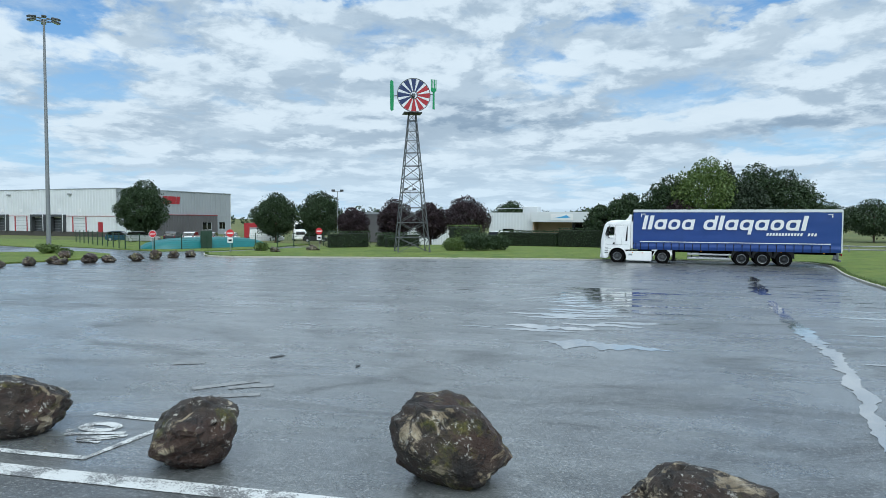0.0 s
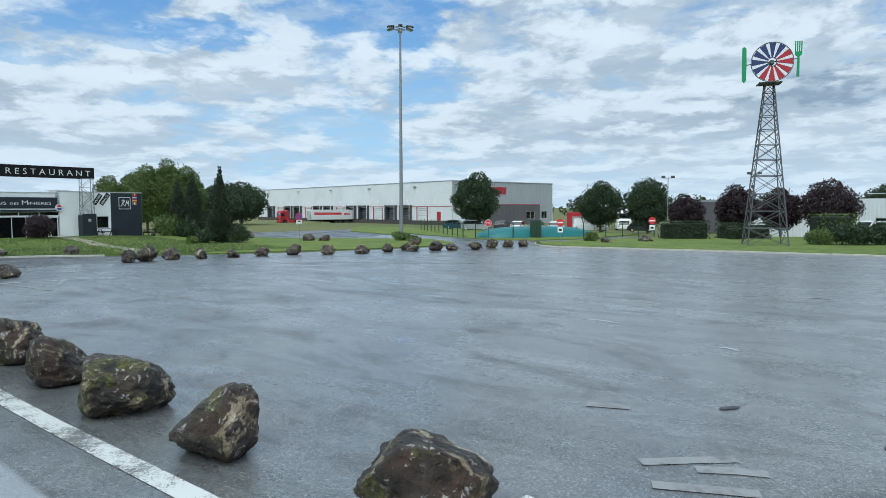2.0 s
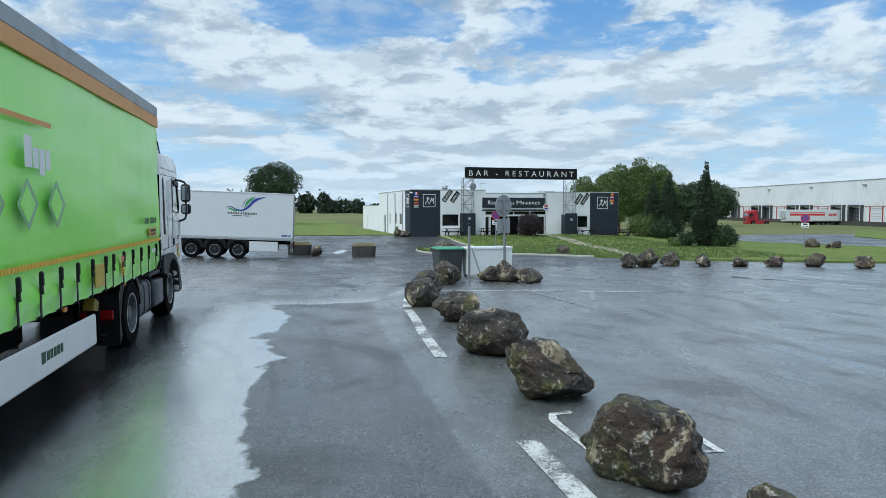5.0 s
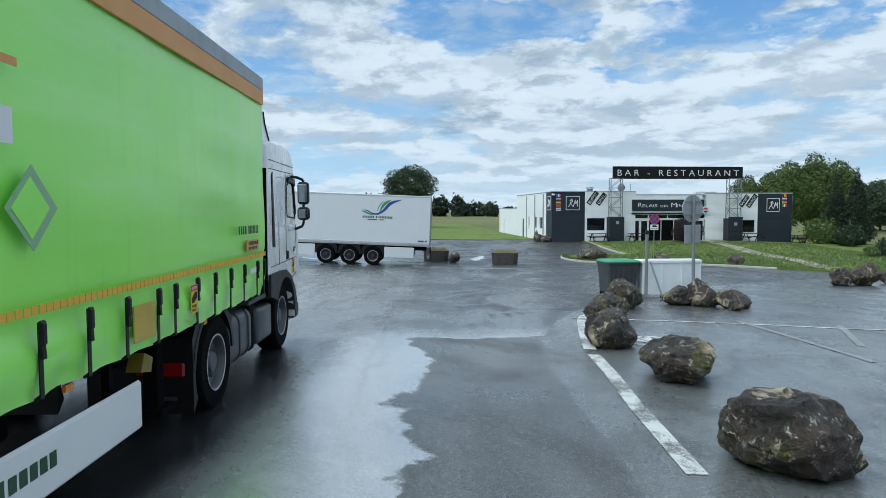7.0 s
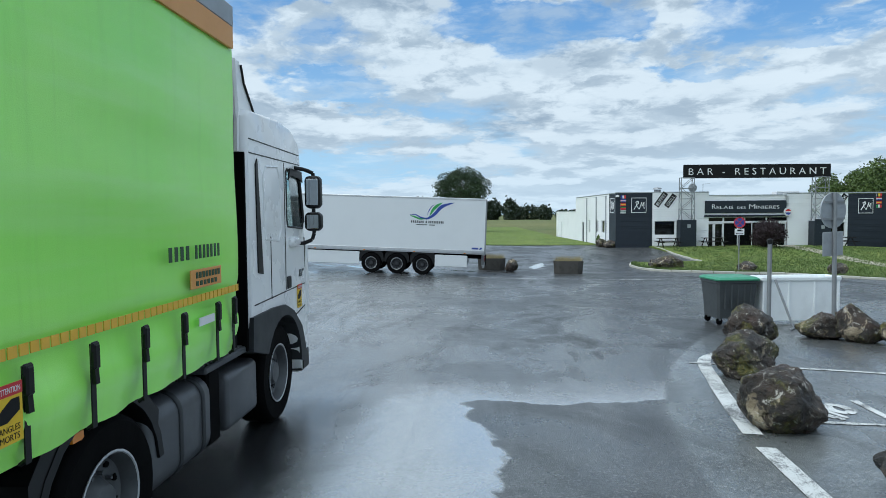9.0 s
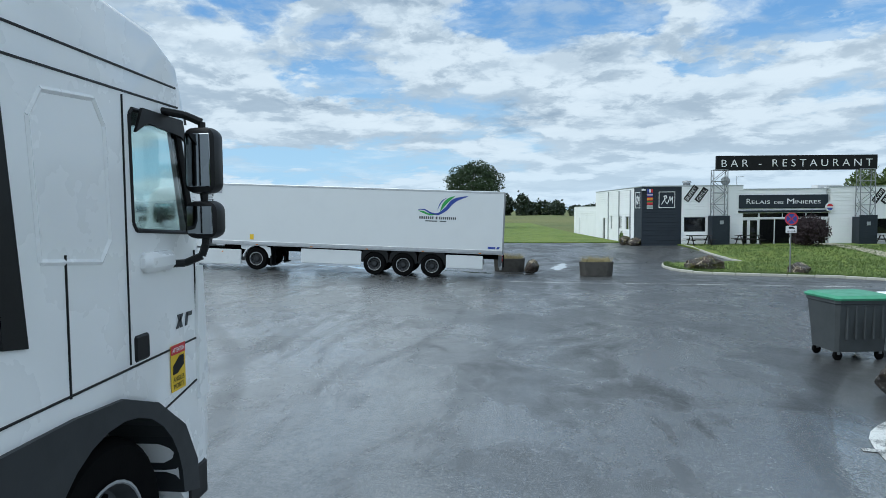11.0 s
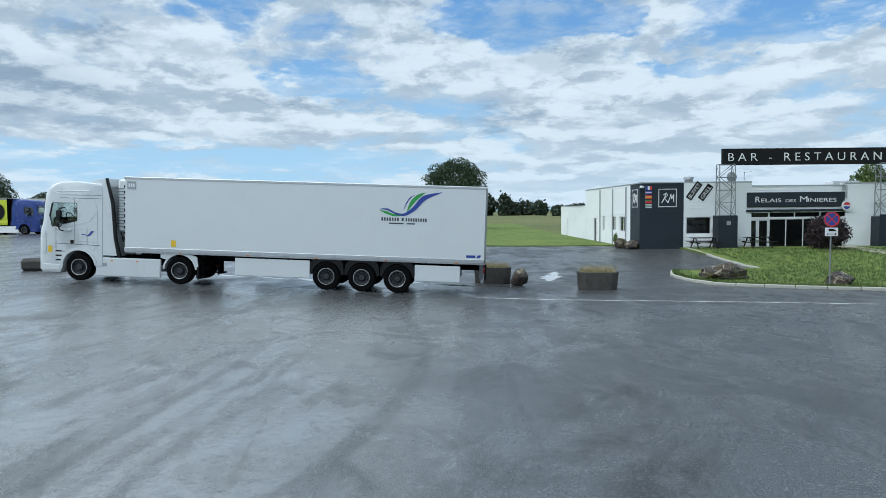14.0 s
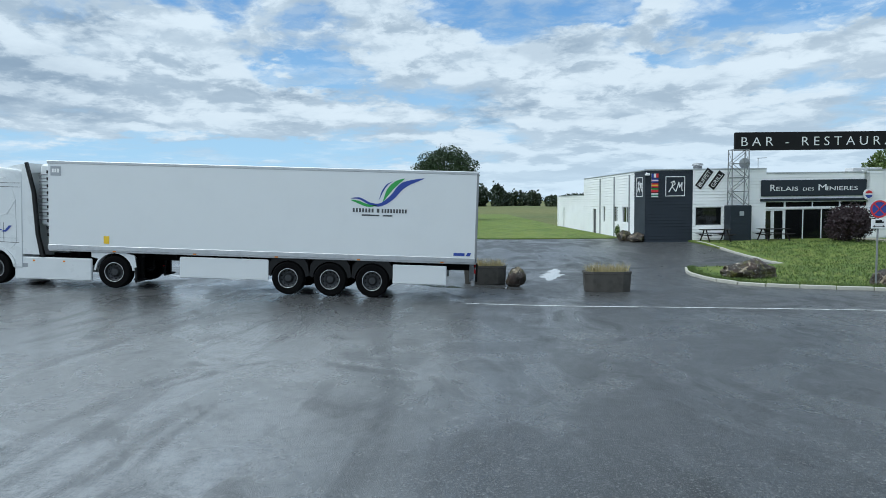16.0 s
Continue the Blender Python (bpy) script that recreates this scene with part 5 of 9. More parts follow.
SCANIA = [(0.0, 1.02), (0.0, 3.60), (0.12, 3.70), (0.95, 3.77), (1.62, 3.74), (2.08, 3.64), (2.32, 3.44), (2.40, 3.10), (2.50, 2.16), (2.60, 1.85), (2.62, 1.10), (2.62, 0.42), (2.52, 0.28), (1.72, 0.28), (1.60, 0.46), (1.56, 0.68), (1.44, 0.94), (1.22, 1.10), (0.95, 1.15), (0.68, 1.10), (0.46, 0.94), (0.36, 0.74), (0.30, 0.55), (0.02, 0.55)]


def arc(cx, cz, r, a0, a1, n=12):
    return [(cx + r * math.cos(radians(a0 + (a1 - a0) * i / n)), cz + r * math.sin(radians(a0 + (a1 - a0) * i / n))) for i in range(n + 1)]


WINDOWS = {0: [(1.17, 2.13), (1.16, 2.69), (1.19, 2.72), (1.64, 2.71), (1.80, 2.13), (1.77, 2.06), (1.20, 2.09)],
           1: [(1.01, 2.27), (1.01, 2.90), (1.04, 2.94), (1.95, 2.93), (2.07, 2.40), (1.99, 2.03)]}


def cut_window(me, outline, y):
    """Opens the flat cheeks of a cab along a convex outline."""
    bm = bmesh.new()
    bm.from_mesh(me)
    mid = Vector((sum(p[0] for p in outline) / len(outline), 0, sum(p[1] for p in outline) / len(outline)))
    flat = lambda f: all(abs(abs(v.co.y) - y) < 1e-4 for v in f.verts)
    edges = []
    for p, q in zip(outline, outline[1:] + outline[:1]):
        a, d = Vector((p[0], 0, p[1])), Vector((q[0] - p[0], 0, q[1] - p[1]))
        no = Vector((d.z, 0, -d.x)).normalized()
        edges.append((a, no if no.dot(mid - a) > 0 else -no))
    for a, no in edges:
        faces = [f for f in bm.faces if flat(f)]
        geom = list({e for f in faces for e in f.edges} | {v for f in faces for v in f.verts}) + faces
        bmesh.ops.bisect_plane(bm, geom=geom, plane_co=a, plane_no=no)
    hole = [f for f in bm.faces if flat(f) and all((Vector((f.calc_center_median().x, 0, f.calc_center_median().z)) - a).dot(no) > 0 for a, no in edges)]
    bmesh.ops.delete(bm, geom=hole, context="FACES")
    bm.to_mesh(me)
    bm.free()


def add_cab(lorry, profile, paint, x0, skirt=None, visor=True):
    """The cab, its rear at x0, with windows, doors, mirrors, lights and mudguards."""
    W = 2.48
    b = Build()
    cx, cz = 1.2, 2.1
    secs = []
    for y, k, back in ((-W / 2, 0.05, 0.30), (-W / 2 + 0.02, 0.02, 0.20), (-W / 2 + 0.08, 0.0, 0.11), (-W / 2 + 0.22, 0.0, 0.03), (0.0, 0.0, 0.0), (W / 2 - 0.22, 0.0, 0.03), (W / 2 - 0.08, 0.0, 0.11), (W / 2 - 0.02, 0.02, 0.20), (W / 2, 0.05, 0.30)):
        s = []
        for x, z in profile:
            d = Vector((cx - x, cz - z)).normalized() * k
            s.append((x0 + x + d.x - back * ease((x - 1.62) / 0.5), y, z + d.y))
        secs.append(s)
    b.loft(secs)
    k = len(profile)
    b.f = [f for i, f in enumerate(b.f) if i not in (3 * k + 7, 4 * k + 7)]  # the windscreen opening
    gl = WINDOWS[1 if profile is SCANIA else 0]
    lift = 0.33 if profile is SCANIA else 0.0
    shell = b.mesh("cab", paint, True)
    cut_window(shell, [(x0 + x, z) for x, z in gl], W / 2)
    body = part("cab", shell, None, lorry, "high-roofed lorry cab")
    part("cab_floor", Build().box(x0 + 0.1, x0 + 2.0, -1.12, 1.12, 1.2, 1.5 + lift), BLACK_PLASTIC, body)
    part("bunk_curtain", Build().box(x0 + 0.9, x0 + 0.95, -1.12, 1.12, 1.5 + lift, 2.9 + lift), GREY_PLASTIC, body)
    part("cab_ceiling", Build().box(x0 + 0.9, x0 + 1.8, -1.1, 1.1, 2.86 + lift, 2.92 + lift), GREY_PLASTIC, body)
    part("dashboard", Build().box(x0 + 1.82, x0 + 2.08, -1.08, 1.08, 1.5 + lift, 2.06 + lift, 0.05), BLACK_PLASTIC, body)
    part("steering_wheel", Build().tube([(x0 + 1.66 + 0.10 * math.cos(radians(a)), 0.62 + 0.23 * math.sin(radians(a)), 2.04 + lift + 0.19 * math.cos(radians(a))) for a in range(0, 361, 30)], 0.018, 6), BLACK_PLASTIC, body)
    for ys in (-0.6, 0.6):
        part("seat", Build().box(x0 + 1.0, x0 + 1.16, ys - 0.24, ys + 0.24, 1.5 + lift, 2.3 + lift, 0.05).box(x0 + 1.0, x0 + 1.5, ys - 0.24, ys + 0.24, 1.5 + lift, 1.68 + lift, 0.05), GREY_PLASTIC, body)
    front = max(p[0] for p in profile)
    for s in (-1, 1):
        ya, yb = s * (W / 2 - 0.02), s * (W / 2 + 0.006)
        # side window with quarter light
        part("side_window", Build().plate([(x0 + x, z) for x, z in gl], s * (W / 2 - 0.012), s * (W / 2 - 0.004)), CAB_GLASS, body, "clear cab side window").visible_shadow = False
        fr = Build()
        for p, q in zip(gl, gl[1:] + gl[:1]):
            fr.rod((x0 + p[0], yb - s * 0.008, p[1]), (x0 + q[0], yb - s * 0.008, q[1]), 0.013, None, 6)
        for p, q in ((gl[3], gl[4]),):
            fr.rod((x0 + p[0] + 0.02, yb - s * 0.02, p[1]), (x0 + q[0] + 0.02, yb - s * 0.02, q[1]), 0.032, None, 8)
        part("window_seal", fr, BLACK_PLASTIC, body)
        if skirt is None:
            part("wind_deflector", Build().plate([(x0 + gl[1][0] + 0.02, 2.60), (x0 + gl[2][0] + 0.06, 2.735), (x0 + gl[3][0] + 0.05, 2.725), (x0 + gl[3][0] + 0.09, 2.60), (x0 + gl[3][0] + 0.02, 2.63), (x0 + 1.3, 2.66)], s * (W / 2 + 0.012), s * (W / 2 + 0.028)), BLACK_PLASTIC, body, "dark wind deflector over the side window")
        # door joints
        j = Build()
        for p, q in (((1.10, 1.40), (1.10, 2.78 + lift)), ((0.05, 2.80 + lift), (1.68, 2.80 + lift)), ((1.84, 1.95 + lift), (1.84, 1.2)), ((0.12, 1.36), (1.86, 1.40)), ((0.62, 1.36), (0.62, 2.0)), ((1.38, 1.06), (1.84, 1.14)), ((0.05, 2.93 + lift), (1.66, 2.91 + lift))):
            j.rod((x0 + p[0], s * (W / 2 + 0.0005), p[1]), (x0 + q[0], s * (W / 2 + 0.0005), q[1]), 0.007, None, 5)
        part("door_joint", j, BLACK_PLASTIC, body)
        part("door_handle", Build().box(x0 + 1.14, x0 + 1.28, min(ya, s * (W / 2 + 0.012)), max(ya, s * (W / 2 + 0.012)), 1.40, 1.54, 0.012), BLACK_PLASTIC, body)
        # sleeper panel pressing
        if profile is DAF:
            pr = [(0.46, 1.98), (0.42, 2.58), (0.50, 2.70), (0.86, 2.72), (0.94, 2.60), (0.96, 2.05), (0.88, 1.95)]
            part("air_intake", Build().plate([(x0 + 0.22, 1.66), (x0 + 0.20, 2.70), (x0 + 0.25, 2.76), (x0 + 0.33, 1.95), (x0 + 0.36, 1.64)], ya, s * (W / 2 + 0.012)), BLACK_PLASTIC, body, "black air intake slot")
        else:
            pr = [(1.96, 3.36), (0.52, 3.42), (0.38, 3.22), (0.22, 2.72), (0.50, 2.28), (0.98, 2.14), (0.98, 3.05)]
            seam = Build()
            for p, q in (((0.22, 2.72), (0.20, 1.36)), ((0.20, 1.36), (0.42, 1.14)), ((0.22, 1.50), (0.98, 1.50)), ((1.0, 2.10), (1.9, 1.92))):
                seam.rod((x0 + p[0], s * (W / 2 + 0.0005), p[1]), (x0 + q[0], s * (W / 2 + 0.0005), q[1]), 0.006, None, 5)
            part("panel_joint", seam, GREY_SIGN, body)
        pb = Build()
        for p, q in zip(pr, pr[1:] + pr[:1]):
            pb.rod((x0 + p[0], s * (W / 2 - 0.006), p[1]), (x0 + q[0], s * (W / 2 - 0.006), q[1]), 0.016, None, 6)
        part("pressed_panel", pb, paint, body, smooth=True)
        # wheel arch lip
        if skirt is None:
            ring = [(x0 + 0.0, 0.94), (x0 + 0.02, 1.26), (x0 + 0.62, 1.27), (x0 + 1.0, 1.25), (x0 + 1.32, 1.14), (x0 + 1.62, 0.92), (x0 + 1.76, 0.66), (x0 + 1.78, 0.46)] + arc(x0 + 0.96, 0.52, 0.62, 0, 150)
        else:
            ring = arc(x0 + 0.95, 0.52, 0.64, 168, 10) + arc(x0 + 0.95, 0.52, 0.73, 10, 168)
        part("wheel_arch", Build().plate(ring, s * (W / 2 - 0.35), s * (W / 2 + 0.025)), ARCH_GREY if skirt is None else skirt, lorry, "moulded wheel arch")
        part("bumper_end", Build().box(x0 + 1.66, x0 + front - 0.28, min(s * (W / 2 - 0.2), s * (W / 2 + 0.012)), max(s * (W / 2 - 0.2), s * (W / 2 + 0.012)), 0.36, 0.62, 0.03), BLACK_PLASTIC if skirt is None else skirt, lorry)
        for k in range(3 if skirt is not None else 0):
            part("step", Build().box(x0 + 1.62, x0 + 1.86, min(s * (W / 2 - 0.1), s * (W / 2 + 0.008)), max(s * (W / 2 - 0.1), s * (W / 2 + 0.008)), 0.74 + 0.17 * k, 0.80 + 0.17 * k, 0.01), BLACK_PLASTIC, body, "cab entry step slot")
        # headlamp
        part("headlamp", Build().box(x0 + front - 0.16, x0 + front + 0.012, min(s * 0.68, s * 1.0), max(s * 0.68, s * 1.0), 0.72, 0.98, 0.05), LAMP_CLEAR, lorry)
        part("corner_vane", Build().plate([(x0 + front - 0.40, 1.02), (x0 + front - 0.26, 1.02), (x0 + front - 0.30, 1.85), (x0 + front - 0.38, 1.85)], s * (W / 2 - 0.08), s * (W / 2 + 0.02)), paint, body)
        # mirrors
        mx, my = x0 + 1.56, s * (W / 2 + 0.19)
        arm = part("mirror_arm", Build().tube([(mx - 0.06, s * (W / 2 - 0.02), 2.76), (mx, s * (W / 2 + 0.10), 2.74), (mx + 0.03, my, 2.70), (mx + 0.04, my, 2.0), (mx + 0.03, my - s * 0.02, 1.93), (mx, s * (W / 2 + 0.08), 1.89), (mx - 0.1, s * (W / 2 - 0.04), 1.89)], 0.022), BLACK_PLASTIC, lorry, smooth=True)
        part("mirror_housing", Build().pill(mx - 0.03, mx + 0.12, my - 0.095, my + 0.095, 2.29, 2.67, 0.06), BLACK_PLASTIC, arm, smooth=True)
        part("mirror_housing", Build().pill(mx - 0.03, mx + 0.12, my - 0.10, my + 0.10, 2.03, 2.25, 0.06), BLACK_PLASTIC, arm, smooth=True)
        part("mirror_base", Build().box(mx - 0.34, mx - 0.04, min(s * (W / 2 - 0.03), s * (W / 2 + 0.06)), max(s * (W / 2 - 0.03), s * (W / 2 + 0.06)), 1.86, 1.97, 0.03), paint, arm, smooth=True)
        part("mirror_glass", Build().box(mx - 0.034, mx - 0.027, my - 0.07, my + 0.07, 2.33, 2.63, 0.003), MIRROR, arm)
        part("mirror_glass", Build().box(mx - 0.034, mx - 0.027, my - 0.075, my + 0.075, 2.06, 2.22, 0.003), MIRROR, arm)
    # windscreen
    pa, pb = (profile[7][0] - 0.004, profile[7][1]), (profile[8][0] - 0.008, profile[8][1] + 0.04)
    d = Vector((pb[0] - pa[0], pb[1] - pa[1]))
    nrm = Vector((-d.y, d.x)).normalized()
    if nrm.x < 0:
        nrm = -nrm
    q = [(x0 + pa[0] + nrm.x * 0.006, pa[1] + nrm.y * 0.006), (x0 + pb[0] + nrm.x * 0.006, pb[1] + nrm.y * 0.006), (x0 + pb[0] - 0.02, pb[1]), (x0 + pa[0] - 0.02, pa[1])]
    part("windscreen", Build().plate(q, -1.02, 1.02), CAB_GLASS, body, "clear windscreen").visible_shadow = False
    if visor:
        part("sun_visor", Build().plate([(x0 + 2.0, 2.94 + lift), (x0 + 2.28, 2.82 + lift), (x0 + 2.29, 2.78 + lift), (x0 + 2.03, 2.85 + lift)], -1.0, 1.0), BLACK_PLASTIC, lorry, "dark sun visor over the windscreen")
    part("grille", Build().box(x0 + front - 0.05, x0 + front + 0.012, -0.85, 0.85, 1.08, 1.72, 0.02), BLACK_PLASTIC, lorry)
    for k in range(5):
        part("grille_bar", Build().box(x0 + front, x0 + front + 0.03, -0.82, 0.82, 1.12 + 0.12 * k, 1.16 + 0.12 * k, 0.008), paint if k % 2 else BLACK_PLASTIC, lorry)
    part("bumper", Build().box(x0 + front - 0.2, x0 + front + 0.02, -1.02, 1.02, 0.36, 0.68, 0.05), paint if skirt is not None else BLACK_PLASTIC, lorry)
    # roof and side air deflectors behind the cab
    if skirt is None:
        part("cab_back", Build().box(x0 - 0.03, x0 - 0.004, -1.225, 1.225, 0.95, 2.80, 0.008), CHASSIS, lorry, "black rear wall of the cab")
        part("intake_duct", Build().box(x0 - 0.12, x0 - 0.03, 0.5, 0.9, 1.2, 3.1, 0.03), CHASSIS, lorry)
    for s in (-1, 1) if skirt is not None else ():
        if profile is SCANIA:
            part("side_deflector", Build().plate([(x0 - 0.54, 1.0), (x0 + 0.01, 1.0), (x0 + 0.01, 3.66), (x0 - 0.1, 3.84), (x0 - 0.30, 2.98), (x0 - 0.41, 1.63)], s * 1.17, s * 1.225), paint, lorry, "side air deflector")
            part("deflector_edge", Build().plate([(x0 - 0.68, 0.96), (x0 - 0.55, 0.96), (x0 - 0.42, 1.63), (x0 - 0.31, 2.98), (x0 - 0.09, 3.90), (x0 - 0.16, 3.92), (x0 - 0.40, 2.99), (x0 - 0.52, 1.6)], s * 1.13, s * 1.235), BLACK_PLASTIC, lorry, "black rubber edge of the side deflector")
        else:
            part("side_deflector", Build().plate([(x0 - 0.42, 1.15), (x0 - 0.02, 1.1), (x0 - 0.02, 3.15), (x0 - 0.3, 3.1), (x0 - 0.4, 2.6)], s * 1.14, s * 1.20), paint, lorry, "side air deflector")
    top = profile[2][1]
    if profile is DAF:
        spoiler = [[(x0 + x, y * k, z) for x, z in ((-0.08, top - 0.1), (0.44, top - 0.03), (0.30, top + 0.10), (0.15, top + 0.26), (0.08, top + 0.43), (-0.08, top + 0.42))] for y, k in ((-1.16, 1), (-1.08, 1), (-0.5, 1), (0.5, 1), (1.08, 1), (1.16, 1))]
        part("roof_deflector", Build().loft(spoiler), paint, lorry, "tall roof air deflector")
        for s in (-1, 1):
            part("deflector_lip", Build().tube([(x0 - 0.06, s * 1.17, 2.80), (x0 - 0.05, s * 1.17, 3.10), (x0 - 0.08, s * 1.16, top + 0.42)], 0.025, 6), paint, lorry)
            part("deflector_gasket", Build().tube([(x0 + 0.10, s * 1.165, top + 0.40), (x0 + 0.16, s * 1.165, top + 0.25), (x0 + 0.44, s * 1.165, top - 0.02)], 0.014, 6), BLACK_PLASTIC, lorry)
    else:
        part("roof_deflector", Build().loft([[(x0 - 0.12, y, top - 0.1), (x0 + 0.75, y * 0.92, top + 0.02), (x0 + 0.35, y * 0.95, top + 0.13), (x0 - 0.12, y, top + 0.20)] for y in (-1.08, -0.5, 0.5, 1.08)]), paint, lorry, "low roof air deflector")
    return body


def add_tractor(lorry, x0, drive_x, skirt, rim):
    """Frame, tank, steps, wheels and mudguards below and behind the cab."""
    part("frame", Build().box(drive_x - 0.9, x0 + 2.1, -0.45, -0.35, 0.62, 0.92).box(drive_x - 0.9, x0 + 2.1, 0.35, 0.45, 0.62, 0.92), CHASSIS, lorry, "black steel frame rails")
    part("engine", Build().box(x0 + 0.3, x0 + 1.6, -0.35, 0.35, 0.5, 1.1, 0.06), CHASSIS, lorry)
    part("axle", Build().rod((x0 + 0.95, -0.95, 0.52), (x0 + 0.95, 0.95, 0.52), 0.07), CHASSIS, lorry)
    part("axle", Build().rod((drive_x, -0.9, 0.52), (drive_x, 0.9, 0.52), 0.1), CHASSIS, lorry)
    part("fifth_wheel", Build().box(drive_x - 0.5, drive_x + 0.5, -0.45, 0.45, 0.98, 1.1, 0.02), CHASSIS, lorry)
    for s in (-1, 1):
        add_wheel(lorry, x0 + 0.95, s * (1.06 if skirt is not None else 1.02), rim)
        add_wheel(lorry, drive_x, s * 1.06, rim)
        ring = arc(drive_x, 0.52, 0.60, 175, 5) + arc(drive_x, 0.52, 0.66, 5, 175)
        part("mudguard", Build().plate(ring, s * 0.75, s * 1.22), skirt if skirt is not None else BLACK_PLASTIC, lorry, "arched rear mudguard", True)
        if skirt is not None:
            part("mud_flap", Build().box(drive_x - 0.72, drive_x - 0.66, min(s * 0.75, s * 1.2), max(s * 0.75, s * 1.2), 0.2, 0.95, 0.01), BLACK_PLASTIC, lorry)
        part("tail_lamp", Build().box(drive_x - 0.705, drive_x - 0.66, min(s * 0.66, s * 1.14), max(s * 0.66, s * 1.14), 0.52, 0.67, 0.02), LAMP_RED, lorry)
        if skirt is None:
            y0, y1 = min(s * 0.5, s * 1.2), max(s * 0.5, s * 1.2)
            ta, tb = drive_x + 0.50, drive_x + 1.50
            tank = part("fuel_tank", Build().bar(ta, tb, y0, y1, 0.29, 0.93, 0.16, 0.045), TANK_GREY, lorry, "grey metal fuel tank with bands", True)
            for k in (0.42, 0.80):
                xx = ta + (tb - ta) * k
                part("band", Build().bar(xx, xx + 0.055, y0 - 0.012, y1 + 0.012, 0.278, 0.942, 0.17, 0.006), ARCH_GREY, tank, smooth=True)
            part("tank_cap", Build().lathe([(0, 0.92), (0.09, 0.92), (0.09, 0.99), (0, 1.0)], 14, "z"), BLACK_PLASTIC, tank, loc=(ta + 0.75, s * 0.95, 0))
            part("tank_foot", Build().rod((ta + 0.2, s * 1.0, 0.2), (ta + 0.2, s * 1.0, 0.3), 0.03).rod((ta + 0.62, s * 1.0, 0.2), (ta + 0.62, s * 1.0, 0.3), 0.02), CHASSIS, tank)
            box = part("battery_box", Build().bar(tb + 0.34, tb + 1.05, y0, y1, 0.33, 0.84, 0.07, 0.03), TANK_GREY, lorry, "grey smooth-sided battery box", True)
            part("catwalk", Build().box(tb - 0.1, tb + 1.0, y0, y1 if s > 0 else y1, 0.94, 1.0, 0.012), GREY_PLASTIC, lorry, "chequered step plate")
            for k in range(14):
                part("tread_bar", Build().box(tb - 0.06 + 0.075 * k, tb - 0.03 + 0.075 * k, y0 + 0.04, y1 - 0.04, 1.0, 1.008), STEEL, lorry)
            part("step_bracket", Build().box(tb + 0.05, tb + 0.28, y0 + 0.05, y1 - 0.12, 0.3, 0.94, 0.02), CHASSIS, lorry)
            # black housing behind the rear wheel
            gs = arc(drive_x, 0.52, 0.60, 90, 205) + [(drive_x - 0.66, 0.14), (drive_x - 0.67, 0.9), (drive_x - 0.52, 1.08), (drive_x - 0.3, 1.18), (drive_x, 1.2)]
            part("wheel_housing", Build().plate(gs, s * 0.15, s * 1.215), BLACK_PLASTIC, lorry, "black plastic housing over the rear wheel", True)
            part("housing_front", Build().plate(arc(drive_x, 0.52, 0.60, 90, 12) + [(drive_x + 0.62, 0.9), (drive_x + 0.4, 1.12), (drive_x, 1.2)], s * 0.55, s * 1.21), BLACK_PLASTIC, lorry, "black plastic housing over the rear wheel", True)
            part("flap_print", Build().box(drive_x - 0.68, drive_x - 0.672, min(s * 0.8, s * 1.05), max(s * 0.8, s * 1.05), 0.28, 0.32), GREY_PLASTIC, lorry)
        else:
            part("side_skirt", Build().box(drive_x + 0.74, x0 + 0.30, min(s * 1.12, s * 1.22), max(s * 1.12, s * 1.22), 0.20, 0.92, 0.03), skirt, lorry, "white side skirt below the cab")
            part("skirt_vent", Build().box(x0 - 0.15, x0 + 0.12, min(s * 1.2, s * 1.226), max(s * 1.2, s * 1.226), 0.58, 0.72, 0.01), GREY_SIGN, lorry)
            for k in (0.35, 0.75):
                xx = drive_x + 0.74 + (x0 - drive_x - 0.5) * k
                part("marker_lamp", Build().box(xx, xx + 0.07, min(s * 1.2, s * 1.226), max(s * 1.2, s * 1.226), 0.78, 0.83), LAMP_AMBER, lorry)
            part("fender_panel", Build().plate([(drive_x - 0.72, 0.7), (drive_x - 0.66, 1.06), (drive_x - 0.3, 1.16), (drive_x + 0.74, 1.14), (drive_x + 0.74, 0.98)] + arc(drive_x, 0.52, 0.63, 40, 168), s * 1.16, s * 1.215), skirt, lorry, "white panel over the rear wheel")
    part("gap_hose", Build().tube([(x0 - 0.1, 0.2, 1.9), (x0 - 0.25, 0.25, 1.5), (x0 - 0.45, 0.2, 1.45), (x0 - 0.55, 0.15, 1.8)], 0.02), BLACK_PLASTIC, lorry)


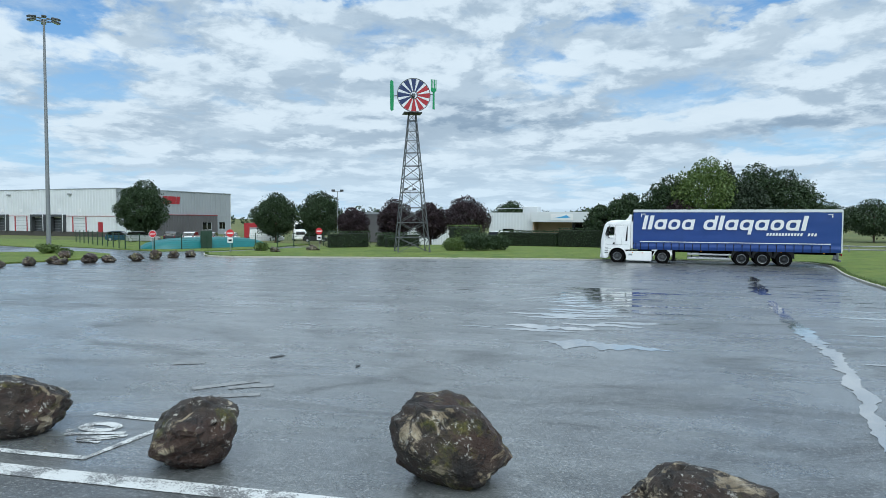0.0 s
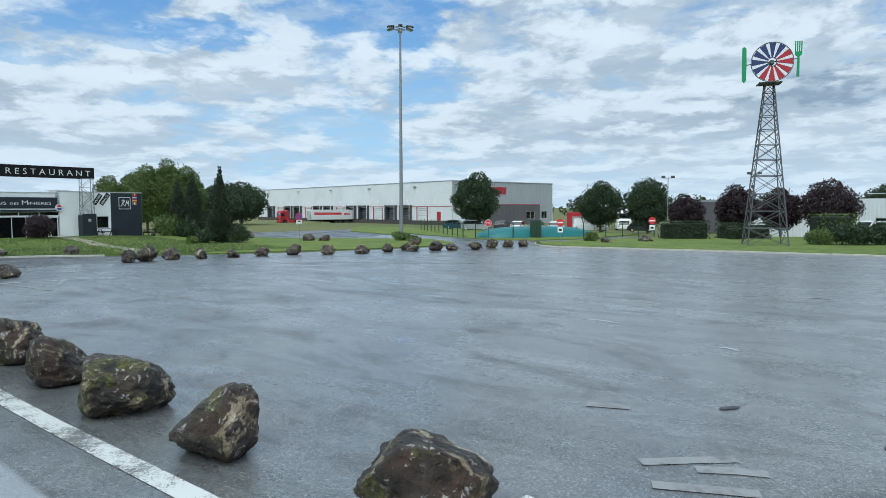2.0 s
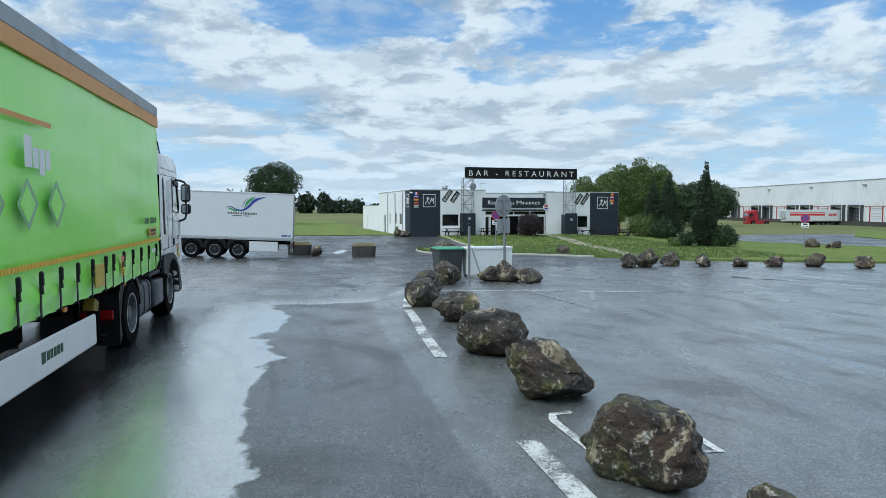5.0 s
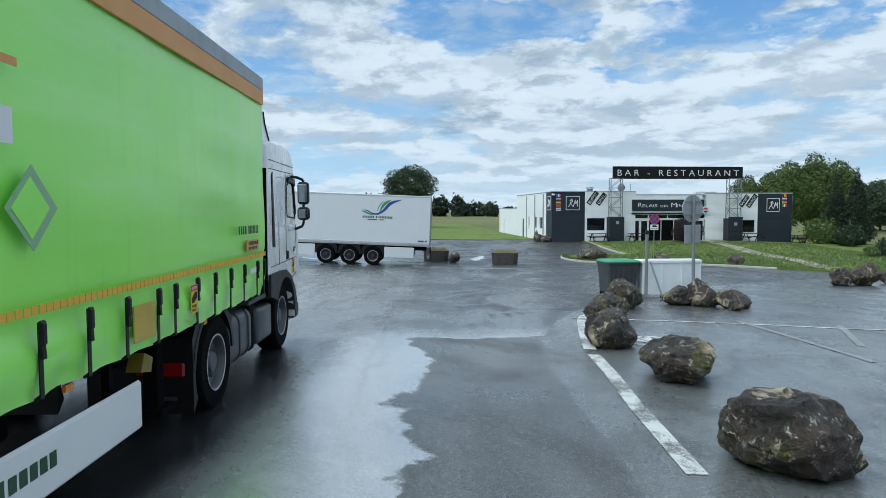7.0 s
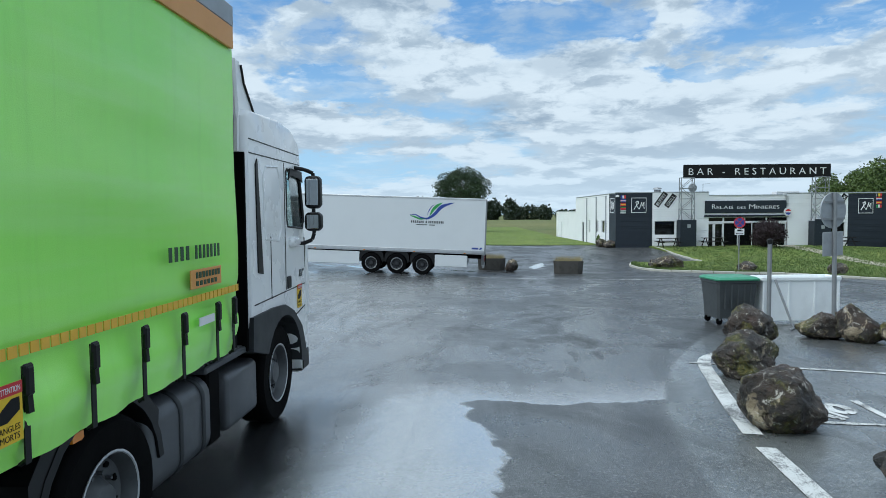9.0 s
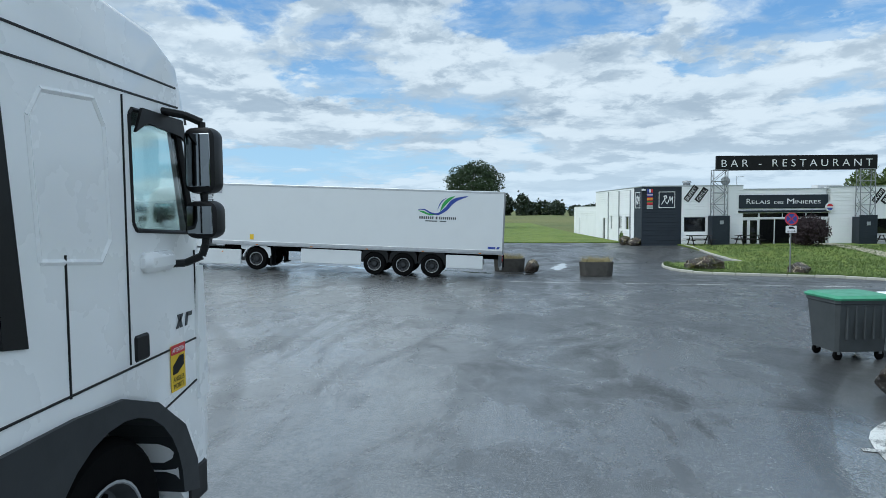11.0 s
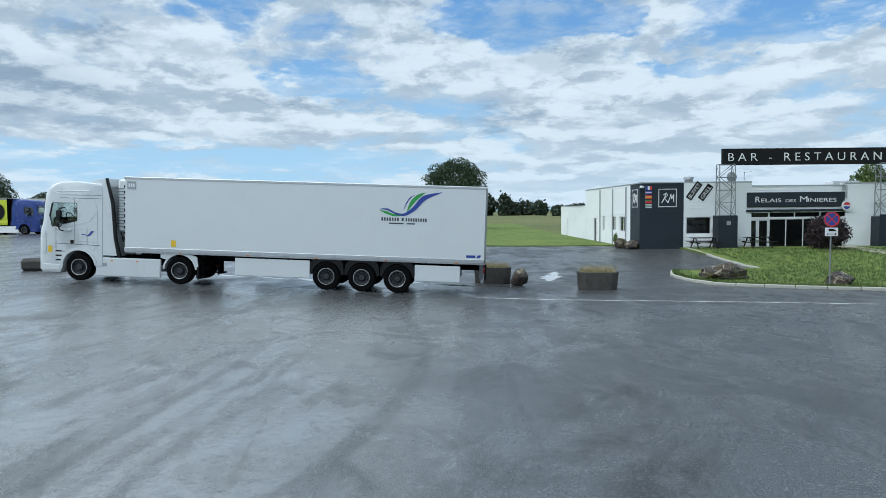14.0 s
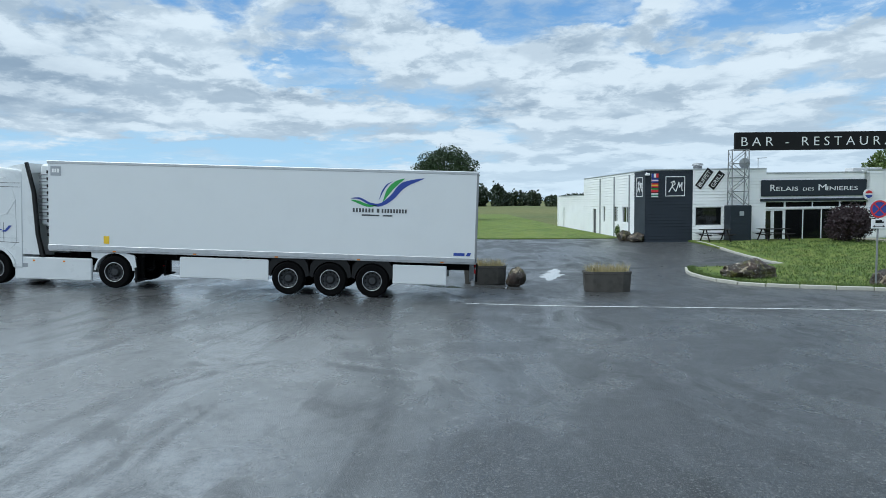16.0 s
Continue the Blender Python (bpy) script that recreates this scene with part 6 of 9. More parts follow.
def curtain_mesh(name, length, z0, z1, mat, strap_step, side, billow=0.03):
    """A tarpaulin side that sags a little between its straps."""
    nx, nz = int(length / 0.1), 44
    vs, fs = [], []
    for i in range(nx + 1):
        x = -length * i / nx
        for j in range(nz + 1):
            t = j / nz
            z = z0 + (z1 - z0) * t
            d = billow * noise.noise(Vector((x * 0.55, z * 0.8, side * 3.0))) + 0.008 * noise.noise(Vector((x * 2.2, z * 0.5, 7.0 + side)))
            hem = max(0.0, 1 - t * 4.5)
            wave = math.cos(2 * math.pi * (x + 0.01) / strap_step)
            # under the dashed seam the cloth dips in, bellies out between the straps and tucks in below the floor
            fold = -0.022 * math.sin(math.pi * min(1.0, hem / 0.42)) if hem < 0.42 else 0.034 * math.sin(math.pi * (hem - 0.42) / 0.42) if hem < 0.84 else -0.03 * (hem - 0.84) / 0.16
            d += fold * (0.75 + 0.5 * noise.noise(Vector((x * 1.3, 3.0, side)))) + hem * (0.03 * (1 - wave) * 0.5 - 0.012) + 0.02 * hem * noise.noise(Vector((x * 3.1, z * 1.2, 4.0 * side)))
            d += 0.012 * math.sin(z * 9 + x * 0.4) * math.exp(-((t - 0.5) / 0.4) ** 2) * noise.noise(Vector((x * 0.3, 2.0, side)))
            zz = z - hem * 0.003 * (1 - wave) * (1 if j == 0 else 0.5)
            vs.append((x, side * (1.275 + d), zz))
    k = nz + 1
    fs = [(i * k + j, i * k + j + 1, (i + 1) * k + j + 1, (i + 1) * k + j) for i in range(nx) for j in range(nz)]
    b = Build()
    b.add(vs, fs)
    me = b.mesh(name, mat, True)
    return me


STRAP = Build()
STRAP.box(-0.02, 0.02, -0.006, 0.002, -0.46, 0.0).rod((0.0, 0.0, -0.44), (0.0, 0.04, -0.47), 0.012)
STRAP_MESH = STRAP.mesh("strap", BLACK_PLASTIC)
BUCKLE_MESH = Build().box(-0.027, 0.027, -0.035, 0.0, -0.02, 0.12, 0.010).box(-0.034, 0.034, -0.028, -0.005, 0.07, 0.13, 0.010).plate([(-0.03, -0.1), (-0.012, -0.1), (0.0, 0.06), (-0.02, 0.06)], -0.018, 0.018, "yz").mesh("buckle", BLACK_PLASTIC)


def add_trailer(lorry, kind, cloth=None, axles=(-7.7, -9.05, -10.4), rail=None, panels=(), rim="grey", straps=True):
    """A 13.6 m semi-trailer: frame, body or curtains, axles, guards, lamps."""
    L = 13.6
    part("trailer_frame", Build().box(-L + 0.2, -0.3, -0.55, -0.42, 0.88, 1.16).box(-L + 0.2, -0.3, 0.42, 0.55, 0.88, 1.16), CHASSIS, lorry, "black trailer frame rails")
    for k in range(12):
        part("cross_member", Build().box(-1.0 - k * 1.05, -0.92 - k * 1.05, -1.2, 1.2, 1.02, 1.14), CHASSIS, lorry)
    edge, low = (1.19, 0.98) if kind == "curtain" else (1.26, 1.16)
    part("load_floor", Build().box(-L, 0, -edge, edge, 1.14, 1.24, 0.015), CHASSIS if kind == "curtain" else ALUMINIUM, lorry, "trailer floor edge")
    for x in axles:
        part("axle", Build().rod((x, -1.0, 0.52), (x, 1.0, 0.52), 0.08), CHASSIS, lorry)
        for s in (-1, 1):
            add_wheel(lorry, x, s * 1.08, rim)
            ring = arc(x, 0.52, 0.56, 175, 5, 10) + [(x + 0.66, 0.62), (x + 0.62, 0.98), (x + 0.5, 1.13), (x - 0.5, 1.13), (x - 0.62, 0.98), (x - 0.66, 0.62)]
            part("mudguard", Build().plate(ring, s * 0.80, s * 1.22), BLACK_PLASTIC, lorry)
    part("running_gear", Build().box(axles[2] - 0.55, axles[0] + 0.55, -0.82, 0.82, 0.62, 1.13, 0.03).box(-6.6, -4.6, -0.7, 0.7, 0.6, 1.1, 0.03), CHASSIS, lorry, "dark suspension and air tanks")
    for s in (-1, 1):
        part("landing_leg", Build().box(-2.95, -2.8, s * 0.95 - 0.07, s * 0.95 + 0.07, 0.3, 1.15, 0.01).box(-3.05, -2.7, s * 0.95 - 0.15, s * 0.95 + 0.15, 0.26, 0.32, 0.01), CHASSIS, lorry)
        for xa, xb, za, zb, mat, lab in panels:
            part("side_guard", Build().box(xb, xa, min(s * 1.19, s * 1.235), max(s * 1.19, s * 1.235), za, zb, 0.02), mat, lorry, lab)
            for xx in (xa - 0.3, xb + 0.3):
                part("guard_bracket", Build().box(xx - 0.03, xx + 0.03, s * 1.1 - 0.03, s * 1.1 + 0.03, za + 0.1, 1.1), CHASSIS, lorry)
        part("tail_lamp", Build().box(-L - 0.03, -L + 0.05, min(s * 0.65, s * 1.2), max(s * 0.65, s * 1.2), 0.85, 0.99, 0.02), LAMP_RED, lorry)
        for k in range(5):
            part("marker_lamp", Build().box(-2.2 - k * 2.6, -2.1 - k * 2.6, s * (edge + 0.002) - 0.012, s * (edge + 0.002) + 0.012, low, low + 0.05), LAMP_AMBER, lorry)
    part("rear_bumper", Build().box(-L + 0.02, -L + 0.14, -1.2, 1.2, 0.45, 0.6, 0.02).box(-L + 0.05, -L + 0.2, -0.5, -0.4, 0.5, 1.0).box(-L + 0.05, -L + 0.2, 0.4, 0.5, 0.5, 1.0), STEEL, lorry, "rear under-run bar")
    if kind == "curtain":
        part("front_wall", Build().box(-0.06, 0.0, -1.25, 1.25, 1.24, 3.95, 0.02), CHASSIS, lorry)
        part("rear_doors", Build().box(-L, -L + 0.06, -1.26, 1.26, 1.24, 3.95, 0.02), GREY_SIGN, lorry)
        part("trailer_roof", Build().box(-L, 0, -1.24, 1.24, 3.94, 3.99, 0.02), PANEL_WHITE, lorry)
        for s in (-1, 1):
            part("curtain", curtain_mesh("curtain", L - 0.06, 1.06, 3.82, cloth, 0.545, s), None, lorry, "taut lorry curtain with soft folds")
            part("roof_rail", Build().box(-L, 0.01, min(s * 1.24, s * 1.30), max(s * 1.24, s * 1.30), 3.80, 4.0, 0.02), rail or STEEL, lorry, "roof rail over the curtain")
            part("corner_post", Build().box(-0.05, 0.02, min(s * 1.2, s * 1.262), max(s * 1.2, s * 1.262), 1.06, 3.9, 0.01), CHASSIS, lorry)
            part("corner_post", Build().box(-L - 0.02, -L + 0.06, min(s * 1.2, s * 1.285), max(s * 1.2, s * 1.285), 1.06, 3.9, 0.01), rail or STEEL, lorry)
            if straps:
                for xs in [-0.21, -0.54, -1.12, -1.65, -2.18, -2.70, -3.24, -3.60] + [-4.16 - 0.545 * k for k in range(17)]:
                    st = part("strap", STRAP_MESH, None, lorry, "black curtain strap", loc=pose(xs, s * 1.318, 1.53, 0, 0, 0 if s < 0 else 180))
                    part("buckle", BUCKLE_MESH, None, st, loc=(0, 0, -0.12))
    else:
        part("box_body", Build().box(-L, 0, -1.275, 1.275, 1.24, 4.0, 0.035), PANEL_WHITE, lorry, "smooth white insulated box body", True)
        for s in (-1, 1):
            part("edge_rail", Build().box(-L, 0, min(s * 1.26, s * 1.285), max(s * 1.26, s * 1.285), 3.90, 3.985, 0.008), ALUMINIUM, lorry, "thin metal edge rail")
            part("edge_rail", Build().box(-L, 0, min(s * 1.26, s * 1.29), max(s * 1.26, s * 1.29), 1.20, 1.34, 0.008), ALUMINIUM, lorry, "thin metal edge rail")
            part("corner_post", Build().box(-L - 0.02, -L + 0.05, min(s * 1.2, s * 1.29), max(s * 1.2, s * 1.29), 1.2, 3.95, 0.01), STEEL, lorry)
        part("cooling_unit", Build().box(0.0, 0.42, -1.0, 1.0, 1.9, 3.9, 0.08), PANEL_WHITE, lorry, "pale cooling unit on the front wall", True)
        for k in range(14):
            part("louvre", Build().box(0.05, 0.44, -1.02, 1.02, 2.1 + 0.11 * k, 2.13 + 0.11 * k), STEEL, lorry)


def bars(parent, m, items, mat, name="print_bar", label=""):
    """Plain bars for print that is not lettered: x, y, width, height, slant."""
    for x, y, w, h, s in items:
        part(name, Build().plate([(x, y), (x + w, y), (x + w + s, y + h), (x + s, y + h)], 0.0, 0.004, "xy"), mat, parent, label, loc=m)


RIGHT = lambda x, z, off=1.31: pose(x, -off, z, 90, 0, 0)  # on the right side: x runs forward
LEFT = lambda x, z, off=1.31: pose(x, off, z, 90, 0, 180)  # on the left side: x runs backward


def warning_sticker(parent, m):
    """Yellow and black blind-spot sticker."""
    s = part("warning_sticker", Build().box(0, 0.17, 0, 0.27, 0, 0.003), INK_YELLOW, parent, "yellow blind-spot warning sticker with black lettering", loc=m)
    part("band", Build().box(0.0, 0.17, 0.215, 0.27, 0.003, 0.005), INK_RED, s)
    letter(s, "ATTENTION", 0.14, 0.028, INK_WHITE, pose(0.015, 0.228, 0.006), extrude=0.0005)
    letter(s, "ANGLES", 0.13, 0.03, INK_BLACK, pose(0.02, 0.055, 0.004), extrude=0.0005)
    letter(s, "MORTS", 0.12, 0.03, INK_BLACK, pose(0.025, 0.015, 0.004), extrude=0.0005)
    part("pictogram", Build().plate([(0.02, 0.10), (0.07, 0.10), (0.15, 0.14), (0.15, 0.2), (0.1, 0.2), (0.02, 0.15)], 0.003, 0.005, "xy"), INK_BLACK, s)


INK_PANEL = surface("faded_yellow_panel", (0.55, 0.40, 0.07), 0.5, 0, 0.4, 3)
INK_CHOCK = surface("dirty_yellow_plastic", (0.24, 0.18, 0.02), 0.5, 0, 0.5, 5)
# green curtain lorry beside the lane
green = thing("lorry", pose(-21.15, -1.56, -0.13, 0, 0, 180), "articulated lorry with a bright green curtain trailer and white cab", "lorry", "parked lorries")
add_trailer(green, "curtain", GREEN_CURTAIN, (-7.6, -8.95, -10.3), GREY_SIGN, [(-3.75, -6.9, 0.40, 0.80, INK_WHITE, "white side guard panel")])
add_cab(green, DAF, PAINT_WHITE, 0.40)
add_tractor(green, 0.40, -1.90, None, "grey")
for s, place in ((-1, RIGHT), (1, LEFT)):
    part("top_band", Build().box(-13.5, -0.05, min(s * 1.285, s * 1.312), max(s * 1.285, s * 1.312), 3.62, 3.80), INK_ORANGE, green, "orange band along the curtain top")
    dash = Build().box(-0.03, 0.03, s * 1.312 - 0.003, s * 1.312 + 0.003, 1.575, 1.63).mesh("dash", INK_DASH)
    for k in range(180):
        part("dash", dash, None, green, "amber dash along the curtain", loc=(-0.1 - 0.074 * k, 0, 0))
bars(green, RIGHT(-1.31, 1.90, 1.325), [(0.0 + 0.085 * k, 0, 0.045, 0.10, 0) for k in range(4)] + [(0.40 + 0.066 * k, 0, 0.034, 0.10, 0) for k in range(7)], INK_DARKGREEN, label="dark green bar of a code")
pl = part("code_plate", Build().box(-0.98, -0.44, -1.322, -1.312, 1.68, 1.82, 0.003), INK_ORANGE, green, "orange plate with small dark print")
bars(pl, RIGHT(-0.94, 1.69, 1.3225), [(0.04 + 0.055 * k, 0.065, 0.035, 0.045, 0) for k in range(8)] + [(0.04 + 0.065 * k, 0.01, 0.04, 0.035, 0) for k in range(6)], INK_DARKGREEN)
warning_sticker(green, RIGHT(-2.93, 1.21, 1.345))
pl = part("yellow_panel", Build().box(-4.08, -3.70, -1.34, -1.325, 1.16, 1.45, 0.004), INK_PANEL, green, "plain yellow panel on the curtain hem")
part("brand_tag", Build().box(-0.88, -0.62, -1.335, -1.325, 1.40, 1.46), INK_WHITE, green)
bars(green, RIGHT(-6.1, 3.0 - 0.45, 1.335), [(0.0, 0, 0.17, 0.3, 0), (0.2, 0, 0.13, 0.2, 0), (0.36, -0.06, 0.13, 0.26, 0), (0.52, 0, 0.12, 0.2, 0)], INK_WHITE, label="white block of a company mark")
bars(green, RIGHT(-6.9, 2.98, 1.335), [(0.0, 0, 1.5, 0.05, 0)], INK_ORANGE, label="orange stroke of a company mark")
for k in range(3):
    part("diamond_mark", Build().plate([(-5.3 - 0.75 * k, 1.95), (-5.05 - 0.75 * k, 2.2), (-5.3 - 0.75 * k, 2.45), (-5.55 - 0.75 * k, 2.2)], -1.336, -1.331), surface("pale_green_print", (0.30, 0.50, 0.28), 0.5), green, "pale green diamond outline")
    part("diamond_core", Build().plate([(-5.32 - 0.75 * k, 2.02), (-5.14 - 0.75 * k, 2.2), (-5.32 - 0.75 * k, 2.38), (-5.50 - 0.75 * k, 2.2)], -1.341, -1.336), GREEN_CURTAIN, green)
bars(green, RIGHT(-5.6, 0.56, 1.237), [(0.0, 0, 0.1, 0.12, 0)] + [(0.14 + 0.1 * k, 0.01, 0.07, 0.1, 0) for k in range(5)], INK_DARKGREEN, label="dark bar of a maker's mark")
warning_sticker(green, RIGHT(0.30 + 1.60, 1.14, 1.245))
bars(green, RIGHT(0.30 + 1.68, 1.50, 1.242), [(0, 0, 0.03, 0.08, 0.06), (0.05, 0, 0.03, 0.08, -0.03), (0.11, 0, 0.025, 0.08, 0.02), (0.13, 0.055, 0.07, 0.025, 0.005)], GREY_PLASTIC, label="dark badge stroke")
bars(green, RIGHT(0.30 + 1.45, 1.88, 1.242), [(0.06 * k, 0, 0.045, 0.05, 0.01) for k in range(3)], GREY_SIGN, label="grey badge")
part("wheel_chock", Build().plate([(-3.60, 0.82), (-3.40, 0.78), (-3.36, 0.90), (-3.52, 0.97)], -1.16, -1.03), INK_CHOCK, green, "yellow wheel chock in its holder")

# white refrigerated lorry across the far side
tilt = math.degrees(math.atan2(0.57, 13.6))
white = thing("lorry", pose(-50.58, -11.9, -0.565, 0, 0, -90) @ pose(0, 0, 0, 0, -tilt, 0), "articulated lorry with a smooth white refrigerated trailer", "lorry", "parked lorries")
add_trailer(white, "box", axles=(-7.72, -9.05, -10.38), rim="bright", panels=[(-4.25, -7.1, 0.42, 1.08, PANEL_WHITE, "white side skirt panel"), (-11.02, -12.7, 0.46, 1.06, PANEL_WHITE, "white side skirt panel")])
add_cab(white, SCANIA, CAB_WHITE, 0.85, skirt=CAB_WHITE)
add_tractor(white, 0.85, -2.12, CAB_WHITE, "bright")
for s, place in ((1, LEFT), (-1, RIGHT)):
    base = place(9.7 if s > 0 else -12.0, 2.55, 1.278)
    if s > 0:
        base = LEFT(-9.7, 2.55, 1.278)
    base = LEFT(-9.66, 2.55, 1.278) if s > 0 else RIGHT(-11.9, 2.55, 1.278)
    for nm, mat, mid, wide in (("blue swoosh of a company mark", INK_BLUE, [(0.0, 0.53), (0.3, 0.53), (0.62, 0.38), (0.95, 0.36), (1.3, 0.60), (1.65, 0.98), (2.28, 1.20)], (0.01, 0.06, 0.07, 0.10, 0.15, 0.18, 0.01)),
                               ("green leaf of a company mark", INK_GREEN, [(1.02, 0.46), (1.2, 0.80), (1.42, 1.03), (1.68, 1.18)], (0.01, 0.15, 0.14, 0.01)),
                               ("blue hairline of a company mark", INK_BLUE, [(0.90, 0.52), (1.0, 0.78), (1.14, 0.98), (1.30, 1.08)], (0.01, 0.045, 0.04, 0.01)),
                               ("green leaf of a company mark", INK_GREEN, [(0.02, 0.48), (0.25, 0.42), (0.55, 0.32), (0.85, 0.33)], (0.01, 0.09, 0.08, 0.01))):
        line = smooth_line(mid, 6)
        up_side, low_side = [], []
        for k, p in enumerate(line):
            a, c = line[max(0, k - 1)], line[min(len(line) - 1, k + 1)]
            d = Vector((c[0] - a[0], c[1] - a[1])).normalized()
            f = k / (len(line) - 1) * (len(wide) - 1)
            q = min(int(f), len(wide) - 2)
            h = 0.5 * (wide[q] + (wide[q + 1] - wide[q]) * (f - q))
            up_side.append((p[0] - d.y * h, p[1] + d.x * h))
            low_side.append((p[0] + d.y * h, p[1] - d.x * h))
        ribbon = Build()
        pts = [(*p, 0.004) for pair in zip(up_side, low_side) for p in pair]
        ribbon.add(pts, [(2 * k, 2 * k + 1, 2 * k + 3, 2 * k + 2) for k in range(len(line) - 1)])
        part("logo_stroke", ribbon, mat, white, nm, loc=base)
    bars(white, base, [(0.08 + 0.098 * k, 0.11, 0.06, 0.12, 0) for k in range(7)] + [(0.83, 0.11, 0.08, 0.12, 0)] + [(0.98 + 0.09 * k, 0.11, 0.055, 0.12, 0) for k in range(9)] + [(0.36, 0.0, 0.55, 0.045, 0), (1.02, 0.0, 0.3, 0.045, 0)], GREY_PLASTIC, label="dark bar of a company name")
bars(white, LEFT(-0.12, 3.52, 1.279), [(0, 0, 0.34, 0.3, 0)], GREY_SIGN, label="small grey class plate")
bars(white, LEFT(-0.12, 3.52, 1.284), [(0.05 + 0.085 * k, 0.1, 0.06, 0.12, 0) for k in range(3)], INK_WHITE)
bars(white, LEFT(-12.9, 1.4, 1.279), [(0, 0, 0.34, 0.09, 0), (0.38, 0, 0.12, 0.1, 0.05)], INK_BLUE, label="small blue maker's mark")
part("marker_plate", Build().box(-2.0, -1.82, 1.279, 1.284, 1.42, 1.66), INK_YELLOW, white, "small yellow and black plate")
part("marker_plate", Build().box(2.84, 3.0, 1.242, 1.25, 1.06, 1.30), INK_YELLOW, white, "small yellow and black plate")
bars(white, LEFT(1.68, 1.64, 1.243), [(0, 0.10, 0.14, 0.035, 0.02), (0.14, 0.06, 0.14, 0.05, 0.06), (0.24, 0.10, 0.10, 0.16, 0.14)], INK_BLUE, label="small blue swoosh on the cab")
for k in range(10):
    part("rivet_strip", Build().box(-0.03, 0.012, 1.27, 1.284, 1.6 + 0.22 * k, 1.7 + 0.22 * k), BLACK_PLASTIC, white)
part("rear_light_bar", Build().box(-13.66, -13.6, 0.9, 1.25, 0.6, 1.15, 0.01), CHASSIS, white)

# blue curtain lorry at the north kerb
blue = thing("lorry", pose(2.55, 52.35, -1.24, 0, 0, 173.2) @ pose(0, 0, 0, 0, 0, 0), "articulated lorry with a dark blue curtain trailer and white cab", "lorry", "parked lorries")
add_trailer(blue, "curtain", BLUE_CURTAIN, (-7.4, -8.74, -10.1), PANEL_WHITE, [(-3.8, -6.75, 0.42, 0.55, ALUMINIUM, "bright guard rail"), (-3.8, -6.75, 0.72, 0.84, ALUMINIUM, "bright guard rail")], "bright")
add_cab(blue, DAF, PAINT_WHITE, 0.2, skirt=PAINT_WHITE)
add_tractor(blue, 0.2, -2.07, PAINT_WHITE, "grey")
word1, word2 = (0.26, 0.28, 0.82, 0.8, 0.82), (0.86, 0.28, 0.82, 0.84, 0.84, 0.82, 0.84, 0.28)
xx = 0.62
for word in (word1, word2):
    for k, wd in enumerate(word):
        tall = 1.02 if wd < 0.3 or (word is word2 and k == 0) else 0.74
        drop = 0.28 if word is word2 and k == 3 else 0.0
        m = LEFT(-xx, 2.55, 1.335)
        lean = lambda p: (p[0] + 0.2 * p[1], p[1])
        if wd > 0.3:
            # a slanted ring, some with a stem
            ring = Build()
            n = 28
            out, inn = [], []
            for q in range(n):
                a = 2 * math.pi * q / n
                cx, cz = math.cos(a), math.sin(a)
                cx, cz = math.copysign(abs(cx) ** 0.75, cx), math.copysign(abs(cz) ** 0.75, cz)
                out.append((wd * (0.5 + 0.5 * cx), 0.37 + 0.37 * cz))
                inn.append((wd * (0.5 + 0.24 * cx), 0.37 + 0.19 * cz))
            ring.add([(*lean(p), 0.004) for p in out + inn], [(q, (q + 1) % n, n + (q + 1) % n, n + q) for q in range(n)])
            part("logo_ring", ring, INK_WHITE, blue, "white slanted ring of a company mark", loc=m)
            if tall > 0.8 or drop or k in (2, 4, 6):
                a, c = (0.0, tall) if not drop else (-0.30, 0.70)
                part("logo_stem", Build().plate([lean((wd - 0.22, a)), lean((wd, a)), lean((wd, max(c, 0.72))), lean((wd - 0.22, max(c, 0.72)))], 0.004, 0.008, "xy"), INK_WHITE, blue, loc=m)
        else:
            part("logo_block", Build().plate([lean(p) for p in ((0, 0), (wd, 0), (wd, tall), (0, tall))], 0, 0.004, "xy"), INK_WHITE, blue, "white slanted block of a company mark", loc=m)
        xx += wd + 0.14
    xx += 0.5
bars(blue, LEFT(-8.95, 2.18, 1.33), [(0.19 * k, 0, 0.13, 0.19, 0.04) for k in range(12)] + [(2.55 + 0.2 * k, 0, 0.13, 0.19, 0.04) for k in range(3)], INK_WHITE, label="small white bar of print")
bars(blue, LEFT(-0.5, 1.62, 1.33), [(0, 0, 12.4, 0.05, 0)], INK_WHITE, label="thin white line along the curtain")
for k, m in enumerate((LEFT(-0.55, 3.45, 1.33), LEFT(-12.7, 3.45, 1.33))):
    bars(blue, m, [(0, 0.2, 0.3, 0.05, 0), (0 if k == 0 else 0.25, 0, 0.05, 0.2, 0)], INK_WHITE)

# two lorries far down the park
ld = thing("lorry", pose(-95.2, -49.7, gz(-95, -50), 0, 0, 90), "lorry with a yellow curtain trailer and blue cab", "lorry", "parked lorries")
add_trailer(ld, "curtain", YELLOW_CURTAIN, (-7.6, -8.95, -10.3), STEEL, straps=False)
add_cab(ld, SCANIA, BLUE_PAINT, 0.85, skirt=BLUE_PAINT)
add_tractor(ld, 0.85, -2.1, PAINT_WHITE, "bright")
part("logo_block", Build().plate(arc(-1.2, 2.5, 0.95, -90, 90) + [(-2.1, 3.45), (-2.1, 1.55)], -1.335, -1.325), INK_BLACK, ld, "black half-round company mark")
part("logo_slot", Build().plate(arc(-1.25, 2.5, 0.4, -90, 90) + [(-1.55, 2.9), (-1.55, 2.1)], -1.34, -1.335), YELLOW_CURTAIN, ld)
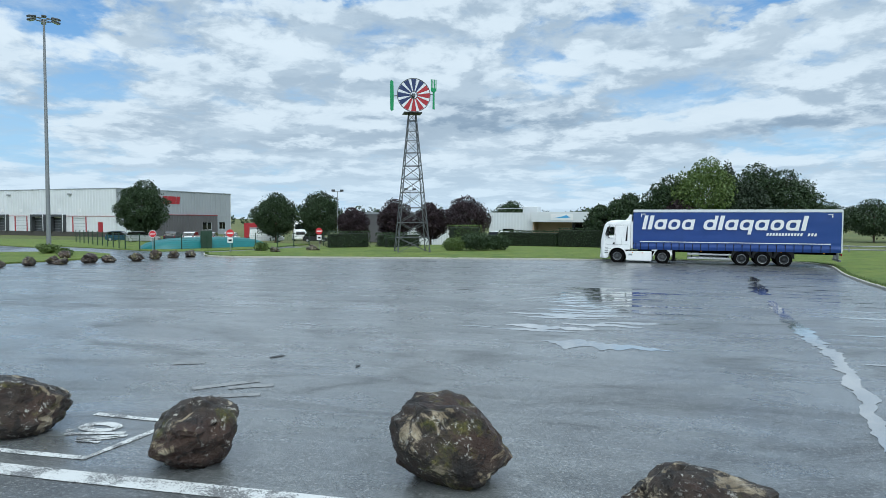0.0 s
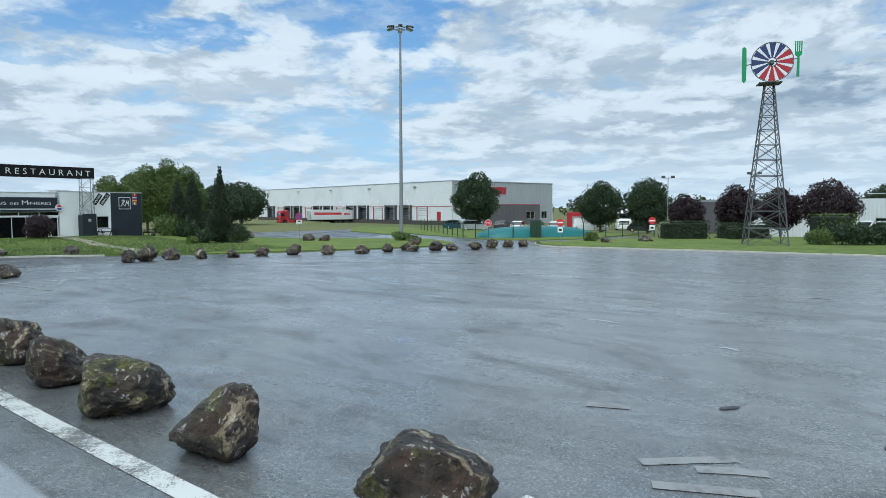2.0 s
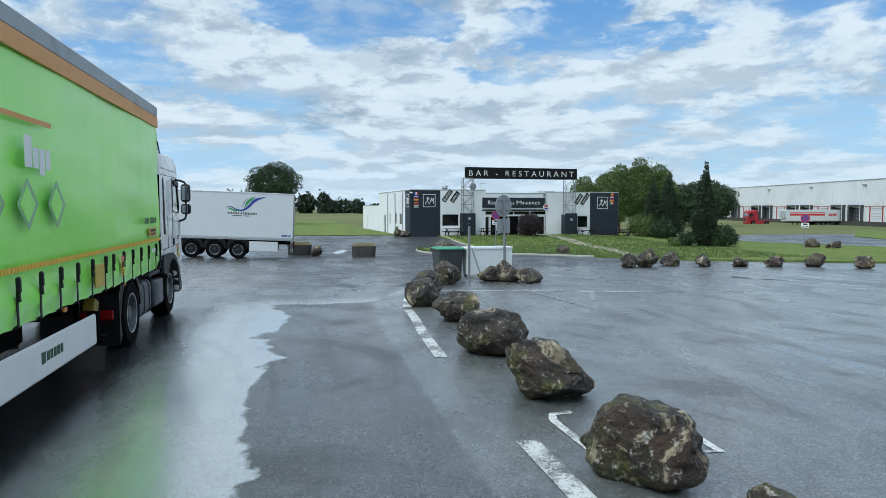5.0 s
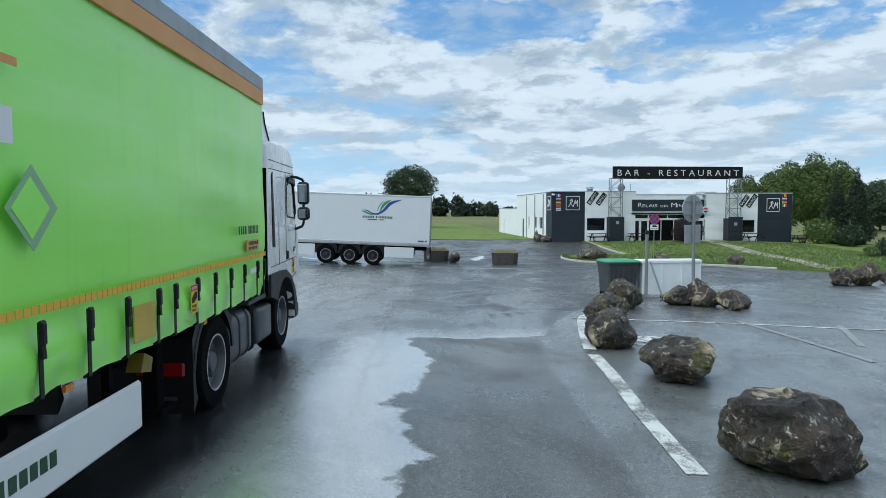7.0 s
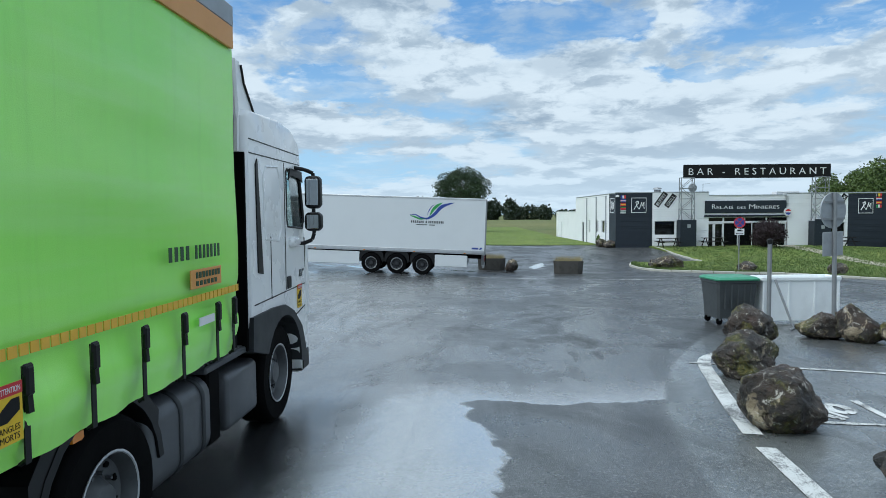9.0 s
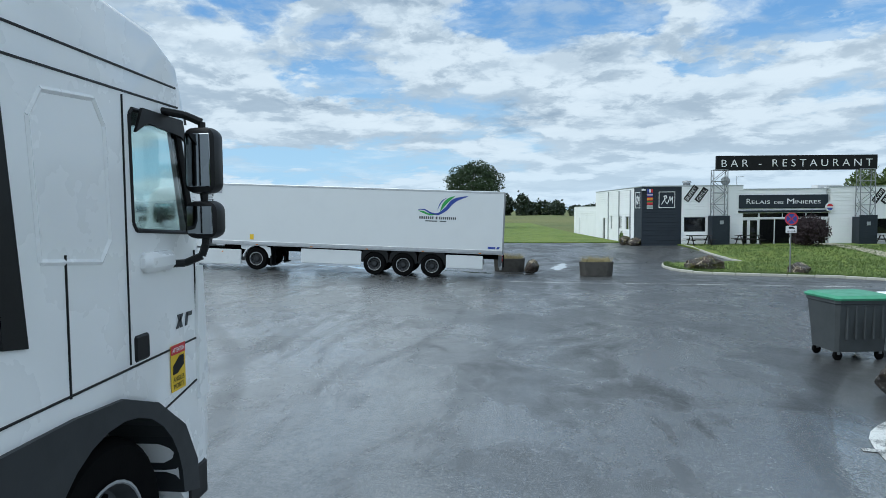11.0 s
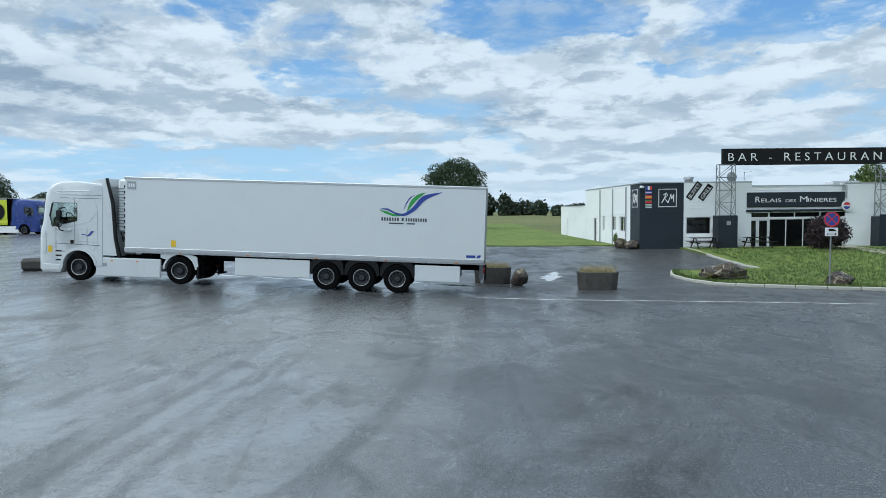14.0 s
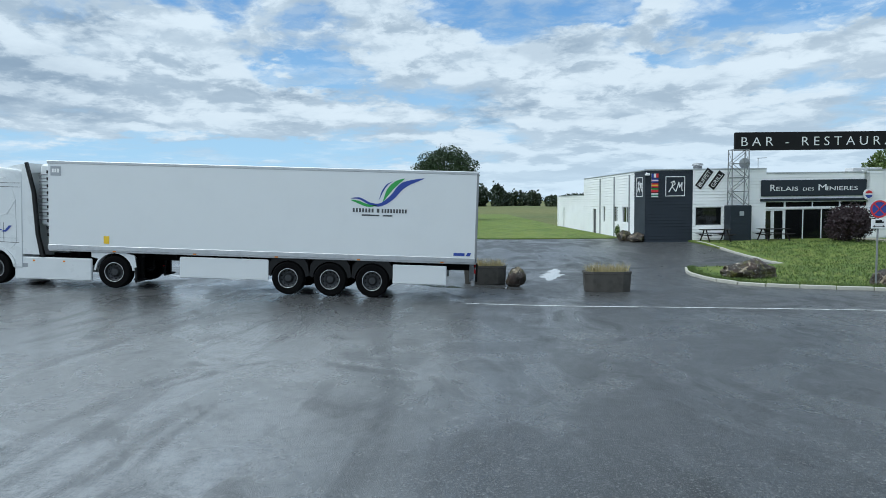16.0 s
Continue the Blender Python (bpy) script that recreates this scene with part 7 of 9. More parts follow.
part("logo_block", Build().plate([(-3.9, 2.5), (-2.5, 3.45), (-2.5, 1.55)], -1.335, -1.325), INK_BLACK, ld, "black wedge of a company mark")
white2 = thing("lorry", pose(-100.5, -47.5, gz(-100, -45), 0, 0, 90), "white lorry with a white trailer parked beside another", "lorry", "parked lorries")
add_trailer(white2, "box")
add_cab(white2, SCANIA, PAINT_WHITE, 0.85, skirt=PAINT_WHITE)
add_tractor(white2, 0.85, -2.1, PAINT_WHITE, "grey")

# ---------------------------------------------------------------- boulders
def boulder(x, y, size, seed, rz=0.0, detail=4, label="", sink=0.06, tall=(0, 0.0), flat=0.0, rough=1.0):
    """A rough block of stone: a ball cut by planes into broad faces, then roughened. tall: the side that stands higher, and by how much."""
    rnd = random.Random(seed)
    bm = bmesh.new()
    bmesh.ops.create_icosphere(bm, subdivisions=detail, radius=1.0)
    cuts = [(Vector((rnd.gauss(0, 1), rnd.gauss(0, 1), rnd.gauss(0, 0.7))).normalized(), rnd.uniform(0.62, 0.86)) for _ in range(9)]
    if flat:
        cuts.append((Vector((rnd.uniform(-0.2, 0.2), rnd.uniform(-0.2, 0.2), 1)).normalized(), 1 - flat))
    chips = [(Vector((rnd.gauss(0, 1), rnd.gauss(0, 1), rnd.gauss(0, 1))).normalized(), rnd.uniform(0.80, 0.93)) for _ in range(12)]
    off = Vector((seed * 3.7, seed * 1.3, seed * 7.1))
    for v in bm.verts:
        p = v.co.copy()
        for n, d in cuts + chips:
            k = p.dot(n) - d
            if k > 0:
                p -= n * k * 0.9
        q = p * 1.5 + off
        f = 0.13 * noise.fractal(q, 1.0, 2.0, 3) + 0.035 * noise.fractal(q * 4.0, 0.8, 2.1, 4)
        f -= 0.16 * max(0.0, noise.noise(q * 1.9 + Vector((5, 5, 5))) - 0.30)
        crack = abs(noise.noise(q * 1.3 + Vector((9, 2, 4))))
        f -= 0.05 * max(0.0, 1 - crack / 0.05)
        v.co = p * (1 + f * rough)
    sx, sy, sz = size
    lo, hi = [Vector([min(v.co[i] for v in bm.verts) for i in range(3)]), Vector([max(v.co[i] for v in bm.verts) for i in range(3)])]
    turn = radians(tall[0] - rz)
    side = Vector((math.cos(turn), math.sin(turn)))
    shaped = []
    for v in bm.verts:
        t = [(v.co[i] - lo[i]) / (hi[i] - lo[i]) for i in range(3)]
        z = max(t[2], 0.16)
        under = 1 - 0.16 * ease((0.34 - z) / 0.2)
        px, py = (t[0] - 0.5) * sx * under, (t[1] - 0.5) * sy * under
        k = 1 + tall[1] * (px * side.x + py * side.y) / (0.5 * max(sx, sy))
        shaped.append(Vector((px, py, (z - 0.16) / 0.84 * max(0.25, k))))
    top = max(p.z for p in shaped)
    for v, p in zip(bm.verts, shaped):
        v.co = Vector((p.x, p.y, p.z / top * sz - sink * 0.3))
    me = bpy.data.meshes.new("boulder")
    bm.to_mesh(me)
    bm.free()
    me.materials.append(ROCK)
    me.shade_smooth()
    me.set_sharp_from_angle(angle=radians(42))
    ob = new("boulder", me)
    ob.matrix_world = ground_pose(x, y, rz)
    return tagged(ob, label or "rough brown boulder with moss and pale patches on asphalt", "boulder", "boulders along the lorry park")


NEAR = [  # x, y, length, depth, height, turn, taller side, by how much
    (0.67, 4.58, 1.02, 0.90, 0.48, 0, 193, 0.1), (-1.12, 5.08, 0.94, 0.88, 0.68, 0, 193, 0.16), (-3.39, 4.97, 0.84, 0.74, 0.56, -51, 20, 0.15), (-5.55, 5.24, 1.0, 0.88, 0.54, 39, 13, 0.05),
    (-7.69, 4.93, 0.90, 0.73, 0.60, -30, 48, 0.5), (-9.53, 4.92, 0.98, 0.88, 0.57, 18, 235, 0.1), (-11.21, 5.0, 0.94, 0.78, 0.61, -22, 248, 0.5), (-12.85, 4.92, 1.08, 0.80, 0.63, 12, 68, 0.25)]
NEAR2 = [
    (-15.18, 4.99, 1.06, 0.94, 0.66, 15, 255, 0.3), (-17.33, 5.01, 1.12, 0.98, 0.66, 66, 0, 0.0), (-20.35, 5.17, 1.26, 0.98, 0.57, -6, 90, 0.08), (-22.54, 4.91, 1.04, 0.84, 0.62, -18, 270, 0.12),
    (-24.95, 5.46, 0.98, 0.82, 0.64, -26, 200, 0.15), (-27.59, 6.54, 0.98, 0.92, 0.74, -24, 250, 0.15), (-28.45, 8.20, 0.92, 0.88, 0.52, 71, 270, 0.15), (-28.0, 8.72, 0.95, 0.80, 0.72, 60, 270, 0.45),
    (-27.6, 9.22, 0.95, 0.66, 0.47, 100, 250, 0.3), (-27.05, 9.0, 0.34, 0.3, 0.28, 20, 0, 0.0)]
BOXY = {1: 0.24, 3: 0.1, 9: 0.16, 10: 0.2, 11: 0.12}
for k, (x, y, sx, sy, sz, rz, side, by) in enumerate(NEAR + NEAR2):
    boulder(x, y, (sx, sy, sz), 11 + k, rz, 5 if k < 15 else 4, tall=(side, by), flat=BOXY.get(k, 0.0))
FAR = [(-36.0, 17.0, 1.0, 0.7), (-36.3, 18.0, 1.2, 0.9), (-37.4, 19.9, 1.0, 0.75), (-36.7, 21.3, 0.75, 0.65), (-36.8, 23.4, 0.95, 0.5), (-37.0, 25.5, 1.15, 0.6), (-37.1, 27.9, 1.0, 0.75), (-35.8, 29.6, 1.0, 0.65), (-35.2, 32.1, 1.15, 0.6),
       (-35.7, 35.0, 1.1, 0.65), (-36.4, 37.6, 0.9, 0.6), (-35.1, 36.9, 1.0, 0.45), (-34.5, 38.8, 1.25, 0.75), (-34.0, 40.1, 1.2, 0.55), (-33.2, 41.9, 1.1, 0.65), (-33.3, 44.2, 0.95, 0.8), (-33.3, 46.4, 0.95, 0.65), (-32.7, 47.7, 0.95, 0.6),
       (-29.4, 56.0, 1.2, 0.6), (-27.4, 59.9, 1.5, 0.7), (-53.0, 41.6, 1.3, 0.8), (-51.6, 42.4, 1.1, 0.7), (-40.0, 42.6, 1.0, 0.7), (-62.3, 41.3, 1.4, 0.9)]
for k, (x, y, s, h) in enumerate(FAR):
    boulder(x, y, (s, s * 0.8, h), 60 + k, 37 * k, 4, tall=(71 * k % 360, 0.15 + 0.08 * (k % 4)), rough=1.7)
for k, (x, y, s, h) in enumerate(((-55.0, 12.3, 2.0, 0.85), (-52.4, 15.9, 1.35, 0.65), (-50.3, 19.6, 1.3, 0.7), (-53.2, 3.2, 0.75, 0.75), (-72.9, 11.6, 1.0, 0.75), (-71.8, 12.1, 1.2, 0.65), (-74.2, 36.9, 0.6, 0.5))):
    boulder(x, y, (s, s * 0.75, h), 90 + k, 21 * k + (95 if k < 3 else 0), 4, "mossy boulder set in grass" if k < 3 else "")


def planter(x, y, rz, label):
    """A concrete trough with dry grass."""
    t = thing("planter", ground_pose(x, y, rz), label, "planter", "planters")
    b = Build()
    n = 8
    out = []
    for i in range(n):
        a = radians(45 * i + 22.5)
        out.append((0.82 * math.copysign(abs(math.cos(a)) ** 0.5, math.cos(a)), 0.42 * math.copysign(abs(math.sin(a)) ** 0.5, math.sin(a))))
    ring = lambda k, z: [(p[0] * k, p[1] * k, z) for p in out]
    rows = [ring(0.93, 0.0), ring(0.95, 0.02), ring(1.0, 0.6), ring(1.02, 0.62), ring(1.02, 0.7), ring(0.88, 0.7), ring(0.84, 0.55)]
    vs = [p for r in rows for p in r]
    fs = [(i * n + j, i * n + (j + 1) % n, (i + 1) * n + (j + 1) % n, (i + 1) * n + j) for i in range(len(rows) - 1) for j in range(n)]
    b.add(vs, fs + [tuple(range(n))[::-1], tuple(range(6 * n, 7 * n))])
    part("trough", b, CONCRETE, t, "weathered concrete trough")
    g = Build()
    rnd = random.Random(int(x * 10))
    for _ in range(900):
        px, py, h = rnd.uniform(-0.68, 0.68), rnd.uniform(-0.3, 0.3), rnd.uniform(0.18, 0.48)
        dx, dy, w = rnd.gauss(0, 0.1), rnd.gauss(0, 0.1), 0.011
        a = rnd.uniform(0, math.pi)
        c, s = math.cos(a) * w, math.sin(a) * w
        g.add([(px - c, py - s, 0.55), (px + c, py + s, 0.55), (px + dx, py + dy, 0.55 + h)], [(0, 1, 2)])
    part("dry_grass", g, DRY_STEM, t, "dry straw-coloured grass")
    return t


planter(-51.9, 6.25, 87, "weathered concrete planter with dry grass on asphalt")
planter(-54.0, 2.1, 85, "weathered concrete planter with dry grass beside a lorry")


# ---------------------------------------------------------------- bins, posts and signs at the corner
def wheelie_bin(x, y, rz):
    t = thing("wheelie_bin", ground_pose(x, y, rz) @ Matrix.Diagonal((0.72, 0.9, 0.9, 1)), "large dark grey waste bin with a green lid", "bin")
    b = Build()
    prof = [(0.57, 0.38, 0.17), (0.59, 0.41, 0.5), (0.64, 0.47, 1.02), (0.66, 0.49, 1.04), (0.66, 0.49, 1.10)]
    secs = [[(sx * a, sy * c, z) for sx, sy in ((-0.9, -1), (0.9, -1), (1, -0.85), (1, 0.85), (0.9, 1), (-0.9, 1), (-1, 0.85), (-1, -0.85))] for a, c, z in prof]
    b.loft(secs)
    body = part("bin_body", b, BIN_GREY, t, "ribbed dark grey body")
    for k in range(5):
        part("rib", Build().box(-0.42 + 0.2 * k, -0.38 + 0.2 * k, -0.475, -0.42, 0.4, 1.0, 0.01), BIN_GREY, body)
    part("lid", Build().loft([[(sx * a, sy * c, z) for sx, sy in ((-0.9, -1), (0.9, -1), (1, -0.8), (1, 0.8), (0.9, 1), (-0.9, 1), (-1, 0.8), (-1, -0.8))] for a, c, z in ((0.69, 0.53, 1.10), (0.70, 0.54, 1.135), (0.62, 0.46, 1.18))]), BIN_GREEN, t, "green domed lid")
    for sx in (-0.48, 0.48):
        for sy in (-0.3, 0.3):
            part("castor", Build().lathe([(0, -0.03), (0.09, -0.03), (0.1, 0), (0.09, 0.03), (0, 0.03)], 14), RUBBER, t, loc=(sx, sy, 0.1))
            part("castor_fork", Build().box(sx - 0.03, sx + 0.03, sy - 0.045, sy + 0.045, 0.12, 0.2), STEEL, t)


wheelie_bin(-30.68, 7.26, 98)
# white board enclosure round the second container
enc = thing("container", ground_pose(-30.66, 8.68, 96) @ Matrix.Diagonal((0.82, 0.45, 1.02, 1)), "white panelled waste container with a metal rim", "container")
part("container_body", Build().loft([[(sx * a, sy * c, z) for sx, sy in ((-1, -1), (1, -1), (1, 1), (-1, 1))] for a, c, z in ((0.98, 0.5, 0.1), (1.02, 0.56, 0.95))]), TANK_WHITE, enc, "white slightly tapered side panels")
for k in (-1.04, -0.35, 0.35, 1.0):
    part("rib", Build().box(k, k + 0.05, -0.60, -0.52, 0.1, 0.98, 0.01), TANK_WHITE, enc)
part("rim", Build().box(-1.08, 1.08, -0.62, -0.54, 0.95, 1.04, 0.02).box(-1.08, 1.08, 0.54, 0.62, 0.95, 1.04, 0.02).box(-1.08, -1.0, -0.54, 0.54, 0.95, 1.04, 0.02).box(1.0, 1.08, -0.54, 0.54, 0.95, 1.04, 0.02), TANK_WHITE, enc)
for k in (-0.9, 0.9):
    for j in (-0.4, 0.4):
        part("foot", Build().box(k - 0.06, k + 0.06, j - 0.06, j + 0.06, 0, 0.1), STEEL, enc)


def post_sign(x, y, rz, height, label, face, category="road sign", r=0.03, lean=0.0):
    t = thing("road_sign", ground_pose(x, y, rz) @ pose(0, 0, 0, 0, lean, 0), label, category, "road signs")
    part("post", Build().rod((0, 0, -0.1), (0, 0, height), r, None, 10), STEEL, t, "galvanised post", True)
    face(t, height)
    return t


def disc(parent, z, r, mat, y0, y1, name="disc", label=""):
    return part(name, Build().lathe([(0, y0), (r, y0), (r, y1), (0, y1)], 30), mat, parent, label, loc=(0, 0, z))


def ring_part(parent, z, r0, r1, mat, y0, y1, name="ring"):
    return part(name, Build().lathe([(r0, y0), (r1, y0), (r1, y1), (r0, y1)], 30), mat, parent, loc=(0, 0, z))


def face_no_stopping(t, h):
    z = h - 0.28
    disc(t, z, 0.30, INK_BLUE, -0.06, -0.035, "sign_disc", "blue and red no-stopping disc")
    ring_part(t, z, 0.24, 0.30, INK_RED, -0.066, -0.06)
    for a in (45, -45):
        part("bar", Build().box(-0.24, 0.24, -0.065, -0.06, -0.02, 0.02), INK_RED, t, loc=pose(0, 0, z, 0, a, 0))
    s = part("plate", Build().box(-0.25, 0.25, -0.06, -0.035, z - 0.66, z - 0.33, 0.02), INK_WHITE, t, "white plate with a lorry symbol and arrow")
    part("symbol", Build().box(-0.12, 0.1, -0.066, -0.06, z - 0.47, z - 0.37).box(0.1, 0.16, -0.066, -0.06, z - 0.47, z - 0.42), INK_BLACK, s)
    part("arrow", Build().plate([(-0.2, z - 0.58), (-0.13, z - 0.54), (-0.13, z - 0.57), (0.13, z - 0.57), (0.13, z - 0.54), (0.2, z - 0.58), (0.13, z - 0.62), (0.13, z - 0.59), (-0.13, z - 0.59), (-0.13, z - 0.62)], -0.066, -0.06), INK_BLACK, s)


def face_stop(t, h):
    z = h - 0.38
    part("sign_plate", Build().plate([(0.34 * math.cos(radians(22.5 + 45 * i)), z + 0.34 * math.sin(radians(22.5 + 45 * i))) for i in range(8)], -0.06, -0.03), INK_WHITE, t, "white-edged octagon")
    part("sign_field", Build().plate([(0.305 * math.cos(radians(22.5 + 45 * i)), z + 0.305 * math.sin(radians(22.5 + 45 * i))) for i in range(8)], -0.066, -0.06), INK_RED, t, "red octagon")
    letter(t, "STOP", 0.44, 0.18, INK_WHITE, pose(-0.22, -0.068, z - 0.09, 90, 0, 0))


def face_no_entry(t, h):
    z = h - 0.38
    disc(t, z, 0.34, INK_RED, -0.06, -0.03, "sign_disc", "red no-entry disc")
    part("bar", Build().box(-0.25, 0.25, -0.066, -0.06, z - 0.055, z + 0.055), INK_WHITE, t)
    s = part("plate", Build().box(-0.24, 0.24, -0.06, -0.03, z - 0.9, z - 0.4, 0.02), INK_WHITE, t, "white plate with a lorry symbol")
    part("symbol", Build().box(-0.14, 0.14, -0.066, -0.06, z - 0.75, z - 0.58), INK_BLACK, s)


def face_back(t, h):
    disc(t, h - 0.36, 0.37, GREY_SIGN, 0.03, 0.055, "sign_disc", "grey back of a round sign")
    part("plate", Build().box(-0.3, 0.3, 0.03, 0.05, h - 1.3, h - 0.8, 0.03), GREY_SIGN, t, "grey back of a small plate")
    for k in (0.55, 0.2):
        part("bracket", Build().box(-0.3, 0.3, 0.0, 0.03, h - k, h - k + 0.04), STEEL, t)


def face_none(t, h):
    part("cap", Build().box(-0.05, 0.05, -0.05, 0.05, h - 0.02, h + 0.1, 0.02), BLACK_PLASTIC, t)


post_sign(-52.0, 15.35, 90, 3.0, "blue and red no-stopping sign on a grey post in grass", face_no_stopping)
post_sign(-29.7, 9.05, 116, 2.82, "grey post with the backs of a round sign and a plate", face_back, r=0.045, lean=-1)
post_sign(-30.05, 7.88, 90, 1.78, "short grey post with a dark cap beside the bins", face_none, r=0.045)
tripod = thing("prop_frame", ground_pose(-29.6, 8.2, 10), "leaning metal prop frame in front of the white container", "frame")
part("leg", Build().rod((0, 0, 0.02), (-0.35, -0.2, 1.0), 0.025), STEEL, tripod)
part("leg", Build().rod((-0.3, 0.3, 0.02), (0.25, -0.25, 0.03), 0.025), STEEL, tripod)
post_sign(-38.6, 50.9, 25, 2.15, "red octagonal stop sign on a white post by the exit", face_stop)
post_sign(-33.2, 54.6, 25, 2.2, "red no-entry sign with a white plate on a post", face_no_entry)
post_sign(-27.8, 62.3, 25, 2.3, "red no-entry sign with a white plate on a post", face_no_entry)
post_sign(-48.6, 37.2, 40, 2.75, "round blue no-stopping sign on a post in the lawn", face_no_stopping)


# ---------------------------------------------------------------- tables
def picnic_table(u, d, rz=0):
    p = REST @ Vector((u, d, 0))
    t = thing("picnic_table", pose(p.x, p.y, gz(p.x, p.y) + 0.08, 0, 0, 94.3 + rz), "dark stained wooden picnic table with fixed benches on grass", "picnic table", "picnic tables")
    for k in range(5):
        part("top_plank", Build().box(-0.9, 0.9, -0.36 + 0.146 * k, -0.225 + 0.146 * k, 0.70, 0.74, 0.008), DARK_WOOD, t)
    for s in (-1, 1):
        for k in range(2):
            part("bench_plank", Build().box(-0.9, 0.9, min(s * (0.62 + 0.13 * k), s * (0.74 + 0.13 * k)), max(s * (0.62 + 0.13 * k), s * (0.74 + 0.13 * k)), 0.42, 0.46, 0.008), DARK_WOOD, t)
    for x in (-0.65, 0.65):
        part("leg", Build().rod((x, -0.15, 0.7), (x, -0.7, 0.0), 0.045, None, 6), DARK_WOOD, t)
        part("leg", Build().rod((x, 0.15, 0.7), (x, 0.7, 0.0), 0.045, None, 6), DARK_WOOD, t)
        part("cross_bar", Build().box(x - 0.03, x + 0.03, -0.86, 0.86, 0.36, 0.42), DARK_WOOD, t)


picnic_table(4.0, -1.2)
picnic_table(7.65, -1.2)
picnic_table(18.3, -1.2)
picnic_table(23.6, -0.4)
sheet("garden_path", [(-71.9, 25.6), (-71.9, 27.0), (-65.0, 26.9), (-52.5, 25.2), (-45.2, 23.3), (-45.8, 22.4), (-53.0, 24.2), (-65.0, 25.7)], 0.115, surface("pale_gravel", (0.36, 0.33, 0.26), 0.9, 0, 0.5, 3, 0.004), "narrow pale gravel path over the lawn", "path")


# ---------------------------------------------------------------- light mast
mast = thing("light_mast", ground_pose(-48.0, 49.2), "tall tapered grey floodlight mast with a crown of lamps", "street lamp")
part("pole", Build().rod((0, 0, 0), (0, 0, 20.6), 0.20, 0.09, 14), STEEL, mast, smooth=True)
part("pole_foot", Build().rod((0, 0, 0), (0, 0, 0.08), 0.34, 0.34, 14), STEEL, mast)
part("crown_ring", Build().tube([(0.75 * math.cos(radians(a)), 0.75 * math.sin(radians(a)), 20.6) for a in range(0, 361, 30)], 0.04).tube([(-0.75, 0, 20.6), (0.75, 0, 20.6)], 0.04).tube([(0, -0.75, 20.6), (0, 0.75, 20.6)], 0.04), STEEL, mast)
for k in range(6):
    a = 60 * k + 15
    m = pose(1.0 * math.cos(radians(a)), 1.0 * math.sin(radians(a)), 20.65, 0, 12, a)
    lm = part("lamp_head", Build().box(-0.28, 0.42, -0.2, 0.2, -0.08, 0.1, 0.05), GREY_PLASTIC, mast, loc=m)
    part("lens", Build().box(-0.2, 0.36, -0.16, 0.16, -0.095, -0.082), LAMP_CLEAR, lm)


# ---------------------------------------------------------------- windmill
mill = thing("windmill", ground_pose(-17.35, 60.1, 24, 0.1), "tall lattice windmill with a painted wheel and giant green cutlery", "windmill")
HT, W0, W1 = 13.0, 1.5, 0.32
legs = [(-1, -1), (1, -1), (1, 1), (-1, 1)]
levels = [0, 1.35, 2.75, 4.15, 5.6, 6.9, 8.1, 9.3, 10.4, 11.4, 12.3, 13.0]
wid = lambda z: W0 + (W1 - W0) * z / HT
for sx, sy in legs:
    part("leg", Build().rod((sx * W0, sy * W0, 0), (sx * W1, sy * W1, HT), 0.055, 0.045, 6), DARK_STEEL, mill)
for z0, z1 in zip(levels, levels[1:]):
    for (ax, ay), (bx, by) in zip(legs, legs[1:] + legs[:1]):
        a0, b0, a1, b1 = wid(z0), wid(z0), wid(z1), wid(z1)
        part("brace", Build().rod((ax * a0, ay * a0, z0), (bx * b1, by * b1, z1), 0.025, None, 5), DARK_STEEL, mill)
        part("brace", Build().rod((bx * b0, by * b0, z0), (ax * a1, ay * a1, z1), 0.025, None, 5), DARK_STEEL, mill)
        part("girt", Build().rod((ax * a1, ay * a1, z1), (bx * b1, by * b1, z1), 0.035, None, 5), DARK_STEEL, mill)
part("platform", Build().box(-0.85, 0.85, -0.7, 0.7, 12.95, 13.05, 0.01), DARK_STEEL, mill, "small square platform")
part("axle_head", Build().box(-0.15, 0.15, -1.0, 0.4, 14.35, 14.7, 0.05).rod((0, 0, 13.0), (0, 0, 14.5), 0.07), DARK_STEEL, mill)
wheel = part("rotor", Build().lathe([(1.50, -0.03), (1.56, -0.03), (1.56, 0.03), (1.50, 0.03)], 48).lathe([(0.30, -0.03), (0.36, -0.03), (0.36, 0.03), (0.30, 0.03)], 24).rod((0, -0.1, 0), (0, 0.2, 0), 0.14, 0.14, 14), DARK_STEEL, mill, "ring of the wheel", loc=(0, -1.05, 14.52))
MILL_WHITE = surface("white_painted_vane", (0.72, 0.73, 0.75), 0.4, 0, 0.2, 3)
MILL_BLUE = surface("navy_painted_vane", (0.02, 0.035, 0.12), 0.4, 0, 0.2, 3)
for k in range(24):
    c0 = 15 * k
    a0, a1 = (radians(c0 - 9.5), radians(c0 + 9.5)) if k % 2 == 0 else (radians(c0 - 4.5), radians(c0 + 4.5))
    col = MILL_WHITE if k % 2 else (MILL_BLUE if 4 <= k <= 14 else RED_PAINT)
    wide = 0.0
    r0, r1 = 0.34, 1.5
    q = [(r0 * math.cos(a0), r0 * math.sin(a0)), (r1 * math.cos(a0 - wide * 0.1), r1 * math.sin(a0 - wide * 0.1)), (r1 * math.cos(a1), r1 * math.sin(a1)), (r0 * math.cos(a1), r0 * math.sin(a1))]
    part("vane", Build().plate(q, -0.015, 0.015), col, wheel, "painted sheet vane")
part("cutlery_arm", Build().rod((-1.95, -0.9, 14.4), (1.85, -0.9, 14.7), 0.04), DARK_STEEL, mill)
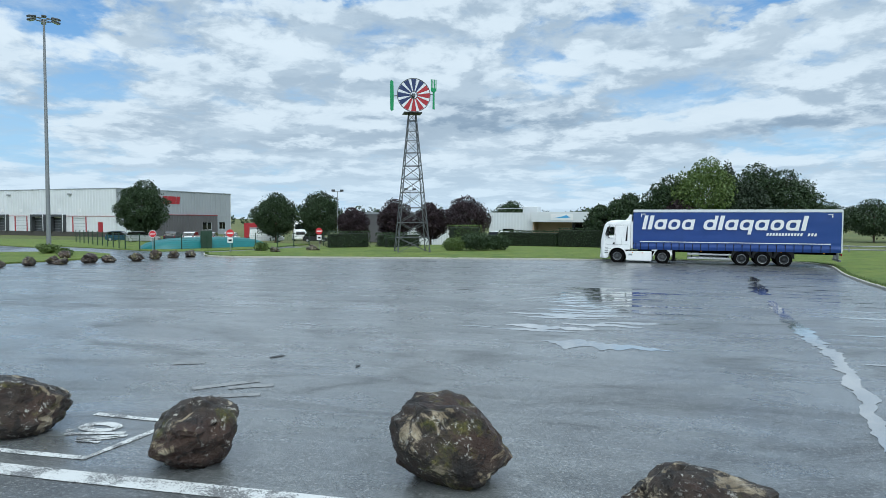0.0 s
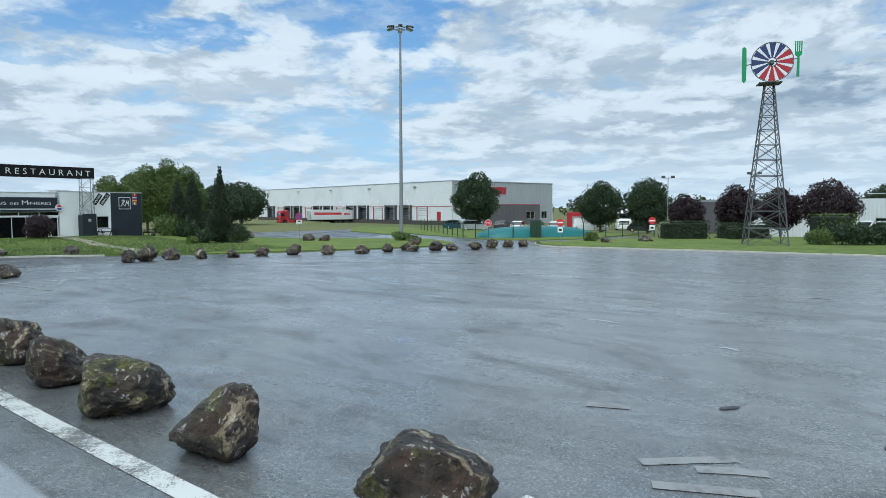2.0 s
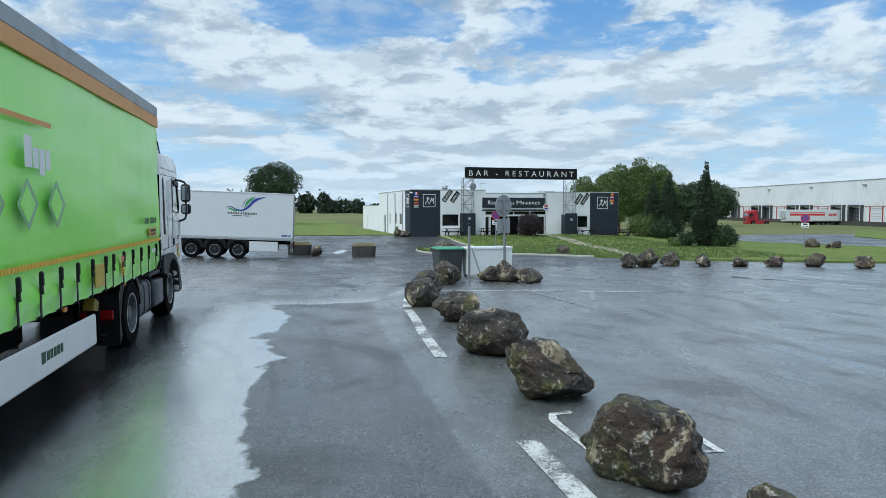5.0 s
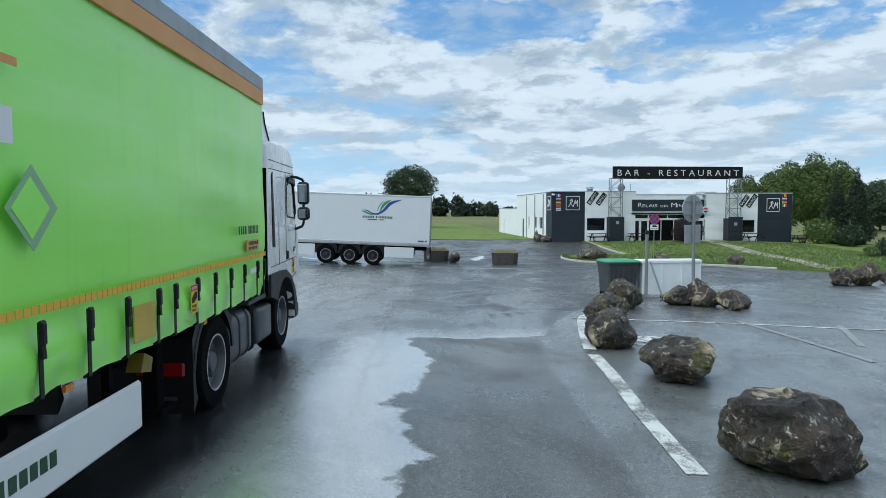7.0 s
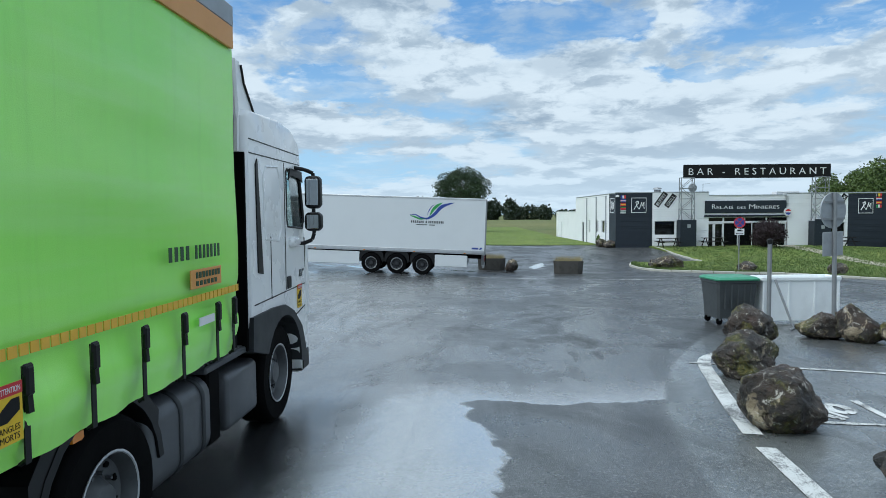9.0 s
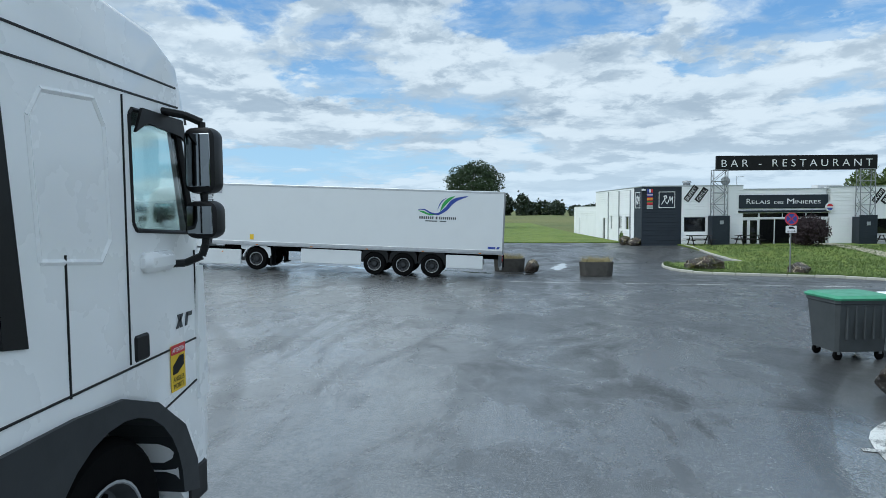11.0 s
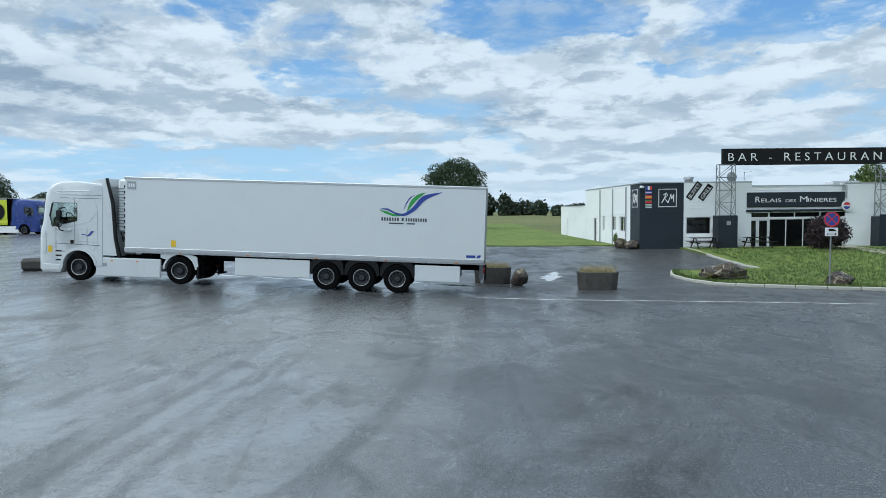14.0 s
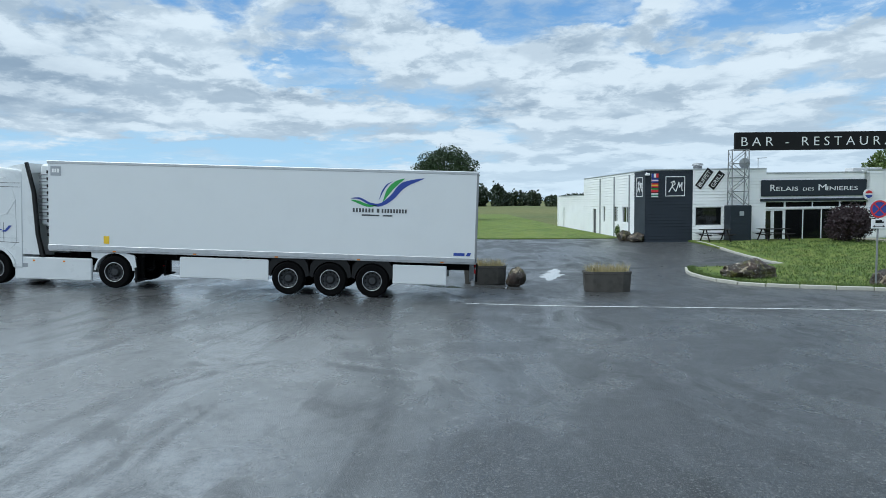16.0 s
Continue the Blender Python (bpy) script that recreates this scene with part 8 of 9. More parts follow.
kn = [(-2.0 - 0.16, 13.15), (-2.0 - 0.18, 13.9), (-2.0 - 0.18, 15.75), (-2.0 - 0.05, 15.85), (-2.0 + 0.12, 15.7), (-2.0 + 0.16, 14.5), (-2.0 + 0.14, 13.15), (-2.0, 13.0)]
part("knife", Build().plate(kn, -0.95, -0.87), WINDMILL_GREEN, mill, "giant green table knife")
fk = Build().plate([(1.78, 13.3), (1.98, 13.3), (1.96, 14.9), (1.80, 14.9)], -0.95, -0.87)
fk.plate([(1.62, 15.0), (1.80, 14.85), (1.96, 14.85), (2.14, 15.0), (2.14, 15.25), (1.62, 15.25)], -0.95, -0.87)
for k in range(4):
    fk.box(1.62 + 0.147 * k, 1.70 + 0.147 * k, -0.95, -0.87, 15.25, 16.05)
part("fork", fk, WINDMILL_GREEN, mill, "giant green table fork")
part("floodlight", Build().box(-1.3, -1.05, -1.2, -1.0, 4.6, 4.85, 0.03), GREY_PLASTIC, mill)

# ---------------------------------------------------------------- plants
def leaf_mass(b, blobs, count, size, rnd, hollow=0.55):
    """Small leaf blades scattered in the outer part of overlapping blobs."""
    total = sum(r[0] * r[1] * r[2] for _, r in blobs)
    for c, r in blobs:
        n = max(6, int(count * r[0] * r[1] * r[2] / total))
        for _ in range(n):
            d = Vector((rnd.gauss(0, 1), rnd.gauss(0, 1), rnd.gauss(0, 1))).normalized()
            k = rnd.uniform(hollow, 1.0) ** 0.6 * (1.0 if rnd.random() < 0.88 else rnd.uniform(1.0, 1.3))
            bump = 1 + 0.22 * noise.noise(Vector(c) + d * 2.3)
            p = Vector(c) + Vector((d.x * r[0], d.y * r[1], d.z * r[2])) * k * bump
            s = size * rnd.uniform(0.6, 1.4)
            a = Vector((rnd.gauss(0, 1), rnd.gauss(0, 1), rnd.gauss(0, 0.7))).normalized()
            e = a.orthogonal().normalized()
            e.rotate(Matrix.Rotation(rnd.uniform(0, 6.28), 3, a))
            f = a.cross(e)
            b.v += [tuple(p - e * s), tuple(p + f * s * 0.55), tuple(p + e * s), tuple(p - f * s * 0.55)]
            k0 = len(b.v) - 4
            b.f.append((k0, k0 + 1, k0 + 2, k0 + 3))


def leaf_object(name, b, mat, parent, label=""):
    me = bpy.data.meshes.new(name)
    me.from_pydata(b.v, [], b.f)
    me.materials.append(mat)
    return part(name, me, mat, parent, label)


def tree(x, y, height, width, mat, seed, label, leaves=3500, size=0.16, low=0.25, shape="round", name="tree", dz=0.0):
    """Tapered trunk, forking limbs and an uneven crown of leaf blades."""
    leaves, size = int(leaves * 3.3), size * 0.62
    rnd = random.Random(seed)
    t = thing(name, ground_pose(x, y, rnd.uniform(0, 360), dz), label, "tree" if name == "tree" else name, "trees")
    tb = Build()
    base = height * low
    r = 0.03 * height * 0.6 + 0.05
    tb.rod((0, 0, -0.2), (0.05, 0.02, base + 0.1 * height), r, r * 0.7, 9)
    tb.rod((0.05, 0.02, base + 0.1 * height), (0, 0.05, height * 0.85), r * 0.7, r * 0.15, 7)
    blobs = []
    n = 20 if shape == "round" else (10 if shape == "cone" else 6)
    for i in range(n):
        a = 2.4 * i + rnd.uniform(-0.4, 0.4)
        f = i / (n - 1)
        zc = base + (height - base) * (0.18 + 0.62 * f)
        if shape == "column":
            rr = width * 0.5 * (1 - 0.75 * f ** 2)
            off = 0.1 * rr
        elif shape == "cone":
            rr = width * 0.42 * (1 - 0.7 * f)
            off = width * 0.22 * (1 - f)
        else:
            prof = math.sin(math.pi * (0.17 + 0.66 * f)) ** 0.8
            rr = width * rnd.uniform(0.12, 0.21)
            off = width * 0.5 * prof - rr * 0.75
        c = (off * math.cos(a), off * math.sin(a), zc)
        vz = (height - base) * (rnd.uniform(0.09, 0.15) if shape == "round" else 0.17 if shape == "cone" else 0.22)
        blobs.append((c, (rr, rr, max(0.3, vz))))
        tb.rod((0, 0.02, zc - 0.18 * height), (c[0] * 0.9, c[1] * 0.9, zc), r * 0.35, r * 0.1, 5)
    if shape == "round":
        blobs.append(((0, 0, base + (height - base) * 0.46), (width * 0.40, width * 0.40, (height - base) * 0.42)))
        blobs.append(((width * 0.05, 0, height - (height - base) * 0.14), (width * 0.2, width * 0.2, (height - base) * 0.14)))
    part("trunk", tb, BARK, t, "bark-covered trunk with limbs", True)
    b = Build()
    leaf_mass(b, blobs, leaves, size * 1.02, rnd, 0.5)
    leaf_object("crown", b, mat, t, "uneven leafy crown")
    return t


def bush(x, y, sx, sy, h, mat, seed, label, leaves=1500, size=0.09, rz=0.0, name="bush", dz=0.08):
    rnd = random.Random(seed)
    t = thing(name, ground_pose(x, y, rz, dz), label, name, "bushes")
    blobs = [((0, 0, h * 0.45), (sx * 0.42, sy * 0.42, h * 0.52))]
    for i in range(7):
        a = 2.4 * i
        blobs.append(((sx * 0.3 * math.cos(a), sy * 0.3 * math.sin(a), h * rnd.uniform(0.3, 0.62)), (sx * 0.24, sy * 0.24, h * rnd.uniform(0.25, 0.38))))
    st = Build()
    for i in range(6):
        a = i * 1.05
        st.rod((0.05 * math.cos(a), 0.05 * math.sin(a), -0.05), (sx * 0.3 * math.cos(a), sy * 0.3 * math.sin(a), h * 0.6), 0.03, 0.012, 5)
    part("branchwork", st, BARK, t)
    b = Build()
    leaf_mass(b, blobs, leaves, size, rnd, 0.3)
    leaf_object("foliage", b, mat, t)
    return t


def hedge(x0, y0, x1, y1, width, h, mat, seed, label, per_m=220, size=0.09):
    rnd = random.Random(seed)
    L = math.hypot(x1 - x0, y1 - y0)
    t = thing("hedge", ground_pose((x0 + x1) / 2, (y0 + y1) / 2, math.degrees(math.atan2(y1 - y0, x1 - x0)), 0.05), label, "hedge", "hedges")
    # solid dark block put in for the hedge's shaded inside, behind the leaves
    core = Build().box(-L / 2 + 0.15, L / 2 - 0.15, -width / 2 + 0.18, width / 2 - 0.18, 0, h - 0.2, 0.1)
    part("branchwork", core, surface("shaded_hedge_core", (0.012, 0.02, 0.008), 0.9, 0, 0.5, 3), t)
    b = Build()
    for _ in range(int(per_m * L)):
        f = rnd.choice("tsfb" if h > 0.8 else "ttsf")
        px, py, pz = rnd.uniform(-L / 2, L / 2), rnd.uniform(-width / 2, width / 2), rnd.uniform(0, h)
        wob = 0.12 * noise.noise(Vector((px * 0.8, pz * 1.2, seed)))
        if f == "t":
            pz = h + wob
        elif f == "s" and rnd.random() < 0.25:
            px = rnd.choice((-L / 2, L / 2)) + wob
        else:
            py = (-width / 2 if f != "b" else width / 2) + wob
        s = size * rnd.uniform(0.6, 1.4)
        a = Vector((rnd.gauss(0, 1), rnd.gauss(0, 1), rnd.gauss(0, 1))).normalized()
        e = a.orthogonal().normalized()
        g = a.cross(e)
        p = Vector((px, py, pz))
        b.v += [tuple(p - e * s), tuple(p + g * s * 0.6), tuple(p + e * s), tuple(p - g * s * 0.6)]
        k0 = len(b.v) - 4
        b.f.append((k0, k0 + 1, k0 + 2, k0 + 3))
    leaf_object("foliage", b, mat, t)
    return t


GREEN_TREE, PURPLE_TREE = "broad green leafy tree with a dense dark crown", "copper-leaved tree with a dark purple crown"
tree(-64.1, 82.4, 8.9, 7.6, LEAF_GREEN, 1, GREEN_TREE, 8000, 0.2, 0.10)
tree(-47.9, 91.4, 7.6, 6.8, LEAF_GREEN, 2, GREEN_TREE, 6500, 0.19, 0.08)
tree(-41.3, 93.0, 7.9, 7.1, LEAF_GREEN, 3, GREEN_TREE, 6500, 0.19, 0.08)
for k, (x, y, h, w) in enumerate(((-32.1, 82.8, 5.0, 4.6), (-26.6, 84.1, 6.2, 5.2), (-22.5, 87.2, 5.9, 5.0), (-17.4, 86.3, 6.7, 6.6))):
    tree(x, y, h, w, LEAF_PURPLE, 10 + k, PURPLE_TREE, 5000, 0.17, 0.1)
tree(-16.6, 124.6, 7.8, 7.0, LEAF_GREEN, 15, GREEN_TREE, 2500, 0.24)
for k, (x, y, h, w, m, sh) in enumerate(((3.1, 81, 6.6, 5.5, LEAF_GREEN, "round"), (7.6, 80.2, 8.6, 6.5, LEAF_GREEN, "round"), (11.2, 78.6, 10.4, 8.0, LEAF_LIGHT, "round"), (14.5, 83.6, 10.8, 5.5, LEAF_DARK, "cone"), (17.1, 81.2, 9.9, 7.5, LEAF_GREEN, "round"), (20.2, 80.8, 9.2, 7.5, LEAF_GREEN, "round"), (24.4, 88.0, 6.2, 5.0, LEAF_GREEN, "round"), (0.2, 84, 5.4, 4.5, LEAF_GREEN, "round"), (15.5, 77.5, 7.6, 6.0, LEAF_DARK, "round"), (8.6, 77.0, 5.6, 4.6, LEAF_PURPLE, "round"))):
    tree(x, y, h, w, m, 20 + k, "tall mixed green tree in a dense group" if m is not LEAF_PURPLE else PURPLE_TREE, 5200, 0.2, 0.1, sh)
for k, (x, y, h, w) in enumerate(((50.9, 166, 8.6, 12), (52.5, 146, 8.6, 11), (62, 150, 9.0, 13), (75, 150, 9.5, 15), (44, 172, 7.0, 10), (90, 140, 10, 16))):
    tree(x, y, h, w, LEAF_GREEN, 40 + k, "far green tree in a field hedge", 2600, 0.32, 0.1)
# beside the restaurant
for k, (x, y, h, w, m) in enumerate(((-93.5, 40.6, 7.6, 5.0, LEAF_LIGHT), (-92.2, 43.4, 8.3, 5.5, LEAF_LIGHT), (-89.0, 43.4, 9.0, 5.6, LEAF_LIGHT), (-88.2, 46.2, 9.9, 5.6, LEAF_LIGHT), (-87.6, 48.4, 9.0, 5.0, LEAF_LIGHT), (-91.0, 47.5, 9.0, 6.0, LEAF_GREEN))):
    tree(x, y, h, w, m, 50 + k, "light green leafy tree beside the restaurant", 4800, 0.19, 0.12)
tree(-71.5, 40.2, 7.0, 2.2, LEAF_DARK, 57, "dark columnar conifer beside the restaurant", 7000, 0.13, 0.02, "column")
tree(-72.6, 39.0, 6.6, 2.0, LEAF_DARK, 58, "dark columnar conifer beside the restaurant", 3600, 0.11, 0.02, "column")
tree(-56.2, 34.3, 6.9, 1.9, LEAF_DARK, 59, "slim dark columnar cypress on the lawn", 9500, 0.11, 0.02, "column")
bush(-72.6, 37.6, 3.4, 3.0, 2.6, LEAF_LIGHT, 60, "rounded green shrub beside the restaurant", 3200, 0.1)
bush(-68.4, 37.6, 2.8, 2.4, 2.0, LEAF_GREEN, 61, "loose green shrub on the lawn", 3200, 0.1)
bush(-72.0, 40.6, 3.4, 3.0, 2.8, LEAF_GREEN, 62, "loose green shrub on the lawn", 3200, 0.1)
bush(-55.2, 35.4, 2.6, 2.2, 1.9, LEAF_GREEN, 63, "rounded green shrub below the cypress", 2600, 0.08)
bush(-56.7, 33.0, 2.0, 1.6, 1.3, LEAF_GREEN, 64, "rounded green shrub below the cypress", 2000, 0.08)
bush(-56.6, 31.8, 1.2, 1.0, 0.75, LEAF_LIGHT, 65, "low green shrub on the lawn", 900, 0.07)
bush(-46.3, 47.4, 2.2, 1.6, 0.9, LEAF_LIGHT, 66, "low tufted plants at the foot of the mast", 1500, 0.09)
bush(-42.0, 44.6, 1.4, 1.0, 0.7, LEAF_LIGHT, 67, "low tufted plants beside the boulders", 900, 0.08)
bush(-69.6, 24.1, 3.1, 2.6, 2.35, LEAF_PURPLE, 68, "dark red-leaved shrub in front of the entrance", 9000, 0.065)
bush(-77.2, 12.1, 0.9, 0.5, 0.9, LEAF_LIGHT, 69, "small green plant against the side wall", 500, 0.07)
for k, (x, y, h, w) in enumerate(((-127, 82, 9.0, 12), (-133, 86, 9.6, 12), (-121, 76, 8.4, 10), (-116, 70, 7.6, 9), (-108, 64, 7.0, 8))):
    tree(x, y, h, w, LEAF_GREEN, 75 + k, "dark green tree in a dense far group", 3400, 0.28, 0.05)
tree(-122.2, -2.4, 10.4, 9.6, LEAF_GREEN, 80, "open-crowned green tree in the field behind a lorry", 6000, 0.2, 0.3)
for k, (x, y, h, w) in enumerate(((-141, -93, 10.8, 12), (-137, -86, 10.4, 10), (-148, -101, 10.8, 13), (-194, -113, 8.2, 10), (-160, -104, 9.0, 12))):
    tree(x, y, h, w, LEAF_GREEN, 81 + k, "dark green tree behind the parked lorries", 3400, 0.25, 0.08)

# far wood along the field, uncountable from here
rnd = random.Random(90)
wood = Build()
blobs = []
for k in range(90):
    y = -330 + 4.6 * k + rnd.uniform(-3, 3)
    x = -352 - 0.35 * (y + 30) * 0.2 + rnd.uniform(-8, 8)
    h = (rnd.uniform(9.5, 11.5) if y < 15 else rnd.uniform(7, 8.5) if y < 32 else rnd.uniform(5, 6)) if y > -60 else rnd.uniform(6, 8)
    blobs.append(((x, y, -1.5 + h * 0.5), (5.5, 4.2, h * 0.55)))
leaf_mass(wood, blobs, 42000, 0.75, rnd, 0.5)
tagged(leaf_object("far_wood", wood, LEAF_DARK, None), "long dark green wood along the edge of the field", "wood", kind="stuff")
wood2 = Build()
blobs = []
for k in range(84):
    x = -228 + 7 * k + rnd.uniform(-3, 3)
    h = rnd.uniform(6, 10)
    blobs.append(((x, 300 + rnd.uniform(-10, 10), -2 + h * 0.5), (7, 5, h * 0.55)))
leaf_mass(wood2, blobs, 17000, 0.7, rnd, 0.5)
tagged(leaf_object("far_wood", wood2, LEAF_GREEN, None), "long dark green wood on the northern skyline", "wood", kind="stuff")

HEDGE = "clipped dark green hedge beside the verge"
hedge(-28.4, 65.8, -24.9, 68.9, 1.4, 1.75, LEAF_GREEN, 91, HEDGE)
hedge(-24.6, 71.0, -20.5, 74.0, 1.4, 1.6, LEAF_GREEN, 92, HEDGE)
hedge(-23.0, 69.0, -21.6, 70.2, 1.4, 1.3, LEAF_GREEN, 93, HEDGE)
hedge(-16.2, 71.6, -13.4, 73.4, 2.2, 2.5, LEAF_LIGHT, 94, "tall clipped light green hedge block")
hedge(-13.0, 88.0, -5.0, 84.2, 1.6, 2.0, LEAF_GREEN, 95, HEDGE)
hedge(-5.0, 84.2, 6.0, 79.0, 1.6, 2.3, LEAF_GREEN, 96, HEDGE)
bush(-11.7, 64.6, 3.8, 3.2, 1.9, LEAF_GREEN, 97, "spreading dark green shrub on the verge", 4200, 0.09, 40)
bush(-14.0, 63.4, 2.4, 2.0, 1.45, LEAF_LIGHT, 98, "spreading green shrub on the verge", 2200, 0.09, 40)
bush(-9.9, 66.0, 2.6, 2.2, 1.8, LEAF_GREEN, 99, "spreading dark green shrub on the verge", 2600, 0.09, 40)
bush(-31.5, 57.2, 1.6, 1.0, 0.9, LEAF_LIGHT, 100, "low green plants at the foot of a sign", 900, 0.08)

# grass blades along the near kerbs
blades = Build()
rnd = random.Random(5)
for line, n in ((smooth_line(KERB_WEST[:7], 6), 5000), (north_edge, 6000)):
    for _ in range(n):
        k = rnd.randrange(len(line) - 1)
        f = rnd.random()
        x = line[k][0] + (line[k + 1][0] - line[k][0]) * f
        y = line[k][1] + (line[k + 1][1] - line[k][1]) * f
        d = Vector((line[k + 1][0] - line[k][0], line[k + 1][1] - line[k][1])).normalized()
        o = rnd.uniform(0.08, 0.35) ** 1.0
        x, y = (x - d.y * o, y + d.x * o)
        h, w, a = rnd.uniform(0.05, 0.16), 0.012, rnd.uniform(0, 3.14)
        z = gz(x, y) + 0.09
        c, s = math.cos(a) * w, math.sin(a) * w
        blades.v += [(x - c, y - s, z), (x + c, y + s, z), (x + rnd.gauss(0, 0.05), y + rnd.gauss(0, 0.05), z + h)]
        blades.f.append((len(blades.v) - 3, len(blades.v) - 2, len(blades.v) - 1))
edge_line = smooth_line(KERB_WEST, 5)
for _ in range(16000):
    x, y = rnd.uniform(-70, -44), rnd.uniform(11, 34)
    near = min(edge_line, key=lambda p: (p[0] - x) ** 2 + (p[1] - y) ** 2)
    if y < 16.2 and x < -59 or (x > near[0] and y < near[1] + 3) or (x - near[0]) + (near[1] - y) > -0.15:
        continue
    z = gz(x, y) + 0.09
    for _ in range(3):
        h, w, a = rnd.uniform(0.05, 0.15), 0.018, rnd.uniform(0, 3.14)
        c, s = math.cos(a) * w, math.sin(a) * w
        px, py = x + rnd.gauss(0, 0.05), y + rnd.gauss(0, 0.05)
        blades.v += [(px - c, py - s, z), (px + c, py + s, z), (px + rnd.gauss(0, 0.05), py + rnd.gauss(0, 0.05), z + h)]
        blades.f.append((len(blades.v) - 3, len(blades.v) - 2, len(blades.v) - 1))
tagged(leaf_object("grass_blades", blades, LEAF_LIGHT, None), "ragged green grass blades along the kerbs and over the lawn", "grass", kind="stuff")


# ---------------------------------------------------------------- neighbours
def car(x, y, rz, paint, label, kind="hatch"):
    """A parked car: body with a glazed cabin, wheels, lamps."""
    t = thing("car" if kind != "van" else "van", ground_pose(x, y, rz), label, "car" if kind != "van" else "van", "parked cars")
    L, W = (4.3, 1.78) if kind == "hatch" else (5.2, 1.95)
    if kind == "hatch":
        low = [(-L / 2, 0.45), (-L / 2 + 0.03, 0.85), (-L / 2 + 0.25, 0.98), (0.9, 0.95), (1.75, 0.82), (L / 2 - 0.03, 0.62), (L / 2, 0.32), (L / 2 - 0.15, 0.22), (-L / 2 + 0.15, 0.25)]
        cab = [(-L / 2 + 0.2, 0.95), (-L / 2 + 0.45, 1.38), (-1.0, 1.48), (0.1, 1.47), (0.95, 0.95)]
    else:
        low = [(-L / 2, 0.4), (-L / 2 + 0.02, 1.15), (1.6, 1.15), (2.3, 1.0), (L / 2, 0.75), (L / 2, 0.3), (-L / 2, 0.28)]
        cab = [(-L / 2 + 0.02, 1.15), (-L / 2 + 0.1, 2.0), (-0.5, 2.1), (0.9, 2.02), (1.85, 1.12)]
    b = Build().loft([[(x0 * (1 - k * 0.02), y0, z0) for x0, z0 in low] for y0, k in ((-W / 2, 2.5), (-W / 2 + 0.08, 0), (W / 2 - 0.08, 0), (W / 2, 2.5))])
    part("body", b, paint, t, smooth=True)
    gmat = DARK_GLASS if kind == "hatch" else paint
    c = part("cabin", Build().loft([[(x0, y0, z0) for x0, z0 in cab] for y0 in (-W / 2 + 0.14, W / 2 - 0.14)]), gmat, t)
    part("roof", Build().plate([(cab[1][0], cab[1][1]), (cab[2][0], cab[2][1]), (cab[3][0], cab[3][1]), (cab[3][0], cab[3][1] + 0.04), (cab[2][0], cab[2][1] + 0.05), (cab[1][0], cab[1][1] + 0.04)], -W / 2 + 0.16, W / 2 - 0.16), paint, t)
    if kind == "van":
        part("windscreen", Build().plate([(0.98, 1.98), (1.86, 1.18), (1.9, 1.2), (1.02, 2.0)], -0.8, 0.8), DARK_GLASS, t)
        for s in (-1, 1):
            part("side_window", Build().plate([(0.2, 1.2), (0.2, 1.8), (0.85, 1.8), (1.5, 1.2)], s * (W / 2 - 0.15), s * (W / 2 - 0.12)), DARK_GLASS, t)
    for sx in (-L / 2 + 0.8, L / 2 - 0.85):
        for s in (-1, 1):
            w = part("wheel", Build().lathe([(0.0, -0.1), (0.2, -0.1), (0.31, -0.09), (0.32, 0), (0.31, 0.09), (0.0, 0.1)], 16), RUBBER, t, loc=(sx, s * (W / 2 - 0.1), 0.32))
            part("rim", Build().lathe([(0.0, -0.115), (0.2, -0.11), (0.2, 0.11), (0.0, 0.115)], 14), ALUMINIUM, w)
    for s in (-1, 1):
        part("headlamp", Build().box(L / 2 - 0.2, L / 2 - 0.02, s * 0.62 - 0.16, s * 0.62 + 0.16, 0.6, 0.72, 0.03), LAMP_CLEAR, t)
        part("tail_lamp", Build().box(-L / 2 - 0.01, -L / 2 + 0.08, s * 0.68 - 0.1, s * 0.68 + 0.1, 0.75, 0.95, 0.02), LAMP_RED, t)
    return t


CAR_SILVER = surface("silver_car_paint", (0.42, 0.44, 0.46), 0.3, 0.5, 0.15, 2, coat=0.5)
CAR_BLUE = surface("petrol_blue_car_paint", (0.03, 0.09, 0.14), 0.3, 0.3, 0.15, 2, coat=0.5)
CAR_DARK = surface("dark_car_paint", (0.035, 0.035, 0.04), 0.3, 0.3, 0.15, 2, coat=0.5)
car(-69.2, 84.3, 20, CAR_BLUE, "petrol blue parked car beside the warehouse", "hatch")
car(-61.6, 79.2, 25, CAR_SILVER, "silver parked car beside the warehouse")
car(-60.2, 84.0, 110, CAR_DARK, "dark parked car beside the warehouse")
car(-57.6, 84.6, 110, PAINT_WHITE, "white parked car beside the warehouse")
car(-55.0, 85.6, 110, CAR_SILVER, "silver parked car beside the warehouse")
car(-52.5, 86.8, 110, PAINT_WHITE, "white parked car beside the warehouse")
car(-51.6, 95.6, 20, PAINT_WHITE, "white parked delivery van", "van")
car(-47.0, 104.0, 20, CAR_DARK, "dark parked car beside a lawn")
car(-15.2, 99.2, 250, PAINT_WHITE, "white parked delivery van by the offices", "van")
car(-20.0, 99.5, 30, CAR_SILVER, "silver parked car by the offices")
lor = thing("lorry", ground_pose(-55.8, 116.0, -60), "white lorry standing far off beside trees", "lorry", "parked lorries")
add_cab(lor, SCANIA, PAINT_WHITE, 0.3, skirt=PAINT_WHITE)
add_tractor(lor, 0.3, -2.4, PAINT_WHITE, "grey")
dk = thing("trailer", pose(-148.3, 117.1, -2.5, 0, 0, -100.2), "white refrigerated trailer with red stripes at a loading dock", "trailer", "parked lorries")
add_trailer(dk, "box")
